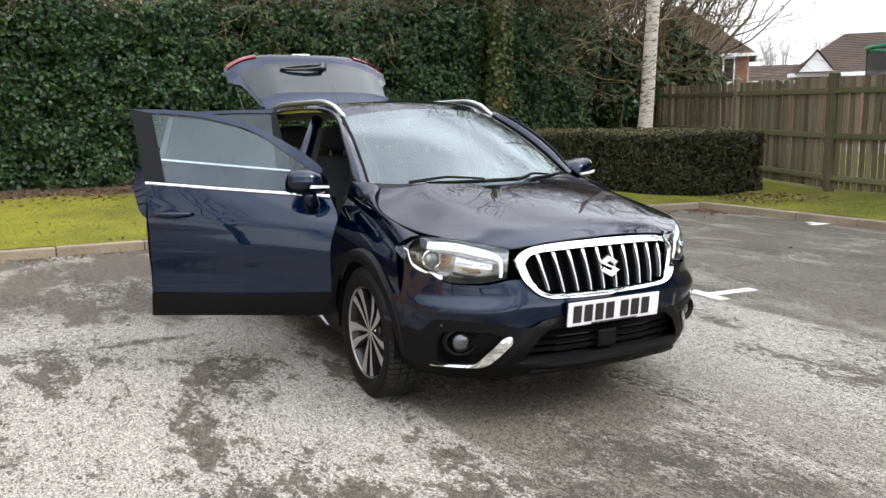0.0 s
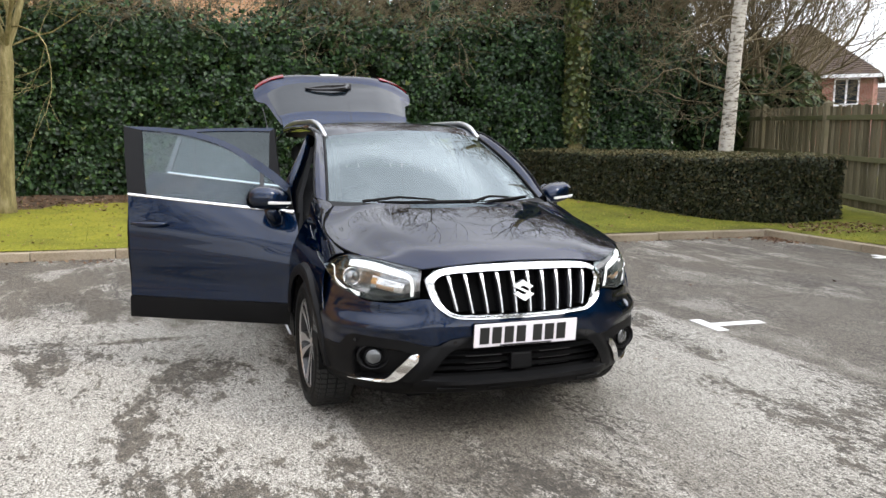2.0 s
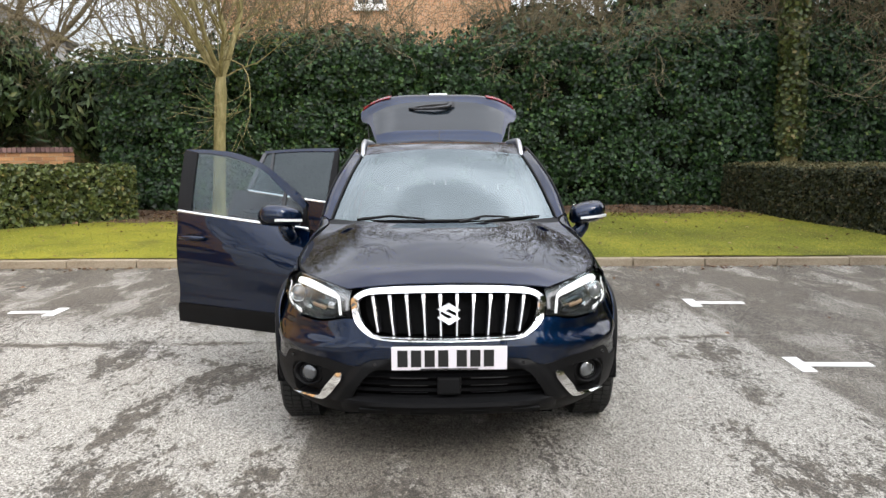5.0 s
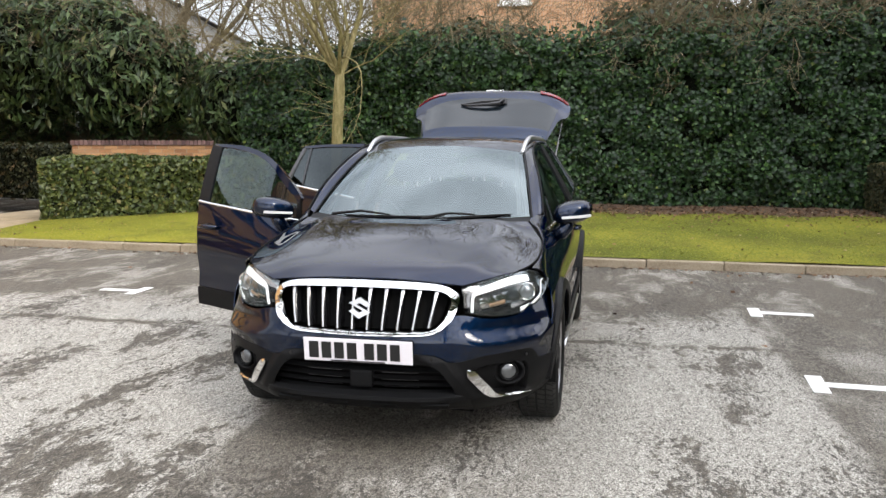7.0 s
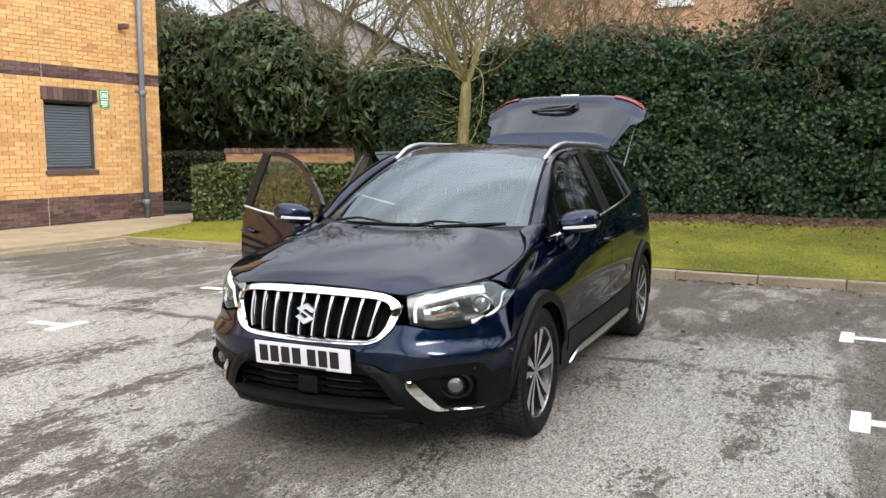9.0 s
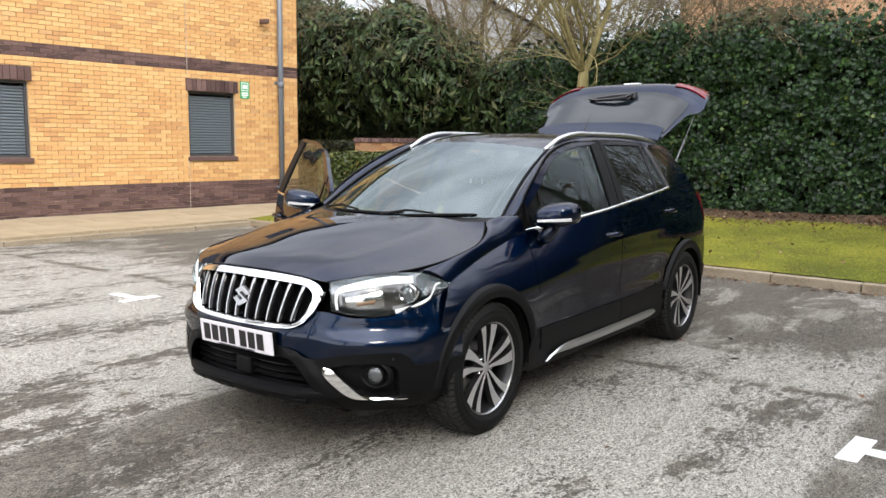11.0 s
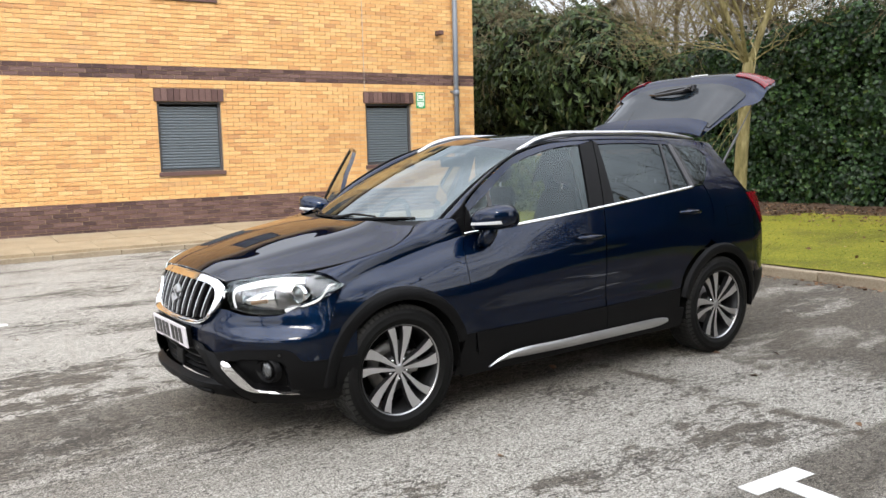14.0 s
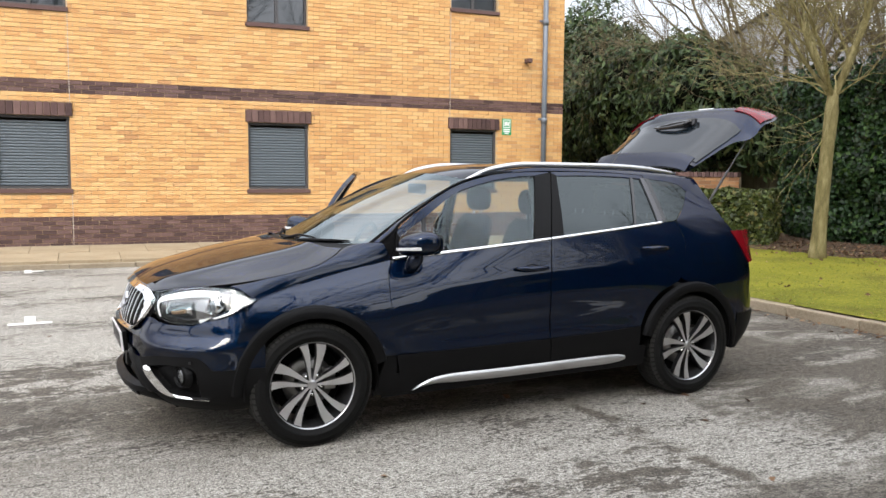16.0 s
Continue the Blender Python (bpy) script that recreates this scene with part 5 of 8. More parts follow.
LAMPGLASS = clear_glass("headlamp_cover", (0.92, 0.92, 0.92), 0.25)


# ---- curves and patches ----
def lut(pairs):
    """A smooth function through a few (x, value) pairs."""
    xs, ys = [p[0] for p in pairs], [p[1] for p in pairs]
    n = len(xs)
    d = [(ys[i + 1] - ys[i]) / (xs[i + 1] - xs[i]) for i in range(n - 1)]
    m = [d[0]] + [0.0 if d[i - 1] * d[i] <= 0 else 2 * d[i - 1] * d[i] / (d[i - 1] + d[i]) for i in range(1, n - 1)] + [d[-1]]

    def f(x):
        if x <= xs[0]:
            return ys[0] + m[0] * (x - xs[0])
        if x >= xs[-1]:
            return ys[-1] + m[-1] * (x - xs[-1])
        i = max(k for k in range(n - 1) if xs[k] <= x)
        h = xs[i + 1] - xs[i]
        t = (x - xs[i]) / h
        return ys[i] * (1 + 2 * t) * (1 - t) ** 2 + m[i] * h * t * (1 - t) ** 2 + ys[i + 1] * t * t * (3 - 2 * t) + m[i + 1] * h * t * t * (t - 1)

    return f


def spline(pts, smooth=True):
    """A function of 0..1 along points, by length; smooth: Catmull-Rom, else straight pieces."""
    p = [Vector(q).to_3d() if len(q) == 2 else Vector(q) for q in pts]
    lens = [0.0]
    for a, b in zip(p, p[1:]):
        lens.append(lens[-1] + (b - a).length)

    def f(t):
        s = min(max(t, 0.0), 1.0) * lens[-1]
        i = min(len(p) - 2, max(k for k in range(len(p) - 1) if lens[k] <= s + 1e-9))
        u = (s - lens[i]) / max(1e-9, lens[i + 1] - lens[i])
        a, b = p[i], p[i + 1]
        if not smooth or len(p) < 3:
            return a.lerp(b, u)
        h = lens[i + 1] - lens[i]
        ma = (b - p[i - 1]) / (lens[i + 1] - lens[i - 1]) * h if i > 0 else b - a
        mb = (p[i + 2] - a) / (lens[i + 2] - lens[i]) * h if i + 2 < len(p) else b - a
        return a * ((1 + 2 * u) * (1 - u) ** 2) + ma * (u * (1 - u) ** 2) + b * (u * u * (3 - 2 * u)) + mb * (u * u * (u - 1))

    return f


def coons(b, t, l, r):
    """Fills four edge curves; b and t run along u, l and r along v."""
    c00, c10, c01, c11 = b(0), b(1), t(0), t(1)

    def f(u, v):
        return b(u) * (1 - v) + t(u) * v + l(v) * (1 - u) + r(v) * u - (c00 * ((1 - u) * (1 - v)) + c10 * (u * (1 - v)) + c01 * ((1 - u) * v) + c11 * (u * v))

    return f


HEART = Vector((0.0, 0.0, 0.75))


def grid_mesh(name, f, nu, nv, mat, parent, label="", thick=0.0, outward=None, smooth=True):
    """A surface f(u, v) as a grid of quads facing away from the car's middle, with a thickness inwards."""
    vs = [f(i / nu, j / nv) for i in range(nu + 1) for j in range(nv + 1)]
    m = nv + 1
    fs = [(i * m + j, (i + 1) * m + j, (i + 1) * m + j + 1, i * m + j + 1) for i in range(nu) for j in range(nv)]
    a, b, c = vs[(nu // 2) * m + nv // 2], vs[(nu // 2 + 1) * m + nv // 2], vs[(nu // 2) * m + nv // 2 + 1]
    nrm = (b - a).cross(c - a)
    if nrm.dot(outward if outward is not None else a - HEART) < 0:
        fs = [q[::-1] for q in fs]
    ob = mesh_part(name, vs, fs, mat, parent, label, smooth)
    if thick:
        s = ob.modifiers.new("thickness", "SOLIDIFY")
        s.thickness, s.offset = thick, -1
        e = ob.modifiers.new("crisp edges", "EDGE_SPLIT")
        e.split_angle = radians(38)
    return ob


WIDTH = lut([(-2.1, 0.70), (-1.9, 0.80), (-1.7, 0.852), (-1.3, 0.878), (-0.6, 0.886), (0.2, 0.886), (0.9, 0.882), (1.3, 0.882), (1.55, 0.868), (1.7, 0.85), (1.9, 0.78)])
TUCK = lut([(0.2, 0.06), (0.3, 0.03), (0.45, 0.008), (0.62, 0.0)])
BELT_Y = lut([(-1.9, 0.70), (-1.5, 0.755), (-1.1, 0.805), (-0.6, 0.835), (-0.1, 0.838), (0.4, 0.806), (0.87, 0.745), (1.1, 0.73)])
EDGE_Y = lut([(-1.7, 0.53), (-1.4, 0.575), (-0.8, 0.607), (-0.3, 0.607), (0.1, 0.585), (0.4, 0.575), (0.65, 0.598), (0.9, 0.655)])


def belt(x):
    return 1.057 - 0.092 * x


def side_y(x, z):
    """Half width of the body at x and height z."""
    zb = belt(x)
    if z <= zb:
        if z <= 0.62:
            y = WIDTH(x) - TUCK(z)
        else:
            f = (z - 0.62) / (zb - 0.62)
            y = WIDTH(x) - (WIDTH(x) - BELT_Y(x)) * f ** 2.4
        # a hollow along the foot of the doors and a soft pressed line below the handles
        amount = max(0.0, min(1.0, (1.0 - abs(x + 0.1)) * 3))
        y -= 0.013 * math.exp(-((z - 0.58 + 0.03 * x) / 0.085) ** 2) * amount
        y += 0.005 * math.exp(-((z - 0.86 + 0.06 * x) / 0.03) ** 2) * amount
        return y
    f = (z - zb) / (1.47 - zb)
    return BELT_Y(x) + (EDGE_Y(x) - BELT_Y(x)) * (f * 0.9 + 0.1 * f * f)


def lean_back(x, z):
    """The upper body leans back a little as it leans in."""
    f = max(0.0, min(1.0, (z - belt(x)) / (1.47 - belt(x))))
    front = max(0.0, min(1.0, (z - 0.90) * 12)) * max(0.0, min(1.0, (x - 0.70) * 8)) * max(0.0, min(1.0, (1.0 - x) * 20))
    return 0.042 * max(f, 0.8 * front)


def lift(side, out=0.0):
    return lambda p: Vector((p.x - lean_back(p.x, p.y), side * (side_y(p.x, p.y) + out), p.y))


def side_panel(name, b, t, l, r, side, mat, parent, label="", thick=0.004, nu=28, nv=18, out=0.0):
    q, up = coons(b, t, l, r), lift(side, out)
    return grid_mesh(name, lambda u, v: up(q(u, v)), nu, nv, mat, parent, label, thick, Vector((0, side, 0)))


def strip(name, line, width, side, mat, parent, label="", out=0.004, n=40, thick=0.006, taper=None):
    """A trim band along a side line (x, z), width high."""
    w = taper or (lambda u: width)

    def f(u, v):
        p = line(u)
        q = line(min(1, u + 0.01)) - line(max(0, u - 0.01))
        nn = Vector((-q.y, q.x, 0)).normalized()
        s = p + nn * (v - 0.5) * w(u)
        return Vector((s.x, side * (side_y(s.x, s.y) + out + 0.35 * w(u) * math.sin(v * math.pi)), s.y))

    return grid_mesh(name, f, n, 8, mat, parent, label, thick, Vector((0, side, 0)))


HUB_Z, TYRE_R = 0.332, 0.331


def arch(cx, a0, a1, r, zc=0.335):
    return lambda u: Vector((cx + r * math.cos(radians(a0 + (a1 - a0) * u)), zc + r * math.sin(radians(a0 + (a1 - a0) * u)), 0))


# front end: plan line of the nose, drawn in with height
NOSE = spline([(2.172, 0.0), (2.158, 0.25), (2.105, 0.47), (1.985, 0.655), (1.85, 0.775), (1.70, 0.852), (1.56, 0.878)])
DRAW = lut([(0.20, 0.14), (0.26, 0.06), (0.32, 0.02), (0.42, 0.0), (0.56, 0.0), (0.64, 0.022), (0.72, 0.05), (0.80, 0.075), (0.88, 0.12)])


def nose_pt(t, z, out=0.0):
    """A point on the nose: t from 0 at the middle to 1 at the wheel arch (negative: right hand side)."""
    a = abs(t)
    p = NOSE(a)
    q = NOSE(min(1, a + 0.02)) - NOSE(max(0, a - 0.02))
    n = Vector((-q.y, q.x, 0)).normalized()
    if n.dot(Vector((1, 0.5, 0))) < 0:
        n = -n
    k = p - n * (DRAW(z) - out)
    return Vector((k.x, math.copysign(k.y, t) if t else 0.0, z))


def nose_t(y, z=0.5):
    """The nose parameter at a half width."""
    lo, hi = 0.0, 1.0
    for _ in range(30):
        mid = (lo + hi) / 2
        if abs(nose_pt(mid, z).y) < abs(y):
            lo = mid
        else:
            hi = mid
    return math.copysign(lo, y)


def nose_yz(y, z, out=0.0):
    return nose_pt(nose_t(y, z), z, out)


car = thing("car", "dark blue crossover car with its doors and tailgate open", "car")
car.matrix_basis = pose(2.12, 0, 0, 0, 0, -0.7) @ pose(-2.12, 0, 0)

# ---- nose: painted upper, black lower ----
BLACK_TOP = lut([(0.0, 0.524), (0.27, 0.520), (0.355, 0.510), (0.41, 0.484), (0.435, 0.480), (0.57, 0.502), (0.745, 0.512), (0.772, 0.496), (0.802, 0.449), (0.88, 0.460)])
PAINT_TOP = lut([(0.0, 0.62), (0.33, 0.625), (0.42, 0.685), (0.47, 0.69), (0.62, 0.665), (0.72, 0.668), (0.80, 0.72), (0.88, 0.79)])


def smooth_step(x):
    x = min(1.0, max(0.0, x))
    return x * x * (3 - 2 * x)


def shelf(y, z):
    """The painted corner swells to a rounded shelf above the fog lamp."""
    k = smooth_step((y - 0.42) / 0.22) * smooth_step((0.855 - y) / 0.07)
    return k * (0.016 * math.exp(-((z - 0.545) / 0.036) ** 2) - 0.008 * math.exp(-((z - 0.618) / 0.03) ** 2))


POCKET = [(0.492, 0.440), (0.602, 0.312), (0.762, 0.298), (0.752, 0.425), (0.735, 0.452), (0.69, 0.461), (0.60, 0.458)]


def pocket_depth(y, z):
    """Depth of the fog lamp recess: full inside its outline, none outside."""
    best, inside = 9.0, False
    for (a, b), (c, d) in zip(POCKET, POCKET[1:] + POCKET[:1]):
        k = max(0.0, min(1.0, ((y - a) * (c - a) + (z - b) * (d - b)) / ((c - a) ** 2 + (d - b) ** 2)))
        best = min(best, math.hypot(y - a - k * (c - a), z - b - k * (d - b)))
        if (b > z) != (d > z) and y < a + (z - b) / (d - b) * (c - a):
            inside = not inside
    return smooth_step(best / 0.014) if inside else 0.0


def lower_relief(y, z):
    """The ridge beside the intake stands proud, the fog lamp sits in a recess."""
    r = abs((y - 0.345) * 0.80 + (z - 0.500) * 0.60)
    ridge = 0.016 * smooth_step(1.4 - r / 0.05) * smooth_step((0.53 - z) / 0.05)
    return ridge - 0.045 * pocket_depth(y, z)


def nose_band(name, lo, hi, mat, label, out=0.0, nv=10, t0=-1.0, t1=1.0, nu=80, thick=0.006, parent=None, relief=None):
    def f(u, v):
        t = t0 + (t1 - t0) * u
        y = abs(nose_pt(t, 0.5).y)
        a, b = lo(y), hi(y)
        z = a + (b - a) * v
        return nose_pt(t, z, out + (relief(y, z) if relief else 0.0))

    return grid_mesh(name, f, nu, nv, mat, parent or car, label, thick, Vector((1, 0, 0)))


nose_band("front_bumper", BLACK_TOP, PAINT_TOP, PAINT, "dark blue painted bumper", nv=24, nu=120, relief=shelf)
LIP = lut([(0.0, 0.250), (0.44, 0.250), (0.52, 0.215), (0.62, 0.205), (0.78, 0.210), (0.88, 0.225)])
OPEN_TOP = lut([(0.0, 0.470), (0.32, 0.470), (0.36, 0.452), (0.42, 0.376), (0.462, 0.312), (0.48, 0.300), (0.88, 0.300)])
lower = nose_band("lower_bumper", OPEN_TOP, BLACK_TOP, PLASTIC, "grained black lower bumper", 0.004, 40, nu=360, relief=lower_relief)
nose_band("bumper_lip", LIP, lambda y: 0.301, PLASTIC, "black bumper lip", 0.005, 8, parent=lower)


def chin(u, v):
    """A ledge that stands out below the intake and dies away to the corners."""
    y = (u - 0.5) * 1.0
    k = 1 - (abs(y) / 0.50) ** 7
    prof = spline([(0.336, -0.01, 0), (0.318, 0.036, 0), (0.296, 0.044, 0), (0.258, 0.038, 0), (0.222, -0.02, 0)], False)(v)
    return nose_yz(y, prof.x, 0.010 + prof.y * k)


grid_mesh("chin_ledge", chin, 40, 8, PLASTIC, lower, "black chin ledge", 0.006, Vector((1, 0, 0)))
# scuff bars of the lip
for yc in (-0.34, -0.115, 0.115, 0.34):
    grid_mesh("lip_pad", lambda u, v, yc=yc: nose_yz(yc + 0.12 * (u - 0.5), 0.262 + 0.02 * v, 0.056), 6, 2, PLASTIC, lower, "", 0.01, Vector((1, 0, 0)))


def lower_grille():
    g = nose_band("lower_grille", lambda y: 0.28, lambda y: 0.47, DARK, "black mesh intake", -0.10, 4, -0.56, 0.56, 30)
    for k in range(4):
        z = 0.325 + 0.035 * k
        grid_mesh("slat", lambda u, v, z=z: nose_yz((u - 0.5) * 0.9, z + 0.011 * v, -0.03 - 0.02 * v), 24, 2, PLASTIC, g, "", 0.008, Vector((1, 0, 0)))
    for y0 in (-0.275, 0.1):
        for k in range(3):
            z = 0.350 + 0.035 * k
            grid_mesh("radiator_fin", lambda u, v, z=z, y0=y0: nose_yz(y0 + 0.175 * u, z + 0.010 * v, -0.035), 4, 1, SATINDARK, g, "", 0.004, Vector((1, 0, 0)))
    part("radar_sensor", box_bm(2.10, 2.15, -0.055, 0.055, 0.345, 0.43, 0.012), PLASTIC, g, "square black sensor cover")


lower_grille()


def fog_lamp(side):
    y0 = 0.68 * side
    c = nose_yz(y0, 0.406, -0.016)
    aim = Vector((1.0, 0.30 * side, -0.02)).normalized()
    m = Matrix.Translation(c) @ aim.to_track_quat("Z", "Y").to_matrix().to_4x4()
    cup = Soup()
    for k in range(33):
        a = 2 * math.pi * k / 32
        for r, z in ((0.082, -0.030), (0.078, -0.002), (0.072, 0.006), (0.066, 0.000), (0.048, -0.022)):
            cup.v.append(tuple(m @ Vector((r * math.cos(a), 0.80 * r * math.sin(a), z))))
    cup.f = [(k * 5 + j, (k + 1) * 5 + j, (k + 1) * 5 + j + 1, k * 5 + j + 1) for k in range(32) for j in range(4)]
    s = cup.put("fog_lamp", PLASTIC, lower, "round fog lamp in a black recess", True)
    ring = Soup()
    for k in range(25):
        a = 2 * math.pi * k / 24
        for r, z in ((0.046, -0.03), (0.046, 0.0), (0.042, 0.004), (0.038, 0.0)):
            ring.v.append(tuple(m @ Vector((r * math.cos(a), r * math.sin(a), z))))
    ring.f = [(k * 4 + j, (k + 1) * 4 + j, (k + 1) * 4 + j + 1, k * 4 + j + 1) for k in range(24) for j in range(3)]
    ring.put("bezel", PLASTIC, s, "", True)
    lens = Soup()
    for i in range(5):
        r, z = 0.037 * math.sin(i / 4 * 1.3) / math.sin(1.3), 0.012 * math.cos(i / 4 * 1.3) - 0.008
        for k in range(20):
            a = 2 * math.pi * k / 20
            lens.v.append(tuple(m @ Vector((r * math.cos(a), r * math.sin(a), z))))
    lens.f = [(i * 20 + k, i * 20 + (k + 1) % 20, (i + 1) * 20 + (k + 1) % 20, (i + 1) * 20 + k) for i in range(4) for k in range(20)]
    lens.put("lens", FOGGLASS, s, "clear fog lamp lens", True)
    # chrome blade below and inside the lamp
    line = spline([(side * 0.492, 0.441), (side * 0.516, 0.412), (side * 0.565, 0.346), (side * 0.593, 0.310), (side * 0.622, 0.297), (side * 0.68, 0.293), (side * 0.752, 0.290)])
    wid = lut([(0, 0.008), (0.08, 0.040), (0.36, 0.044), (0.50, 0.034), (0.60, 0.016), (0.7, 0.010), (1, 0.004)])

    def f(u, v):
        p = line(u)
        q = line(min(1, u + 0.02)) - line(max(0, u - 0.02))
        nn = Vector((-q.y, q.x, 0)).normalized() * side
        s2 = p + nn * (v - 0.5) * wid(u)
        return nose_yz(s2.x, s2.y, 0.017 - 0.011 * v)

    grid_mesh("chrome_blade", f, 40, 4, CHROME, s, "polished chrome blade", 0.006, Vector((1, 0, 0)))


fog_lamp(1)
fog_lamp(-1)
for y, z in ((0.335, 0.497), (-0.335, 0.497), (0.735, 0.487), (-0.735, 0.487)):
    c = nose_yz(y, z, 0.012)
    d = Soup()
    d.tube([c, c + (nose_yz(y, z, 0.03) - c).normalized() * 0.006], [0.009, 0.008], 12)
    d.put("parking_sensor", GLOSSBLACK, lower, "small round parking sensor")

# ---- grille ----
G_OUT = [(0.0, 0.850), (0.20, 0.846), (0.355, 0.835), (0.412, 0.816), (0.449, 0.780), (0.445, 0.735), (0.420, 0.674), (0.365, 0.631), (0.31, 0.613), (0.0, 0.606)]
G_IN = [(0.0, 0.813), (0.20, 0.810), (0.345, 0.802), (0.385, 0.788), (0.404, 0.762), (0.396, 0.715), (0.374, 0.664), (0.338, 0.634), (0.30, 0.626), (0.0, 0.620)]


def grille():
    def loop(pts):
        a = spline(pts)
        return lambda u: a(2 * u) if u <= 0.5 else Vector((-a(2 - 2 * u).x, a(2 - 2 * u).y, 0))

    o, i = loop(G_OUT), loop(G_IN)

    def f(u, v):
        p = o(u).lerp(i(u), v)
        tip = max(-1.0, min(1.0, (p.y - 0.70) / 0.06))
        return nose_yz(p.x, p.y, 0.022 + 0.011 * tip * (2 * v - 1) - (0.014 if v in (0, 1) else 0.0))

    g = grid_mesh("grille", f, 128, 8, CHROME, car, "chrome framed grille with upright bars", 0.01, Vector((1, 0, 0)))
    top, bot = lut([(p[0], p[1]) for p in G_IN[:5]]), lut([(p[0], p[1]) for p in G_IN[:4:-1]] + [(0.404, 0.762)])

    def back(u, v):
        y = (u - 0.5) * 0.80
        lo, hi = bot(abs(y)), top(abs(y))
        return nose_yz(y, lo + (hi - lo) * v, -0.05)

    grid_mesh("backing", back, 40, 8, DARK, g, "", 0.004, Vector((1, 0, 0)))
    for k in range(10):
        y0 = (k - 4.5) * 0.0770
        y = y0 * 0.96
        lo, hi = bot(abs(y) + 0.01) + 0.004, top(abs(y) + 0.012) - 0.004
        body = Soup()
        rows = 12
        for j in range(rows + 1):
            v = j / rows
            z = lo + (hi - lo) * v
            d = 0.004 + 0.012 * math.sin(v * math.pi * 0.9 + 0.25)
            for dy, dd in ((-0.013, -0.05), (-0.012, d - 0.012), (-0.005, d), (0.005, d), (0.012, d - 0.012), (0.013, -0.05)):
                body.v.append(tuple(nose_yz(y0 * (0.92 + 0.08 * v) + dy, z, dd)))
        body.f = [(j * 6 + i, j * 6 + i + 1, (j + 1) * 6 + i + 1, (j + 1) * 6 + i) for j in range(rows) for i in range(5)]
        b = body.put("bar", GLOSSBLACK, g, "upright black bar with a chrome face", True)
        face = Soup()
        for j in range(rows + 1):
            v = j / rows
            z = lo + (hi - lo) * v
            d = 0.007 + 0.012 * math.sin(v * math.pi * 0.9 + 0.25)
            wide = 0.0042 + 0.0045 * max(0.0, (v - 0.6) / 0.4) ** 1.5
            for dy in (-wide, 0.0, wide):
                face.v.append(tuple(nose_yz(y0 * (0.92 + 0.08 * v) + dy, z, d + (0.003 if dy == 0 else 0))))
        face.f = [(j * 3 + i, j * 3 + i + 1, (j + 1) * 3 + i + 1, (j + 1) * 3 + i) for j in range(rows) for i in range(2)]
        face.put("chrome_face", SATIN, b, "", True)
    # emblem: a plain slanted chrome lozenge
    e = Soup()
    half = [(0.0, 0.047), (0.051, 0.016), (0.031, 0.004), (0.0, 0.022), (-0.015, 0.013)]
    pts = half + [(0.051, -0.020)] + [(-a, -b) for a, b in half] + [(-0.051, 0.020)]
    for depth in (0.02, 0.034):
        e.v += [tuple(nose_yz(a, 0.724 + b, depth)) for a, b in pts]
    n = len(pts)
    e.f = [tuple(range(n, 2 * n))] + [(k, (k + 1) % n, n + (k + 1) % n, n + k) for k in range(n)]
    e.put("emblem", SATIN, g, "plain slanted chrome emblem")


grille()


def number_plate():
    p = part("number_plate", box_bm(-0.26, 0.26, -0.004, 0.004, -0.0555, 0.0555, 0.003), PLATE_WHITE, car, "white front number plate with black bars")
    p.matrix_basis = pose(2.19, 0, 0.530, 6, 0, 90)
    x = -0.235
    for w, gap in ((0.05, 0.011), (0.05, 0.011), (0.05, 0.011), (0.05, 0.033), (0.05, 0.011), (0.05, 0.011), (0.05, 0)):
        s = Soup()
        s.box(x + 0.002, x + w - 0.002, -0.0062, -0.0042, -0.0395, 0.0395)
        x += w + gap
        s.put("bar", BLACKPAINT, p)
    s = Soup()
    s.box(-0.13, 0.13, -0.0062, -0.0042, -0.053, -0.047)
    s.put("maker_line", BLACKPAINT, p)
    part("plate_holder", box_bm(-0.255, 0.255, 0.0045, 0.03, -0.054, 0.053, 0.004), PLASTIC, p)


number_plate()

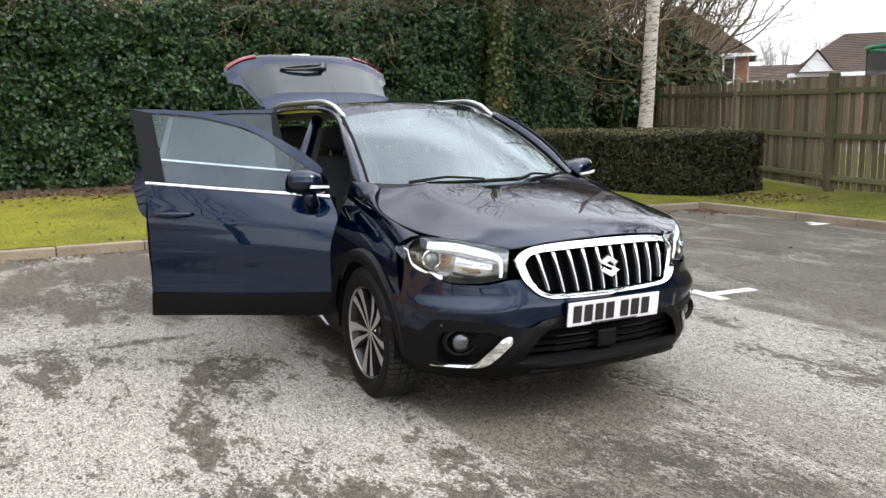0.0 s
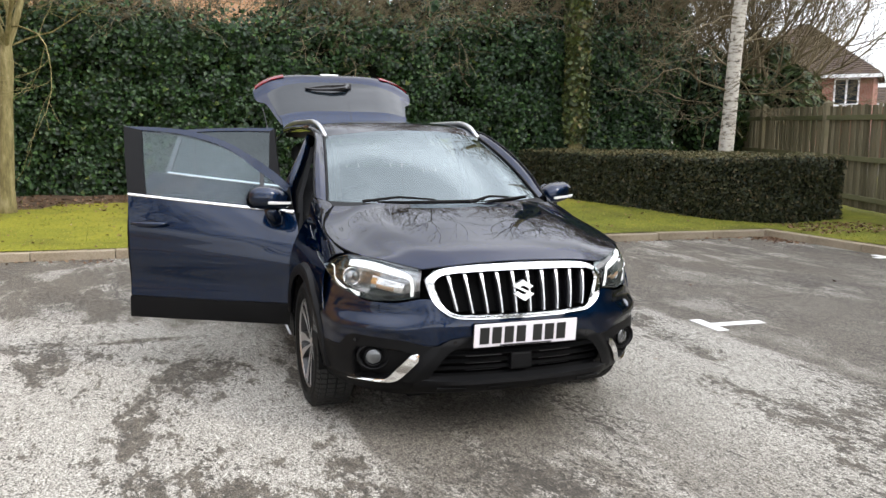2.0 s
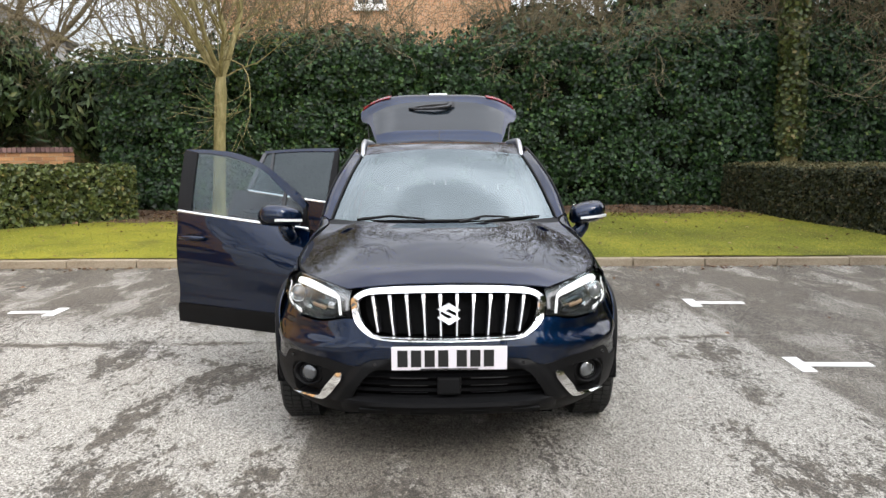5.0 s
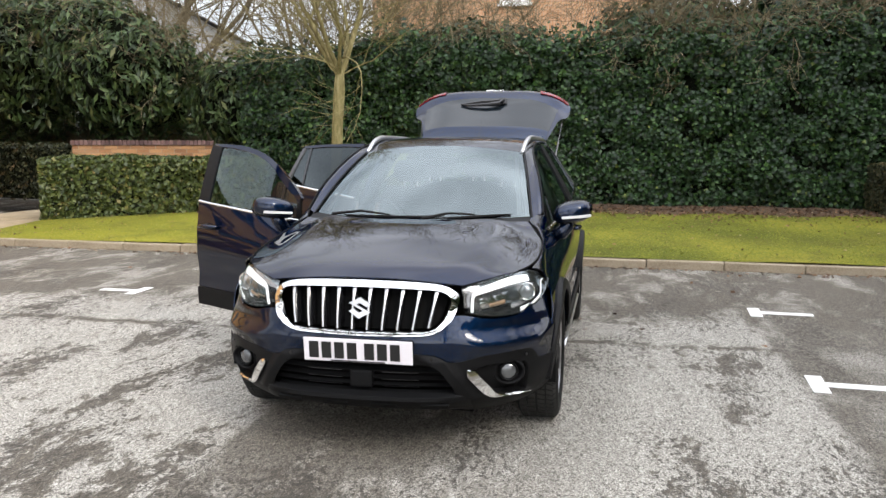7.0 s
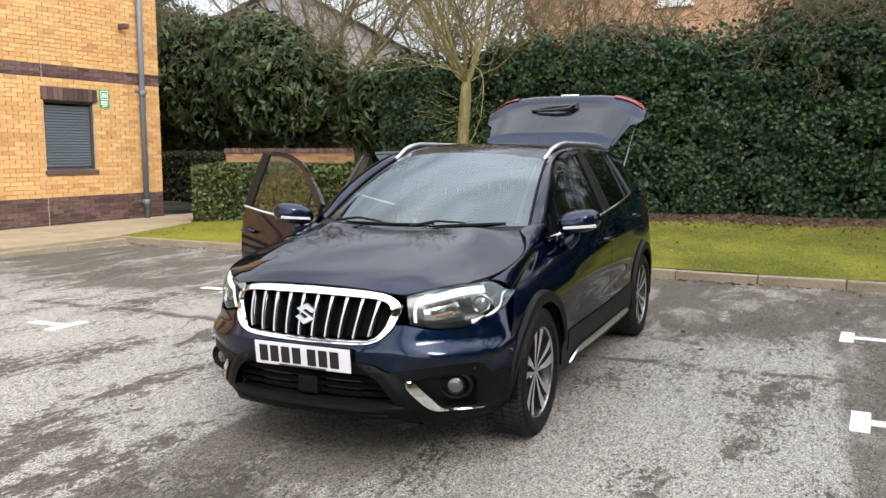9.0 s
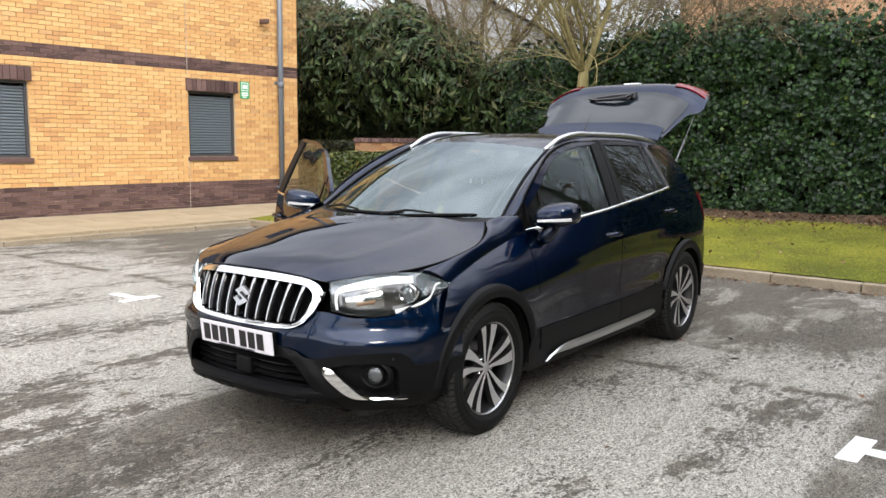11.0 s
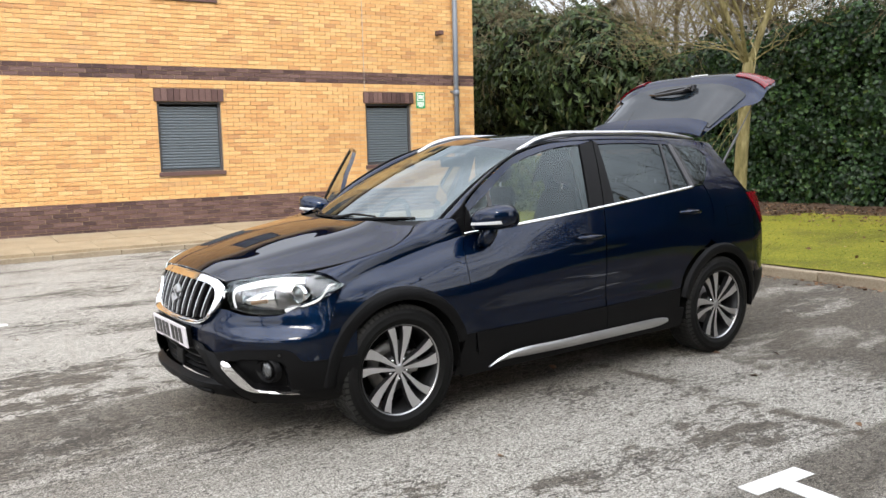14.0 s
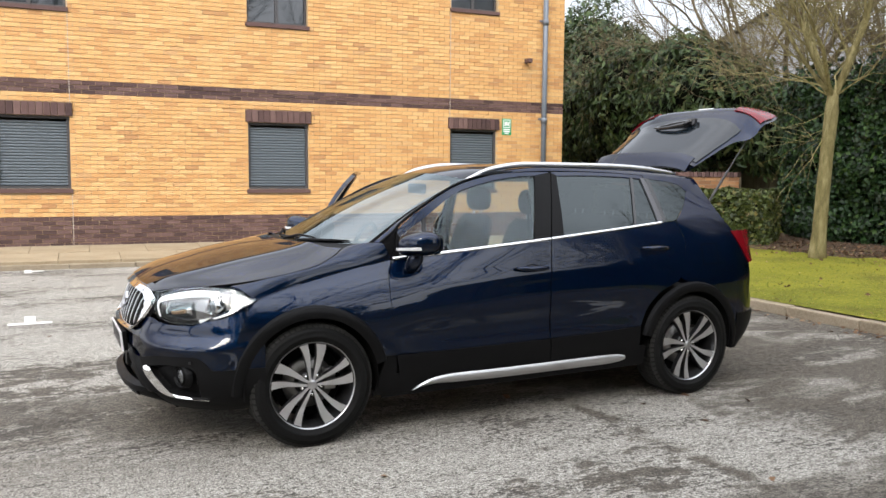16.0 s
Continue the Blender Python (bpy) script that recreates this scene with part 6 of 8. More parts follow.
# ---- headlamps ----
def headlamp(side):
    top = spline([(2.040, 0.474, 0.822), (1.985, 0.548, 0.840), (1.90, 0.632, 0.856), (1.79, 0.703, 0.862), (1.69, 0.752, 0.852), (1.585, 0.812, 0.808)])
    bot = spline([(2.036, 0.482, 0.694), (1.985, 0.580, 0.676), (1.92, 0.655, 0.671), (1.84, 0.728, 0.682), (1.75, 0.785, 0.715), (1.65, 0.815, 0.765), (1.585, 0.822, 0.800)])
    face_n = Vector((0.80, 0.52, 0.25)).normalized()

    def pt(u, v, out=0.0):
        p = bot(u).lerp(top(u), v) + face_n * (out + 0.022 * math.sin(v * math.pi) * math.sin(min(1, u * 1.2 + 0.1) * math.pi) ** 0.5)
        return Vector((p.x, side * p.y, p.z))

    fw = Vector((1, side * 0.6, 0.2))
    h = grid_mesh("headlamp", lambda u, v: pt(u, v, -0.045), 30, 10, LAMPBACK, car, "swept headlamp with white light strips and a round projector", 0.004, fw)
    grid_mesh("lamp_cover", lambda u, v: pt(u, v, 0.004), 36, 12, LAMPGLASS, h, "clear lamp cover", 0.0, fw)
    def behind(u, v):
        k = 0.5 + 0.5 * u
        p = bot(k).lerp(top(k), -0.14 + 1.28 * v) - face_n * 0.050 + Vector((-0.045 * u ** 3, 0.008 * u ** 3, 0.0))
        return Vector((p.x, side * p.y, p.z))

    grid_mesh("lamp_surround", behind, 20, 6, PAINT, car, "painted edge round the headlamp", 0.004, fw)
    # rim along the cover
    for vv in (0.0, 1.0):
        s = Soup()
        s.tube([pt(k / 30, vv, -0.004) for k in range(31)], [0.0035] * 31, 5)
        s.put("seal", GLOSSBLACK, h)

    def tape(name, pts, width, mat, out=-0.022, label=""):
        line = spline(pts)

        def f(u, v):
            p = line(u)
            q = line(min(1, u + 0.03)) - line(max(0, u - 0.03))
            n = Vector((-q.y * 0.5, q.x, 0)).normalized()
            k = p + Vector((n.x * 0.12, n.y, 0)) * (v - 0.5) * width
            return pt(min(1, max(0, k.x)), min(1, max(0, k.y)), out + 0.008 * math.sin(v * math.pi))

        return grid_mesh(name, f, 30, 3, mat, h, label, 0.004, fw)

    tape("light_strip", [(0.045, 0.06), (0.05, 0.50), (0.09, 0.70), (0.25, 0.79), (0.45, 0.83), (0.66, 0.79)], 0.19, LED, -0.010, label="white day running strip")
    tape("light_strip", [(0.90, 0.60), (0.85, 0.50), (0.80, 0.2), (0.74, 0.08), (0.48, 0.07)], 0.10, LED, -0.010, label="white day running strip")
    tape("reflector", [(0.12, 0.28), (0.25, 0.34), (0.40, 0.40)], 0.42, CHROME, -0.032, "bright reflector")
    tape("indicator", [(0.20, 0.30), (0.27, 0.33), (0.34, 0.36)], 0.10, AMBER, -0.024, "amber indicator")
    c = pt(0.60, 0.44, -0.03)
    aim = Vector((1, side * 0.35, 0.05)).normalized()
    m = Matrix.Translation(c) @ aim.to_track_quat("Z", "Y").to_matrix().to_4x4()
    ring, lens = Soup(), Soup()
    for k in range(33):
        a = 2 * math.pi * k / 32
        for r, z in ((0.044, -0.03), (0.044, 0.014), (0.040, 0.018), (0.034, 0.004)):
            ring.v.append(tuple(m @ Vector((r * math.cos(a), r * math.sin(a), z))))
    ring.f = [(k * 4 + j, (k + 1) * 4 + j, (k + 1) * 4 + j + 1, k * 4 + j + 1) for k in range(32) for j in range(3)]
    ring.put("projector_ring", CHROME, h, "chrome projector ring", True)
    for i in range(6):
        r, z = 0.035 * math.sin(i / 5 * 1.4) / math.sin(1.4), 0.022 * math.cos(i / 5 * 1.4)
        for k in range(24):
            a = 2 * math.pi * k / 24
            lens.v.append(tuple(m @ Vector((r * math.cos(a), r * math.sin(a), z))))
    lens.f = [(i * 24 + k, i * 24 + (k + 1) % 24, (i + 1) * 24 + (k + 1) % 24, (i + 1) * 24 + k) for i in range(5) for k in range(24)]
    lens.put("projector_lens", LENSBULB, h, "", True)


headlamp(1)
headlamp(-1)

# ---- bonnet ----
HOOD_SIDE = spline([(2.045, 0.462, 0.827), (1.99, 0.535, 0.842), (1.90, 0.625, 0.860), (1.78, 0.700, 0.868), (1.64, 0.745, 0.884), (1.45, 0.765, 0.913), (1.25, 0.752, 0.955), (1.13, 0.702, 1.003), (1.07, 0.664, 1.040)])
HOOD_MID = lut([(0.0, 0.857), (0.12, 0.905), (0.3, 0.950), (0.6, 1.010), (0.85, 1.045), (1.0, 1.058)])


def hood_pt(u, v):
    """u across from the right edge to the left, v from nose to screen."""
    s = abs(2 * u - 1)
    e = HOOD_SIDE(v)
    xm = 2.082 - 0.802 * v
    zm = HOOD_MID(v)
    y = e.y * s
    x = xm + (e.x - xm) * s ** 2.2
    z = zm + (e.z - zm) * s ** 2.3
    # raised middle with a soft crease at each side
    crease = 0.009 * math.exp(-((s - 0.66) / 0.13) ** 2) - 0.005 * math.exp(-((s - 0.86) / 0.09) ** 2)
    z += crease * math.sin(min(1, v * 1.3) * math.pi / 2)
    return Vector((x, math.copysign(y, u - 0.5), z))


grid_mesh("bonnet", hood_pt, 64, 36, PAINT, car, "dark blue bonnet with soft creases", 0.006, Vector((0, 0, 1)))

for sd in (0.0, 1.0):
    s = Soup()
    s.tube([hood_pt(sd, 0.30 + 0.70 * k / 40) + Vector((0, 0.002 if sd else -0.002, 0.0)) for k in range(41)], [0.0045] * 41, 6)
    s.put("shut_line", DARK, car)

# ---- windscreen, scuttle and roof ----
WS_BASE = lambda s: Vector((1.235 - 0.315 * s ** 2.1, 0.668 * s, 1.040 + 0.006 * s))
WS_TOP = lambda s: Vector((0.335 - 0.125 * s ** 2, 0.540 * s, 1.462 - 0.044 * s ** 2))


def screen_pt(u, v, grow=1.0, out=0.0):
    s = (2 * u - 1) * grow
    a, b = WS_BASE(abs(s)), WS_TOP(abs(s))
    p = a.lerp(b, v)
    bow = 0.028 * math.sin(v * math.pi)
    p += Vector((0.42, 0, 0.9)) * (bow + out)
    return Vector((p.x, math.copysign(p.y, s), p.z))


screen = grid_mesh("windscreen", screen_pt, 32, 18, SCREEN, car, "laminated windscreen reflecting the sky", 0.0, Vector((1, 0, 1)))
for a, b, c, d, nm in ((0.0, 0.035, 0.0, 1.0, "edge_band"), (0.965, 1.0, 0.0, 1.0, "edge_band"), (0.035, 0.965, 0.0, 0.06, "edge_band"), (0.035, 0.965, 0.955, 1.0, "edge_band")):
    grid_mesh(nm, lambda u, v, a=a, b=b, c=c, d=d: screen_pt(a + (b - a) * u, c + (d - c) * v, 1.0, -0.003), 24, 12, GLOSSBLACK, screen, "", 0.0, Vector((1, 0, 1)))
grid_mesh("sensor_housing", lambda u, v: screen_pt(0.41 + 0.18 * u, 0.80 + 0.16 * v, 1.0, -0.012), 6, 4, GLOSSBLACK, screen, "black sensor housing behind the glass", 0.01, Vector((1, 0, 1)))
grid_mesh("scuttle", lambda u, v: screen_pt(u, 0.02, 1.02).lerp(hood_pt(u, 1.0) - Vector((0, 0, 0.02)), v), 30, 3, PLASTIC, car, "black scuttle panel under the wipers", 0.0, Vector((0, 0, 1)))


def wiper(y0, y1, pivot):
    s = Soup()
    n = 16
    pts = [screen_pt(0.5 + (y0 + (y1 - y0) * k / n) / 1.336, 0.022 + 0.022 * k / n, 1.0, 0.007) for k in range(n + 1)]
    s.tube(pts, [0.004 + 0.004 * math.sin(k / n * math.pi) for k in range(n + 1)], 6)
    w = s.put("wiper", PLASTIC, car, "black windscreen wiper")
    a = Soup()
    base = screen_pt(0.5 + pivot / 1.336, 0.0, 1.0, 0.02)
    mid = pts[n // 2] + Vector((0.01, 0, 0.012))
    a.tube([base, base.lerp(mid, 0.5) + Vector((0, 0, 0.02)), mid], [0.009, 0.007, 0.005], 6)
    a.put("wiper_arm", PLASTIC, w)


wiper(-0.42, 0.20, -0.50)
wiper(0.18, 0.56, 0.08)
ROOF_Z = lut([(-1.56, 1.470), (-1.3, 1.503), (-0.8, 1.528), (-0.2, 1.528), (0.1, 1.508), (0.34, 1.462)])
ROOF_E = lut([(-1.56, 1.438), (-1.3, 1.466), (-0.8, 1.494), (-0.2, 1.497), (0.05, 1.470), (0.21, 1.415)])


def roof_pt(u, v):
    s = 2 * u - 1
    a = WS_TOP(abs(s))
    xr = -1.56 + 0.05 * s * s
    x = a.x + (xr - a.x) * v
    y = (0.540 + 0.012 * math.sin(v * math.pi) - 0.03 * max(0, v - 0.55)) * abs(s)
    z = ROOF_Z(x) + (ROOF_E(x - 0.0) - ROOF_Z(x)) * abs(s) ** 2.4
    if v == 0:
        z = a.z
    return Vector((x, math.copysign(y, s), z))


grid_mesh("roof", roof_pt, 28, 40, PAINT, car, "dark blue roof panel", 0.005, Vector((0, 0, 1)))
s = Soup()
s.tube([(-1.25, 0.0, 1.50), (-1.33, 0.0, 1.60), (-1.42, 0, 1.70)], [0.006, 0.003, 0.002], 5)
s.put("aerial", GLOSSBLACK, car, "thin roof aerial")
# ---- body sides ----
CANT = spline([(0.90, 1.070), (0.80, 1.140), (0.653, 1.244), (0.393, 1.385), (0.143, 1.454), (-0.234, 1.479), (-0.647, 1.478), (-0.971, 1.462), (-1.25, 1.448), (-1.5, 1.430)])


def pillar(side):
    """A pillar and cant rail between screen, roof and the door openings."""
    def f(u, v):
        p = CANT(u)
        o = lift(side)(p)
        if u < 0.42:
            k = max(0.0, min(1.0, (0.915 - o.x) / 0.705)) * min(1.0, u / 0.40) ** 0.1 if u > 0 else 0.0
            i = screen_pt(0.5 + 0.5 * side, k + (1 - k) * max(0.0, (u - 0.30) / 0.12), 1.0, 0.003)
        else:
            i = roof_pt(0.5 + 0.5 * side, (u - 0.42) / 0.58)
        if u < 0.42:
            # a narrow front face beside the glass, then a turned side face down to the door
            c = i.lerp(o, 0.42) + Vector((0.0, side * 0.012, 0.012)) * min(1.0, (0.42 - u) * 12)
            return o.lerp(c, v / 0.6) if v < 0.6 else c.lerp(i, (v - 0.6) / 0.4)
        return o.lerp(i, v) + Vector((0, side * 0.4, 0.9)) * 0.012 * math.sin(v * math.pi)

    ob = grid_mesh("pillar", f, 60, 10, PAINT, car, "painted roof pillar", 0.006, Vector((0.2, side, 0.8)))
    grid_mesh("pillar_lining", lambda u, v: f(0.08 + 0.90 * u, v) - Vector((0.0, side * 0.012, 0.014)), 40, 4, CLOTH, ob, "dark inner lining", 0.0, Vector((0, -side, -0.5)))
    for v, r in ((0.0, 0.006), (1.0, 0.007)):
        g = Soup()
        g.tube([f(0.41 * k / 30, v) + Vector((0.004, 0, 0.002)) for k in range(31)], [r] * 31, 6)
        g.put("seal", PLASTIC, ob, "black rubber seal")
    # roof rail standing on the roof edge
    rail = Soup()
    pts = []
    for k in range(37):
        t = k / 36
        x = 0.225 - 1.625 * t
        base = 0.012 * min(1, min(t, 1 - t) * 6) ** 0.7
        pts.append((x, side * (0.532 + 0.026 * math.sin(min(1, t * 1.5) * math.pi / 2) - 0.03 * max(0, t - 0.6)), ROOF_E(x) + 0.010 + base))
    rail.tube(pts, [0.013 + 0.005 * min(1, min(k, 36 - k) / 5) for k in range(37)], 12)
    r = rail.put("roof_rail", SATIN, car, "satin silver roof rail", True)
    r.matrix_basis = Matrix.Identity(4)
    for x0, x1 in ((0.225, 0.15), (-1.30, -1.40)):
        foot = Soup()
        foot.tube([(x0, side * 0.530, ROOF_E(x0) - 0.004), (x1, side * 0.538, ROOF_E(x1) + 0.006)], [0.014, 0.014], 8)
        foot.put("rail_foot", SATIN, r)


pillar(1)
pillar(-1)


def quad(bl, br, tr, tl, **k):
    """Four straight edges through corner points, for side_panel."""
    return spline([bl, br]), spline([tl, tr]), spline([bl, tl]), spline([br, tr])


def wing(side):
    """Front wing: upright flank up to a shoulder, then rolled over to the bonnet edge."""
    b = arch(1.30, 20, 163, 0.405)
    pts = [b(k / 24) for k in range(25)]
    foot = spline([(1.705, 0.43)] + [(p.x, p.y) for p in pts if 0.44 < p.y] + [(0.829, 0.452)], False)
    edge = spline([(1.705, 0.748, 0.868), (1.60, 0.764, 0.886), (1.50, 0.772, 0.906), (1.40, 0.772, 0.924), (1.25, 0.759, 0.956), (1.13, 0.722, 1.006), (1.06, 0.670, 1.043), (0.97, 0.694, 1.066), (0.868, 0.728, 1.068)])
    front = spline([(1.705, 0.43), (1.70, 0.56), (1.66, 0.70), (1.592, 0.796)])
    back = spline([(0.829, 0.452), (0.835, 0.52), (0.862, 0.78), (0.844, 0.972)])
    shoulder = lambda u: Vector((1.592 + (0.844 - 1.592) * u, 0.796 + (0.972 - 0.796) * (u ** 0.85), 0))
    low = coons(foot, shoulder, front, back)
    up = lift(side)

    def f(u, v):
        if v <= 0.6:
            return up(low(u, v / 0.6))
        k = (v - 0.6) / 0.4
        a = up(shoulder(u))
        e = edge(u)
        e = Vector((e.x, side * e.y, e.z))
        c, d = math.sin(k * math.pi / 2), 1 - math.cos(k * math.pi / 2)
        return Vector((a.x + (e.x - a.x) * k, a.y + (e.y - a.y) * d, a.z + (e.z - a.z) * c))

    side_panel("wing_cladding", *quad((0.955, 0.235), (0.815, 0.225), (0.832, 0.458), (0.895, 0.458)), side, PLASTIC, car, "black cladding behind the wheel arch", 0.008, 6, 8, 0.006)
    # Black strip put in for the door gap's shade; doubles as the jamb.
    side_panel("hinge_jamb", *quad((0.93, 0.30), (0.78, 0.30), (0.80, 1.0), (0.95, 1.0)), side, DARK, car, "", 0.004, 4, 10, -0.022)
    side_panel("pillar_foot", *quad((1.0, 0.96), (0.775, 0.96), (0.770, 1.15), (0.89, 1.085)), side, PLASTIC, car, "", 0.004, 8, 6, -0.010)
    grid_mesh("front_wing", f, 60, 30, PAINT, car, "painted front wing", 0.005, Vector((0, side, 0.2)))


wing(1)
wing(-1)


def arch_trim(cx, side, a0, a1, name):
    def f(u, v):
        a = radians(a0 + (a1 - a0) * u)
        r = 0.362 + 0.066 * v
        x, z = cx + r * math.cos(a), 0.335 + r * math.sin(a)
        y = side_y(min(max(x, -1.75), 1.70), max(z, 0.24))
        return Vector((x, side * (y + 0.018 + 0.008 * math.sin(v * math.pi) - (0.022 if v == 1 else 0)), z))

    ob = grid_mesh(name, f, 48, 6, PLASTIC, car, "black plastic wheel arch trim", 0.008, Vector((0, side, 0)))
    # liner
    def g(u, v):
        a = radians(-8 + 196 * u)
        r = 0.368
        return Vector((cx + r * math.cos(a), side * (0.872 - 0.36 * v), 0.335 + r * math.sin(a)))

    grid_mesh("wheel_liner", g, 32, 3, DARK, ob, "", 0.0, Vector((0, 0, -1)))
    h = Soup()
    n = 24
    h.v = [(cx + 0.37 * math.cos(radians(-8 + 196 * k / n)), side * 0.50, 0.335 + 0.37 * math.sin(radians(-8 + 196 * k / n))) for k in range(n + 1)]
    h.f = [tuple(range(n + 1))]
    h.put("liner_back", DARK, ob)


for sd in (1, -1):
    arch_trim(1.30, sd, -3, 166, "arch_trim")
    arch_trim(-1.30, sd, 14, 186, "arch_trim")



def door_shell(b, t, l, r, side, parent, depth=0.07, label="dark door lining"):
    """Inner lining of a door, set in from its skin."""
    q = coons(b, t, l, r)

    def f(u, v):
        p = q(u, v)
        e = min(u, 1 - u, v, 1 - v)
        k = min(1.0, e * 14)
        return Vector((p.x, side * (side_y(p.x, p.y) - 0.006 - depth * k ** 0.5 - 0.03 * max(0, 0.75 - v) * k), p.y))

    return grid_mesh("door_lining", f, 28, 16, PLASTIC, parent, label, 0.0, Vector((0, -side, 0)))


def handle(cx, cz, side, parent):
    cup = Soup()
    n = 20
    for sc, dep in ((1.0, 0.001), (0.55, -0.016)):
        cup.v += [(cx + 0.062 * sc * math.cos(a), side * (side_y(cx, cz) + dep + 0.0015), cz - 0.004 + 0.036 * sc * math.sin(a)) for a in (2 * math.pi * k / n for k in range(n))]
    cup.f = [(k, (k + 1) % n, n + (k + 1) % n, n + k) for k in range(n)] + [tuple(range(n, 2 * n))]
    h = cup.put("handle", PAINT, parent, "body coloured pull handle", True)
    g = Soup()
    pts = [(cx + 0.115 - 0.22 * k / 10, side * (side_y(cx, cz) + 0.010 + 0.024 * math.sin(k / 10 * math.pi) ** 0.6), cz + 0.010 - 0.004 * k / 10) for k in range(11)]
    g.tube(pts, [0.010 + 0.007 * math.sin(k / 10 * math.pi) for k in range(11)], 8)
    ob = g.put("handle", PAINT, parent, "body coloured pull handle", True)


def on_belt(x, dz=0.0):
    return (x, belt(x) + dz)


def front_door(side, angle):
    b = spline([(0.829, 0.460), (0.3, 0.463), (-0.172, 0.472)])
    belt_line = lambda u: Vector((0.838 + (-0.190 - 0.838) * u, belt(0.838 + (-0.190 - 0.838) * u) - 0.006, 0))
    l = spline([(0.829, 0.460), (0.858, 0.78), (0.838, belt(0.838) - 0.006)])
    r = spline([(-0.172, 0.472), (-0.170, 0.8), (-0.190, belt(-0.190) - 0.006)])
    d = side_panel("front_door", b, belt_line, l, r, side, PAINT, car, "open driver's door" if side < 0 else "closed front passenger door", 0.006, 34, 20)
    side_panel("door_cladding", *quad((0.806, 0.330), (-0.184, 0.340), (-0.173, 0.468), (0.827, 0.456)), side, PLASTIC, d, "black plastic door cladding", 0.006, 24, 4, 0.010)
    door_shell(spline([(0.808, 0.36), (0.3, 0.363), (-0.175, 0.37)]), belt_line, spline([(0.808, 0.36), (0.858, 0.78), (0.838, belt(0.838) - 0.006)]), spline([(-0.175, 0.37), (-0.190, belt(-0.190) - 0.006)]), side, d)
    # window frame, black sail corner and pillar cover
    top_o = spline([(0.792, 1.128), (0.653, 1.234), (0.393, 1.376), (0.143, 1.446), (-0.08, 1.468), (-0.286, 1.472)])
    top_i = spline([(0.772, 1.096), (0.613, 1.198), (0.396, 1.339), (0.146, 1.414), (-0.04, 1.442), (-0.170, 1.450)])
    side_panel("window_frame", top_i, top_o, spline([top_i(0).to_2d(), top_o(0).to_2d()]), spline([top_i(1).to_2d(), top_o(1).to_2d()]), side, PAINT, d, "", 0.03, 40, 4, 0.002)
    side_panel("pillar_cover", *quad(on_belt(-0.077), on_belt(-0.190), (-0.286, 1.468), (-0.168, 1.449)), side, PLASTIC, d, "satin black pillar cover", 0.02, 4, 14, 0.005)
    side_panel("sail_panel", *quad(on_belt(0.838), on_belt(0.775), (0.772, 1.096), (0.792, 1.126)), side, PLASTIC, d, "black mirror corner", 0.02, 4, 8, 0.008)
    side_panel("quarter_glass", *quad(on_belt(0.775), on_belt(0.622), (0.620, 1.193), (0.772, 1.094)), side, SIDEGLASS, d, "", 0.0, 6, 6, -0.006)
    side_panel("divider", *quad(on_belt(0.624), on_belt(0.600), (0.598, 1.206), (0.622, 1.192)), side, GLOSSBLACK, d, "", 0.012, 2, 8, 0.0)
    side_panel("window", spline([on_belt(0.602), on_belt(-0.079)]), spline([(0.600, 1.206), (0.396, 1.341), (0.146, 1.416), (-0.04, 1.444), (-0.170, 1.452)]), spline([on_belt(0.602), (0.600, 1.206)]), spline([on_belt(-0.079), (-0.170, 1.452)]), side, SIDEGLASS, d, "clear door window", 0.0, 20, 12, -0.006)
    strip("belt_moulding", lambda u: Vector((0.805 - 0.993 * u, belt(0.805 - 0.993 * u) - 0.002, 0)), 0.015, side, CHROME, d, "chrome belt moulding", 0.006)
    handle(-0.045, 0.895, side, d)
    # mirror on a black foot
    def shell(u, v):
        a, e = 2 * math.pi * u, math.pi * (v - 0.5)
        cy, cz = math.copysign(abs(math.cos(a)) ** 0.75, math.cos(a)), math.copysign(abs(math.sin(a)) ** 0.75, math.sin(a))
        k = math.cos(e) ** 0.6
        f = math.sin(e)
        x = 0.70 + (0.105 * f if f > 0 else 0.075 * f) - 0.05 * (cy * k + 0.2) * 0.6
        return Vector((x, side * (0.893 + 0.116 * cy * k), 1.062 + (0.075 if cz > 0 else 0.062) * cz * k + 0.018 * cy * k))

    mir = grid_mesh("door_mirror", shell, 32, 14, PAINT, d, "body coloured door mirror", 0.0, Vector((0, side, 0)))
    cloud = [shell(a / 160, b / 80) for a in range(160) for b in range(40, 81)]
    m = Soup()
    for k in range(15):
        y = 0.832 + 0.166 * k / 14
        for dz in (-0.007, 0.007):
            z = 1.040 + 0.012 * k / 14 + dz
            near = [p.x for p in cloud if abs(abs(p.y) - y) < 0.010 and abs(p.z - z) < 0.009]
            m.v.append((max(near) + 0.003 if near else 0.66, side * (y + 0.002), z))
    m.f = [(2 * k, 2 * k + 2, 2 * k + 3, 2 * k + 1) for k in range(14)]
    lamp = m.put("indicator_strip", CLEARLENS, mir, "white indicator strip")
    sm = lamp.modifiers.new("thickness", "SOLIDIFY")
    sm.thickness, sm.offset = 0.01, 0
    f = Soup()
    f.tube([(0.725, side * 0.79, 0.93), (0.718, side * 0.832, 0.945), (0.71, side * 0.862, 0.985), (0.70, side * 0.875, 1.03)], [0.036, 0.044, 0.042, 0.036], 12)
    f.put("mirror_foot", PAINT, mir, "", True)
    gl = Soup()
    n = 24
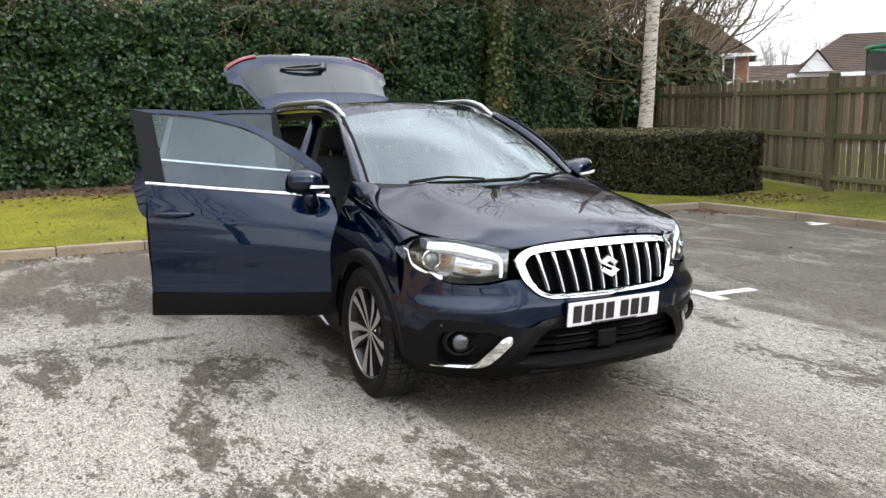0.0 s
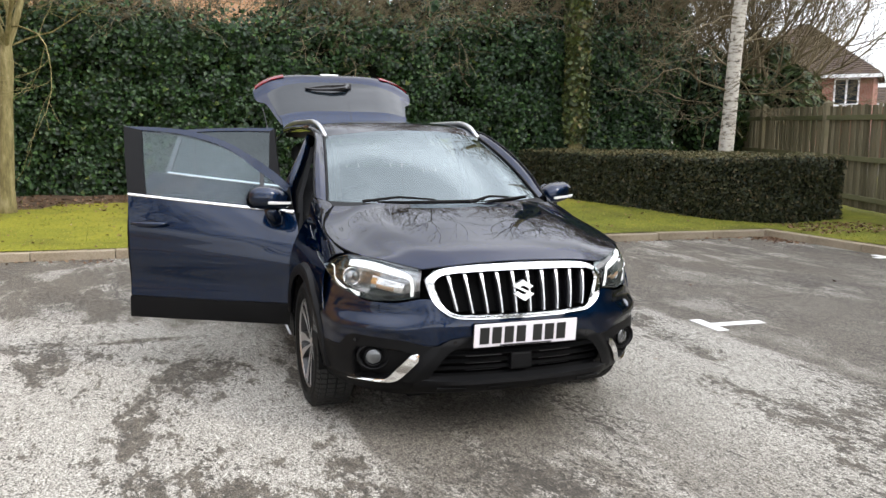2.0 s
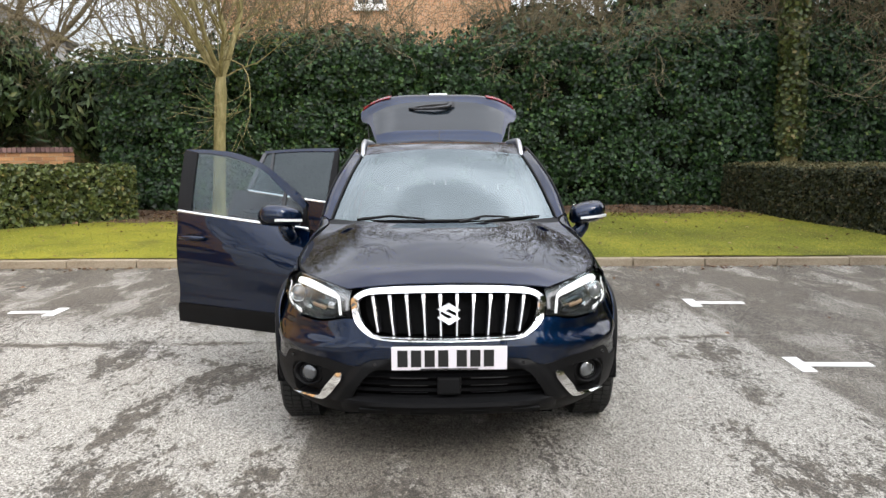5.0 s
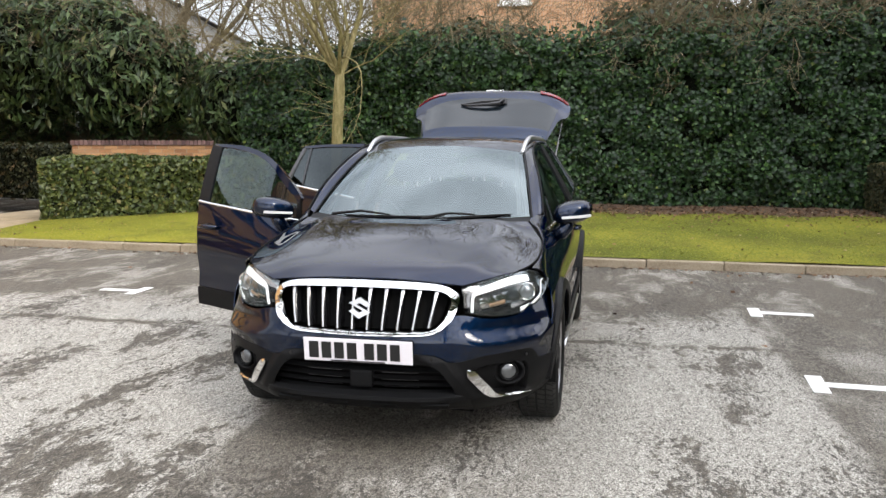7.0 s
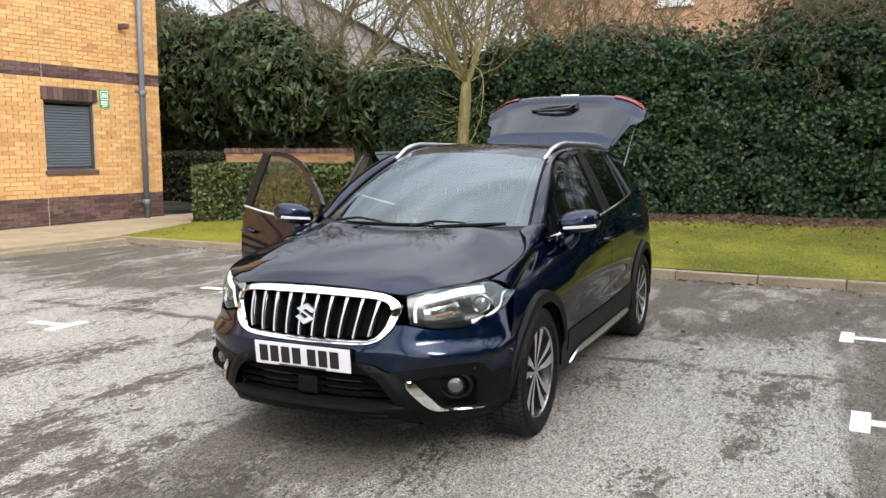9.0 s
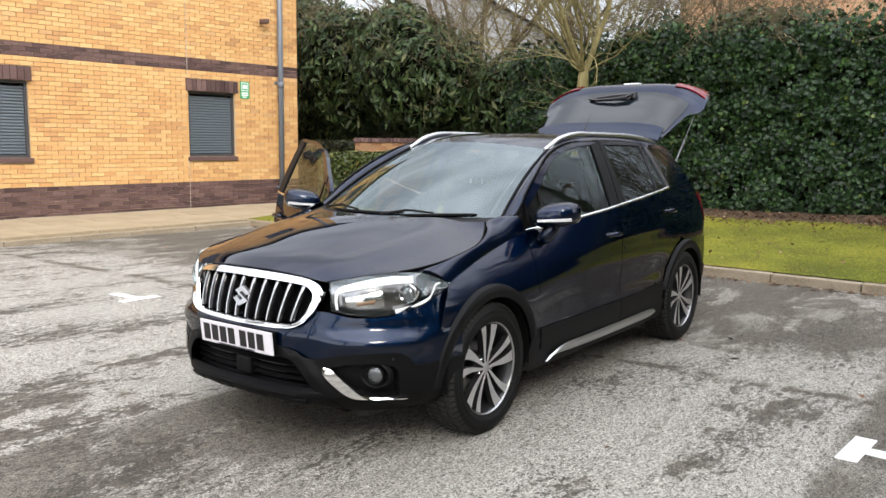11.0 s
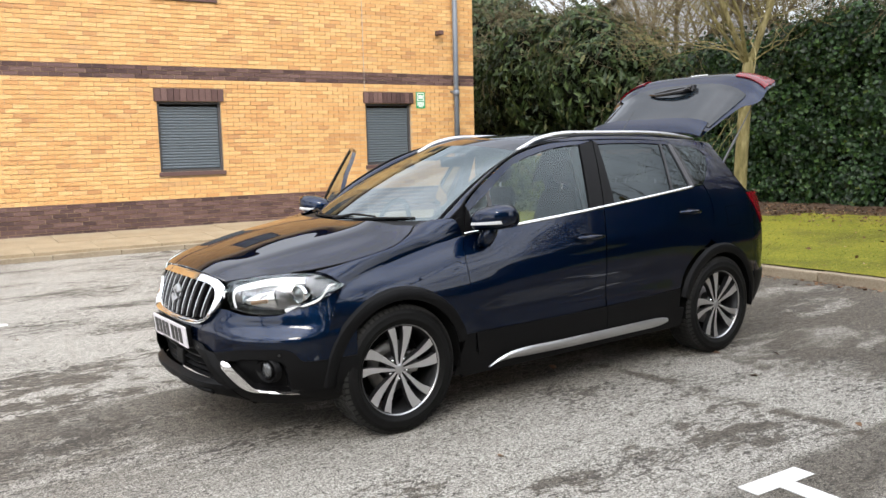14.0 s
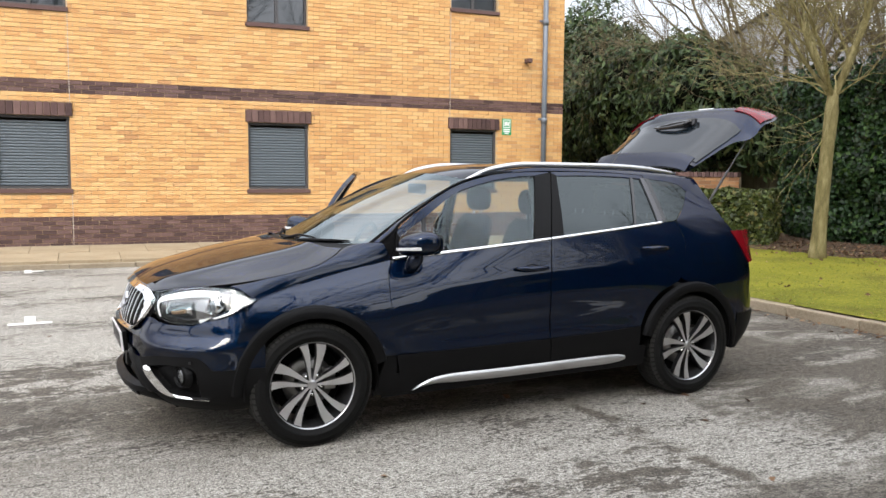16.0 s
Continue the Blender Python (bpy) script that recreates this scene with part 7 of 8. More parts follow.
    gl.v = [(0.634 - 0.03 * math.cos(a), side * (0.891 + 0.096 * math.copysign(abs(math.cos(a)) ** 0.7, math.cos(a))), 1.066 + 0.056 * math.copysign(abs(math.sin(a)) ** 0.7, math.sin(a))) for a in (2 * math.pi * k / n for k in range(n))]
    gl.f = [tuple(range(n))]
    gl.put("mirror_glass", CHROME, mir)
    hinge_at(d, (0.835, side * 0.845), -side * angle)
    return d


def hinge_at(ob, xy, degrees):
    m = Matrix.Translation((*xy, 0)) @ Matrix.Rotation(radians(degrees), 4, "Z") @ Matrix.Translation((-xy[0], -xy[1], 0))
    ob.matrix_basis = m


def rear_door(side, angle):
    b = spline([(-0.180, 0.472), (-0.5, 0.480), (-0.868, 0.50)])
    t = lambda u: Vector((-0.198 - 0.997 * u, belt(-0.198 - 0.997 * u) - 0.006 - 0.004 * max(0, u - 0.8), 0))
    l = spline([(-0.180, 0.472), (-0.178, 0.8), (-0.198, belt(-0.198) - 0.006)])
    e = t(1)
    r = spline([(-0.868, 0.50), (-0.925, 0.62), (-1.04, 0.72), (-1.19, 0.79), (-1.244, 0.95), (-1.240, 1.06), (e.x, e.y)], True)
    d = side_panel("rear_door", b, t, l, r, side, PAINT, car, "open rear door" if side < 0 else "closed rear passenger door", 0.006, 34, 20)
    door_shell(spline([(-0.182, 0.37), (-0.868, 0.38)]), t, spline([(-0.182, 0.37), (-0.198, belt(-0.198) - 0.006)]), r_low(e), side, d)
    side_panel("door_cladding", *quad((-0.190, 0.340), (-0.860, 0.352), (-0.862, 0.496), (-0.180, 0.468)), side, PLASTIC, d, "black plastic door cladding", 0.006, 20, 4, 0.010)
    side_panel("pillar_cover", *quad(on_belt(-0.198), on_belt(-0.288), (-0.325, 1.452), (-0.293, 1.470)), side, PLASTIC, d, "satin black pillar cover", 0.02, 4, 14, 0.005)
    top_i = spline([(-0.325, 1.450), (-0.55, 1.453), (-0.78, 1.448), (-1.005, 1.434)])
    top_o = spline([(-0.293, 1.474), (-0.55, 1.474), (-0.78, 1.468), (-1.020, 1.456)])
    side_panel("window_frame", top_i, top_o, spline([top_i(0).to_2d(), top_o(0).to_2d()]), spline([top_i(1).to_2d(), top_o(1).to_2d()]), side, PAINT, d, "", 0.03, 24, 3, 0.002)
    side_panel("window", spline([on_belt(-0.288), on_belt(-0.832)]), spline([(-0.325, 1.452), (-0.6, 1.454), (-0.908, 1.442)]), spline([on_belt(-0.288), (-0.325, 1.452)]), spline([on_belt(-0.832), (-0.908, 1.442)]), side, PRIVACY, d, "dark privacy window", 0.0, 18, 12, -0.006)
    side_panel("divider", *quad(on_belt(-0.832), on_belt(-0.852), (-0.930, 1.441), (-0.908, 1.443)), side, GLOSSBLACK, d, "", 0.012, 2, 10, 0.002)
    side_panel("fixed_light", *quad(on_belt(-0.852), on_belt(-1.040), (-0.990, 1.436), (-0.930, 1.441)), side, PRIVACY, d, "", 0.0, 8, 10, -0.006)
    side_panel("frame_end", *quad(on_belt(-1.040), on_belt(-1.083), (-1.024, 1.440), (-0.990, 1.438)), side, SATINDARK, d, "dark satin pillar trim", 0.02, 3, 12, 0.005)
    strip("belt_moulding", lambda u: Vector((-0.198 - 0.865 * u, belt(-0.198 - 0.865 * u) - 0.002, 0)), 0.015, side, CHROME, d, "chrome belt moulding", 0.006)
    handle(-0.985, 0.985, side, d)
    hinge_at(d, (-0.26, side * 0.79), -side * angle)
    return d


def r_low(e):
    return spline([(-0.868, 0.38), (-0.90, 0.58), (-1.04, 0.72), (-1.19, 0.79), (-1.244, 0.95), (-1.240, 1.06), (e.x, e.y)], True)


DOOR_OPEN, REAR_OPEN = 61.7, 59.7
front_door(1, 0)
rear_door(1, 0)
front_door(-1, DOOR_OPEN)
rear_door(-1, REAR_OPEN)

# ---- rear quarter, sills, rear end ----
REAR_MID = lut([(0.28, -1.98), (0.36, -2.08), (0.48, -2.135), (0.60, -2.13), (0.70, -2.105), (0.82, -2.115), (0.92, -2.10), (1.00, -2.080), (1.05, -2.045), (1.085, -1.975), (1.2, -1.84), (1.34, -1.69), (1.49, -1.52)])


def rear_x(y, z):
    return REAR_MID(z) + 0.18 * (abs(y) / 0.75) ** 4.5


def quarter(side):
    b = arch(-1.30, 78, 186, 0.405)
    bb = spline([(-1.196, 0.790)] + [tuple(b(k / 16).to_2d()) for k in range(17) if b(k / 16).x < -1.27] + [(-1.735, 0.40)], False)
    t = spline([(-1.203, belt(-1.203) - 0.008), (-1.321, 1.268), (-1.378, 1.352), (-1.50, 1.430)])
    l = spline([(-1.196, 0.790), (-1.249, 0.95), (-1.246, 1.06), (-1.203, belt(-1.203) - 0.008)])
    r = spline([(-1.735, 0.40), (-1.86, 0.60), (-1.87, 0.86), (-1.78, 1.02), (-1.66, 1.16), (-1.57, 1.30), (-1.50, 1.430)])
    side_panel("rear_quarter", bb, t, l, r, side, PAINT, car, "painted rear quarter panel", 0.005, 40, 28)
    side_panel("quarter_window", spline([on_belt(-1.114), (-1.20, 1.163)]), spline([(-1.062, 1.434), (-1.304, 1.402), (-1.374, 1.352)]), spline([on_belt(-1.114), (-1.062, 1.434)]), spline([(-1.20, 1.163), (-1.319, 1.268), (-1.374, 1.352)]), side, PRIVACY, car, "dark rear quarter window", 0.0, 12, 12, -0.002)
    side_panel("rear_pillar_trim", *quad(on_belt(-1.086), on_belt(-1.116), (-1.066, 1.436), (-1.028, 1.440)), side, GLOSSBLACK, car, "", 0.01, 3, 10, 0.002)
    side_panel("roof_corner", spline([(-1.028, 1.438), (-1.304, 1.402), (-1.378, 1.352)]), spline([(-1.022, 1.460), (-1.25, 1.450), (-1.50, 1.432)]), spline([(-1.028, 1.438), (-1.022, 1.460)]), spline([(-1.378, 1.352), (-1.50, 1.432)]), side, PAINT, car, "", 0.004, 16, 6, 0.001)
    side_panel("corner_trim", *quad((0.932, 0.992), (0.846, 0.985), (0.846, 1.072), (0.885, 1.056)), side, PLASTIC, car, "black corner trim", 0.01, 3, 4, 0.004)
    # tail lamp wrapping the corner, drawn out to a point along the shoulder
    def f(u, v):
        z = 0.88 + 0.205 * v - 0.02 * (1 - u) * (1 - v)
        x = -1.70 - 0.16 * (1 - v) + (-0.275 + 0.16 * (1 - v) - 0.03 * (v - 0.6) ** 2) * u
        return Vector((x, side * (side_y(max(-1.98, x), z) - 0.06 * u ** 2.5 + 0.006), z))

    grid_mesh("tail_lamp", f, 20, 10, RED_LENS, car, "red wraparound tail lamp", 0.01, Vector((-0.4, side, 0)))
    if side > 0:
        side_panel("fuel_flap_gap", *quad((-1.395, 0.868), (-1.545, 0.872), (-1.540, 1.008), (-1.390, 1.004)), side, DARK, car, "", 0.0, 4, 4, 0.0006)
        side_panel("fuel_flap", *quad((-1.399, 0.872), (-1.541, 0.876), (-1.536, 1.004), (-1.394, 1.000)), side, PAINT, car, "body coloured fuel flap", 0.0, 6, 6, 0.0016)
    # sill: black with a satin silver blade
    side_panel("sill", spline([(0.90, 0.215), (-0.92, 0.235)]), spline([(0.90, 0.352), (-0.92, 0.362)]), spline([(0.90, 0.215), (0.90, 0.352)]), spline([(-0.92, 0.235), (-0.92, 0.362)]), side, PLASTIC, car, "black plastic sill", 0.02, 30, 5, 0.004)
    line = spline([(0.725, 0.246), (0.66, 0.274), (0.56, 0.292), (0.2, 0.292), (-0.4, 0.298), (-0.745, 0.302)])
    wid = lut([(0, 0.01), (0.1, 0.04), (0.2, 0.056), (0.9, 0.062), (0.97, 0.05), (1, 0.03)])

    def g(u, v):
        p = line(u)
        z = p.y + (v - 0.5) * wid(u)
        return Vector((p.x, side * (side_y(p.x, z) + 0.016 + 0.012 * math.sin(v * math.pi)), z))

    grid_mesh("sill_blade", g, 50, 5, SATIN, car, "satin silver sill blade", 0.006, Vector((0, side, 0)))


quarter(1)
quarter(-1)


def rear_wrap(name, z0, z1, mat, label, out=0.0):
    def f(u, v):
        s = 2 * u - 1
        z = z0 + (z1 - z0) * v
        a = abs(s)
        if a < 0.7:
            y = a / 0.7 * 0.70
            x = rear_x(y, z)
        else:
            k = (a - 0.7) / 0.3
            xe = rear_x(0.70, z)
            x = xe + (-1.72 - xe) * k
            y = 0.70 + (side_y(-1.72, z) - 0.70) * math.sin(k * math.pi / 2) ** 0.8
        return Vector((x - out, math.copysign(y + out * 0.5, s), z))

    return grid_mesh(name, f, 60, 8, mat, car, label, 0.006, Vector((-1, 0, 0)))


rear_wrap("rear_bumper", 0.46, 0.74, PAINT, "painted rear bumper")
rear_wrap("rear_lower_bumper", 0.27, 0.52, PLASTIC, "black rear lower bumper", 0.008)


def tailgate(angle):
    half = lut([(0.74, 0.56), (0.82, 0.64), (0.93, 0.70), (1.06, 0.722), (1.12, 0.700), (1.2, 0.635), (1.35, 0.585), (1.47, 0.54)])

    def pt(u, v, out=0.0):
        z = 0.74 + 0.745 * v
        s = 2 * u - 1
        y = half(z) * abs(s)
        d = 0.02
        slope = Vector((-(REAR_MID(z - d) - REAR_MID(z + d)), 0, 0))
        nx = Vector((-2 * d, 0, -(REAR_MID(z + d) - REAR_MID(z - d)))).normalized()
        if nx.x > 0:
            nx = -nx
        p = Vector((rear_x(y, z), math.copysign(y, s), z))
        return p + Vector((nx.x, 0, abs(nx.z))) * out

    g = grid_mesh("tailgate", pt, 40, 36, PAINT, car, "raised dark blue tailgate", 0.0, Vector((-1, 0, 0.3)))
    grid_mesh("inner_panel", lambda u, v: pt(u, v, -0.05 * min(1, min(u, 1 - u, v, 1 - v) * 12)), 30, 24, PLASTIC, g, "black tailgate lining", 0.0, Vector((1, 0, -0.3)))

    def window(u, v):
        s = 2 * u - 1
        w = 0.965 - 0.03 * (1 - v) - 0.12 * max(0, 0.30 - v) * 2
        lo = 0.452 + 0.05 * abs(s) ** 3
        hi = 0.90 + 0.0 * abs(s)
        return pt(0.5 + 0.5 * s * w, lo + (hi - lo) * v, 0.006)

    grid_mesh("rear_window", window, 36, 16, PRIVACY_SOLID, g, "tinted rear window", 0.004, Vector((-1, 0, 0.3)))
    grid_mesh("spoiler", lambda u, v: pt(u, 0.90 + 0.10 * v, 0.012 + 0.045 * math.sin((1 - v) * 1.3)), 36, 6, PAINT, g, "body coloured roof spoiler", 0.008, Vector((-1, 0, 0.6)))
    for sd in (1, -1):
        def lamp(u, v, sd=sd):
            uu = 0.5 + 0.5 * sd * (0.62 + 0.36 * u)
            return pt(uu, 0.31 - 0.17 * u + (0.10 + 0.155 * u) * v, 0.012)

        grid_mesh("tail_lamp", lamp, 14, 6, RED_LENS, g, "red tail lamp on the tailgate", 0.01, Vector((-1, 0, 0)))
    s = Soup()
    s.tube([pt(0.58, 0.50, 0.03), pt(0.56, 0.545, 0.035), pt(0.47, 0.565, 0.035), pt(0.36, 0.560, 0.025), pt(0.30, 0.535, 0.02)], [0.022, 0.020, 0.016, 0.013, 0.008], 8)
    s.tube([pt(0.58, 0.50, 0.03), pt(0.44, 0.505, 0.022), pt(0.30, 0.530, 0.016)], [0.018, 0.012, 0.007], 6)
    w = s.put("rear_wiper", GLOSSBLACK, g, "black rear wiper")
    part("wiper_hub", box_bm(-0.03, 0.03, -0.035, 0.035, -0.02, 0.02, 0.01), GLOSSBLACK, w).matrix_basis = Matrix.Translation(pt(0.58, 0.50, 0.02))
    grid_mesh("gate_trim", lambda u, v: pt(0.44 + 0.12 * u, 0.20 + 0.03 * v, 0.012), 8, 2, CHROME, g, "chrome trim bar", 0.01, Vector((-1, 0, 0)))
    h = Vector((-1.50, 0, 1.495))
    g.matrix_basis = Matrix.Translation(h) @ Matrix.Rotation(radians(angle), 4, "Y") @ Matrix.Translation(-h)
    # gas struts from the body to the raised gate
    for sd in (1, -1):
        top = g.matrix_basis @ pt(0.5 + 0.47 * sd, 0.50, -0.03)
        foot = Vector((-1.66, sd * 0.60, 1.26))
        s = Soup()
        s.tube([foot, foot.lerp(top, 0.5), foot.lerp(top, 0.51), top], [0.009, 0.009, 0.004, 0.004], 8)
        s.put("gas_strut", SATINDARK, car, "thin tailgate strut")


PRIVACY_SOLID = material("tinted_rear_glass", (0.006, 0.009, 0.012), 0.02, spec=0.5)
GATE_OPEN = 79
tailgate(GATE_OPEN)


# ---- floor pan and cabin ----
def cabin():
    s = Soup()
    s.box(-2.0, 1.95, -0.5, 0.5, 0.20, 0.30)
    s.box(-0.95, 0.92, -0.80, 0.80, 0.24, 0.31)
    s.box(1.02, 1.9, -0.48, 0.48, 0.30, 0.75)
    s.box(-1.95, -1.62, -0.62, 0.62, 0.30, 0.62)
    s.box(-1.66, -0.96, -0.49, 0.49, 0.30, 0.62)
    s.put("floor_pan", DARK, car)
    part("dashboard", box_bm(0.72, 1.10, -0.74, 0.74, 0.62, 0.985, 0.07), PLASTIC, car, "black dashboard")
    part("centre_console", box_bm(-0.15, 0.75, -0.11, 0.11, 0.32, 0.66, 0.05), PLASTIC, car, "black centre console")
    part("parcel_shelf", box_bm(-1.72, -1.16, -0.56, 0.56, 0.985, 1.0, 0.005), CLOTH, car, "charcoal parcel shelf")
    part("headliner", box_bm(-1.46, 0.10, -0.525, 0.525, 1.410, 1.450, 0.002), CLOTH, car, "charcoal headliner")
    for sd in (1, -1):
        grid_mesh("pillar_trim", lambda u, v, sd=sd: screen_pt(0.5 + sd * (0.5 - 0.036 - 0.022 * v), 0.08 + 0.86 * u, 1.0, -0.03), 12, 2, PALE_TRIM, car, "pale inner pillar trim", 0.0, Vector((0, sd, 0)))
        s = Soup()
        s.tube([(-0.22, sd * 0.70, 0.4), (-0.23, sd * 0.70, 1.05), (-0.25, sd * 0.535, 1.42)], [0.05, 0.05, 0.035], 8)
        s.put("centre_pillar", PAINT if sd < 0 else PALE_TRIM, car, "", True)
        s = Soup()
        s.tube([(-0.22, sd * 0.535, 1.34), (-0.19, sd * 0.63, 1.0), (-0.1, sd * 0.65, 0.6)], [0.02, 0.02, 0.02], 4)
        s.put("seat_belt", CLOTH, car)
    w = Soup()
    ring = [Vector((0.05 * math.sin(a) * 1.2, 0.185 * math.cos(a), 0.185 * math.sin(a))) for a in (2 * math.pi * k / 32 for k in range(33))]
    m = Matrix.Translation((0.56, -0.37, 0.925))
    w.tube([m @ Vector((-0.35 * p.z, p.y, p.z)) for p in ring], [0.016] * 33, 8)
    w.tube([m @ Vector((0, -0.17, 0.0)), m @ Vector((0.03, 0, -0.02)), m @ Vector((0, 0.17, 0))], [0.018, 0.05, 0.018], 8)
    w.tube([m @ Vector((0.03, 0, -0.02)), m @ Vector((0.25, 0, -0.06))], [0.04, 0.05], 8)
    w.put("steering_wheel", GLOSSBLACK, car, "black steering wheel", True)
    part("interior_mirror", box_bm(0.30, 0.33, -0.12, 0.12, 1.325, 1.39, 0.012), GLOSSBLACK, car, "interior mirror")


def seat(cx, cy, wide, name):
    s = part(name, box_bm(cx - 0.24, cx + 0.27, cy - wide, cy + wide, 0.40, 0.58, 0.06), CLOTH, car, "charcoal cloth seat")
    def back(u, v):
        a = 2 * math.pi * u
        w = wide * (1.0 - 0.18 * v ** 3)
        th = 0.075 * (1 - 0.35 * v)
        ex = math.copysign(abs(math.cos(a)) ** 0.5, math.cos(a))
        ey = math.copysign(abs(math.sin(a)) ** 0.5, math.sin(a))
        end = 1.0 if v < 0.93 else max(0.05, 1 - ((v - 0.93) / 0.07) ** 2)
        return Vector((cx - 0.26 - 0.20 * v + th * ex * end, cy + w * ey * (0.9 + 0.1 * end), 0.50 + 0.66 * v))

    grid_mesh("backrest", back, 24, 14, CLOTH, s, "", 0.0, Vector((1, 0, 0)))
    heads = (cy,) if wide < 0.4 else (cy - 0.38, cy, cy + 0.38)
    for hy in heads:
        def head(u, v, hy=hy):
            a, e = 2 * math.pi * u, math.pi * (v - 0.5)
            k = math.cos(e) ** 0.5
            return Vector((cx - 0.475 + 0.055 * math.copysign(abs(math.cos(a)) ** 0.6, math.cos(a)) * k, hy + 0.135 * math.copysign(abs(math.sin(a)) ** 0.6, math.sin(a)) * k, 1.275 + 0.085 * math.sin(e)))

        grid_mesh("headrest", head, 20, 10, CLOTH, s, "charcoal headrest", 0.0, Vector((1, 0, 0)))
        p = Soup()
        for dy in (-0.05, 0.05):
            p.tube([(cx - 0.46, hy + dy, 1.12), (cx - 0.47, hy + dy, 1.24)], [0.007, 0.007], 6)
        p.put("headrest_post", SATIN, s)


cabin()
seat(0.12, -0.37, 0.25, "front_seat")
seat(0.12, 0.37, 0.25, "front_seat")
seat(-0.80, 0.0, 0.60, "rear_seat")


# ---- wheels ----
def lathe(name, prof, n, mat, parent, label="", smooth=True):
    """Turns a profile of (y, r) about the axle."""
    vs = [(r * math.cos(2 * math.pi * k / n), y, r * math.sin(2 * math.pi * k / n)) for k in range(n) for y, r in prof]
    m = len(prof)
    fs = [(k * m + j, ((k + 1) % n) * m + j, ((k + 1) % n) * m + j + 1, k * m + j + 1) for k in range(n) for j in range(m - 1)]
    return mesh_part(name, vs, fs, mat, parent, label, smooth)


def wheel_meshes():
    """One wheel in its own frame: axle along y, outside at +y."""
    w = new("wheel")
    w.parent = car
    w["label"] = "two tone alloy wheel with ten swept spokes"
    R = TYRE_R
    tyre = lathe("tyre", [(-0.10, 0.222), (-0.107, 0.25), (-0.109, 0.285), (-0.100, 0.312), (-0.086, R - 0.003), (-0.05, R), (0.05, R), (0.086, R - 0.003), (0.100, 0.314), (0.105, 0.302), (0.1075, 0.301), (0.109, 0.290), (0.1085, 0.272), (0.110, 0.270), (0.1095, 0.258), (0.107, 0.2565), (0.102, 0.243), (0.098, 0.2365), (0.085, 0.230)], 72, RUBBER, w, "black road tyre")
    tread = Soup()
    n = 64
    for k in range(n):
        a0, a1 = 2 * math.pi * k / n, 2 * math.pi * (k + 0.72) / n
        for y0, y1, sk in ((-0.084, -0.052, 0.02), (-0.044, -0.006, 0.01), (0.006, 0.044, -0.01), (0.052, 0.084, -0.02)):
            q = []
            for rr in (R - 0.004, R + 0.004):
                q += [(rr * math.cos(a0), y0, rr * math.sin(a0)), (rr * math.cos(a1), y0, rr * math.sin(a1)), (rr * math.cos(a1 + sk), y1, rr * math.sin(a1 + sk)), (rr * math.cos(a0 + sk), y1, rr * math.sin(a0 + sk))]
            tread.add(q, [(4, 5, 6, 7), (0, 1, 5, 4), (1, 2, 6, 5), (2, 3, 7, 6), (3, 0, 4, 7)])
        # shoulder lugs
        q = []
        for (yy, rr) in ((0.086, R - 0.0), (0.101, 0.314)):
            q += [(rr * math.cos(a0), yy + 0.002, rr * math.sin(a0)), (rr * math.cos(a1), yy + 0.002, rr * math.sin(a1))]
        tread.add(q, [(0, 1, 3, 2)])
    tagged(tread.put("tread", TREAD, tyre), kind="stuff")
    rim = lathe("rim", [(0.090, 0.2375), (0.0945, 0.2365), (0.0945, 0.2340), (0.086, 0.2290)], 72, ALLOY, w, "machined rim edge")
    lathe("barrel", [(0.087, 0.2295), (0.080, 0.2235), (0.028, 0.213), (-0.075, 0.200), (-0.09, 0.215)], 60, RIMBLACK, rim)
    lathe("brake_disc", [(-0.012, 0.06), (-0.010, 0.140), (-0.022, 0.140)], 40, STEEL, w, "grey brake disc")
    part("caliper", box_bm(-0.15, -0.08, -0.03, 0.02, -0.05, 0.07, 0.012), STEEL, w)
    lathe("backing_plate", [(-0.03, 0.0), (-0.03, 0.19)], 32, DARK, w)
    hub = lathe("hub", [(0.072, 0.0), (0.072, 0.028), (0.062, 0.034), (0.054, 0.066), (0.040, 0.074), (-0.01, 0.076)], 40, RIMBLACK, w, "wheel centre")
    lathe("centre_cap", [(0.0755, 0.0), (0.0755, 0.022), (0.072, 0.027)], 30, SATIN, hub)
    for k in range(5):
        a = 2 * math.pi * (k + 0.5) / 5 + 0.3
        nut = lathe("wheel_nut", [(0.070, 0.0), (0.070, 0.008), (0.062, 0.0105), (0.04, 0.0105)], 8, CHROME, hub)
        nut.location = (0.054 * math.cos(a), 0, 0.054 * math.sin(a))

    def spoke(ang, kind):
        """A swept blade that widens to the rim, with a bright face and dark flanks."""
        face, flank = Soup(), Soup()
        steps = 9
        L, Rr = [], []
        for i in range(steps + 1):
            f = i / steps
            r = 0.028 + (0.2255 - 0.028) * f
            mid = ang + kind * (0.0098 + 0.0392 * f) / r + 0.06 * math.sin(f * math.pi)
            half = (0.0066 + 0.0190 * f ** 1.35 + 0.0035 * kind * f) / r
            y = 0.0735 + 0.0145 * f ** 1.5
            L.append(Vector((r * math.cos(mid - half), y, r * math.sin(mid - half))))
            Rr.append(Vector((r * math.cos(mid + half), y, r * math.sin(mid + half))))
        face.v = [p for q in zip(L, Rr) for p in q]
        face.f = [(2 * i, 2 * i + 1, 2 * i + 3, 2 * i + 2) for i in range(steps)]
        ob = face.put("spoke", SPOKE_FACE, w, "machined silver spoke")
        drop = Vector((0, -0.035, 0))
        flank.v = [p + Vector((0, -0.0008, 0)) for q in zip(L, Rr) for p in q] + [p * 0.995 + drop for q in zip(L, Rr) for p in q]
        k = 2 * (steps + 1)
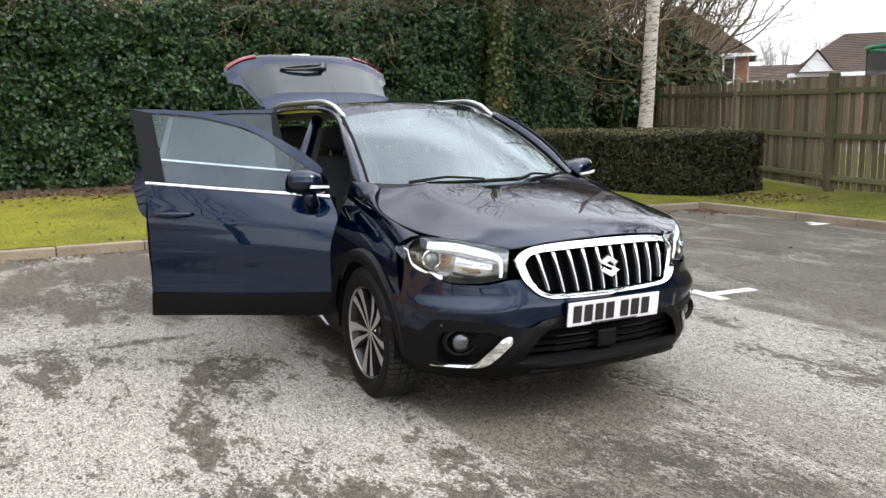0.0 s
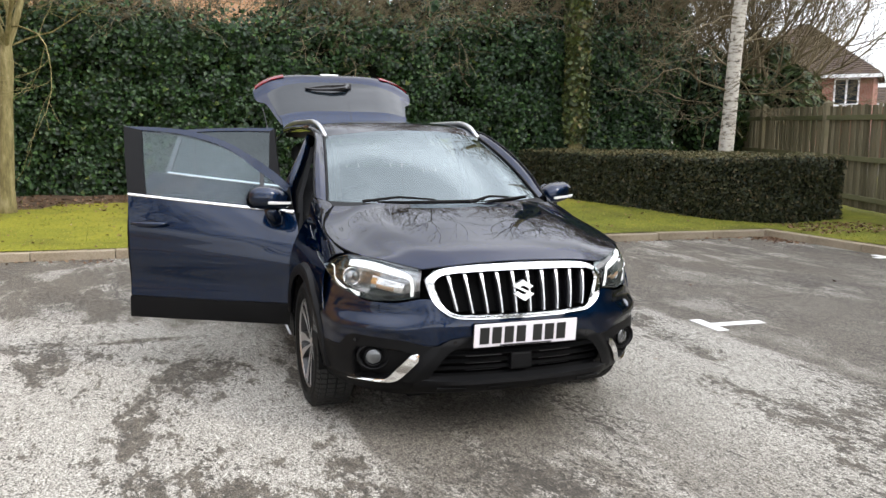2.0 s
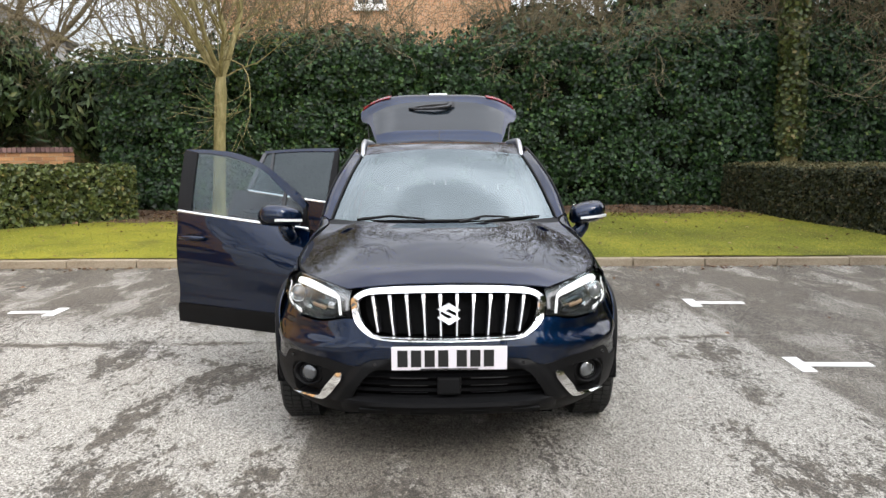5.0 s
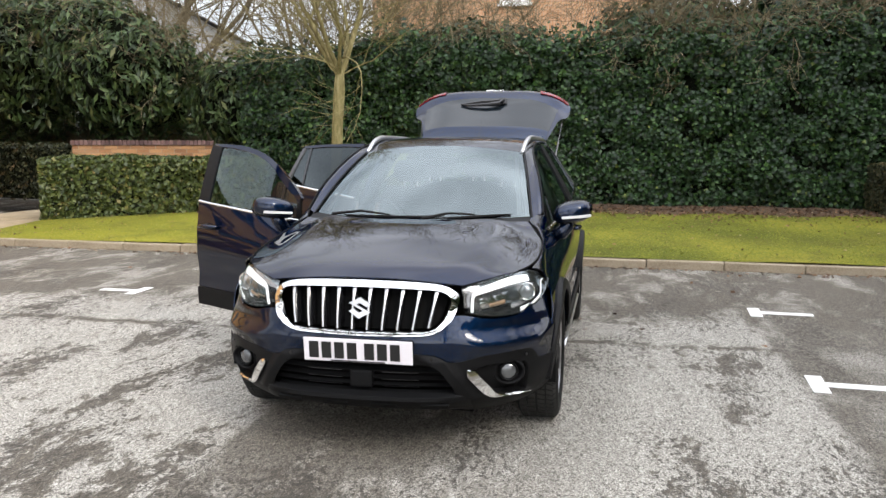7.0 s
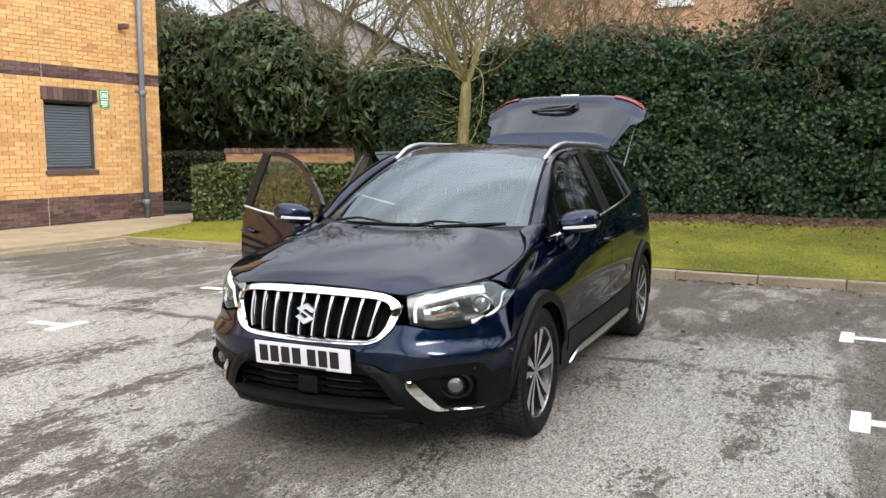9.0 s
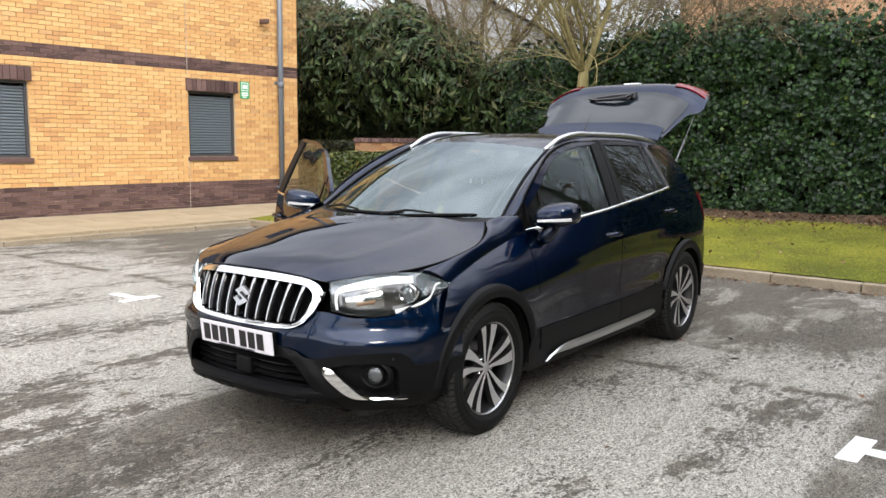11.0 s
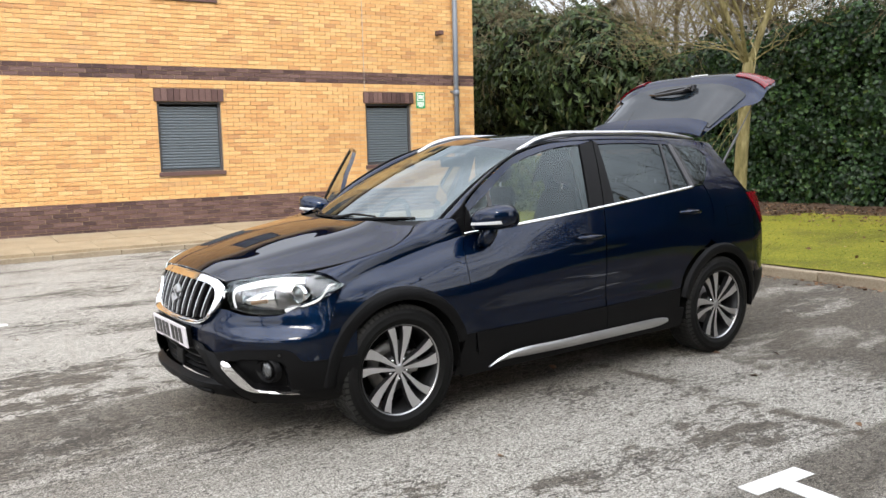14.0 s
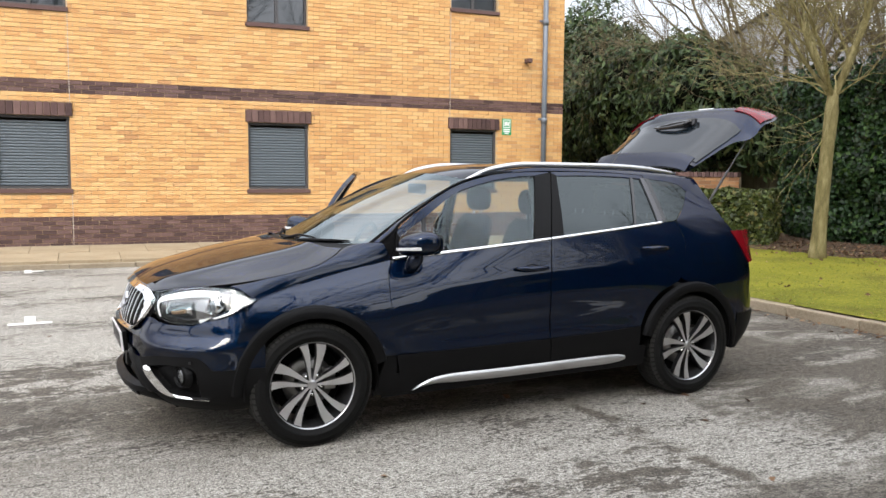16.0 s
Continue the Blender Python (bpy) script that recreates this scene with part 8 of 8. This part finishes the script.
        for i in range(steps):
            flank.f += [(2 * i, 2 * i + 2, k + 2 * i + 2, k + 2 * i), (2 * i + 1, k + 2 * i + 1, k + 2 * i + 3, 2 * i + 3)]
        flank.put("flank", RIMBLACK, ob)
        return ob

    for k in range(5):
        a = 2 * math.pi * k / 5 + 0.3
        spoke(a, 1.0)
        spoke(a, -1.0)
    return w


w0 = wheel_meshes()
w0.matrix_basis = pose(1.30, 0.768, HUB_Z)
for wx, wy, rz, spin in ((-1.30, 0.768, 0, 20), (1.30, -0.768, 180, 35), (-1.30, -0.768, 180, 50)):
    copy_thing(w0, pose(wx, wy, HUB_Z, 0, spin, rz))
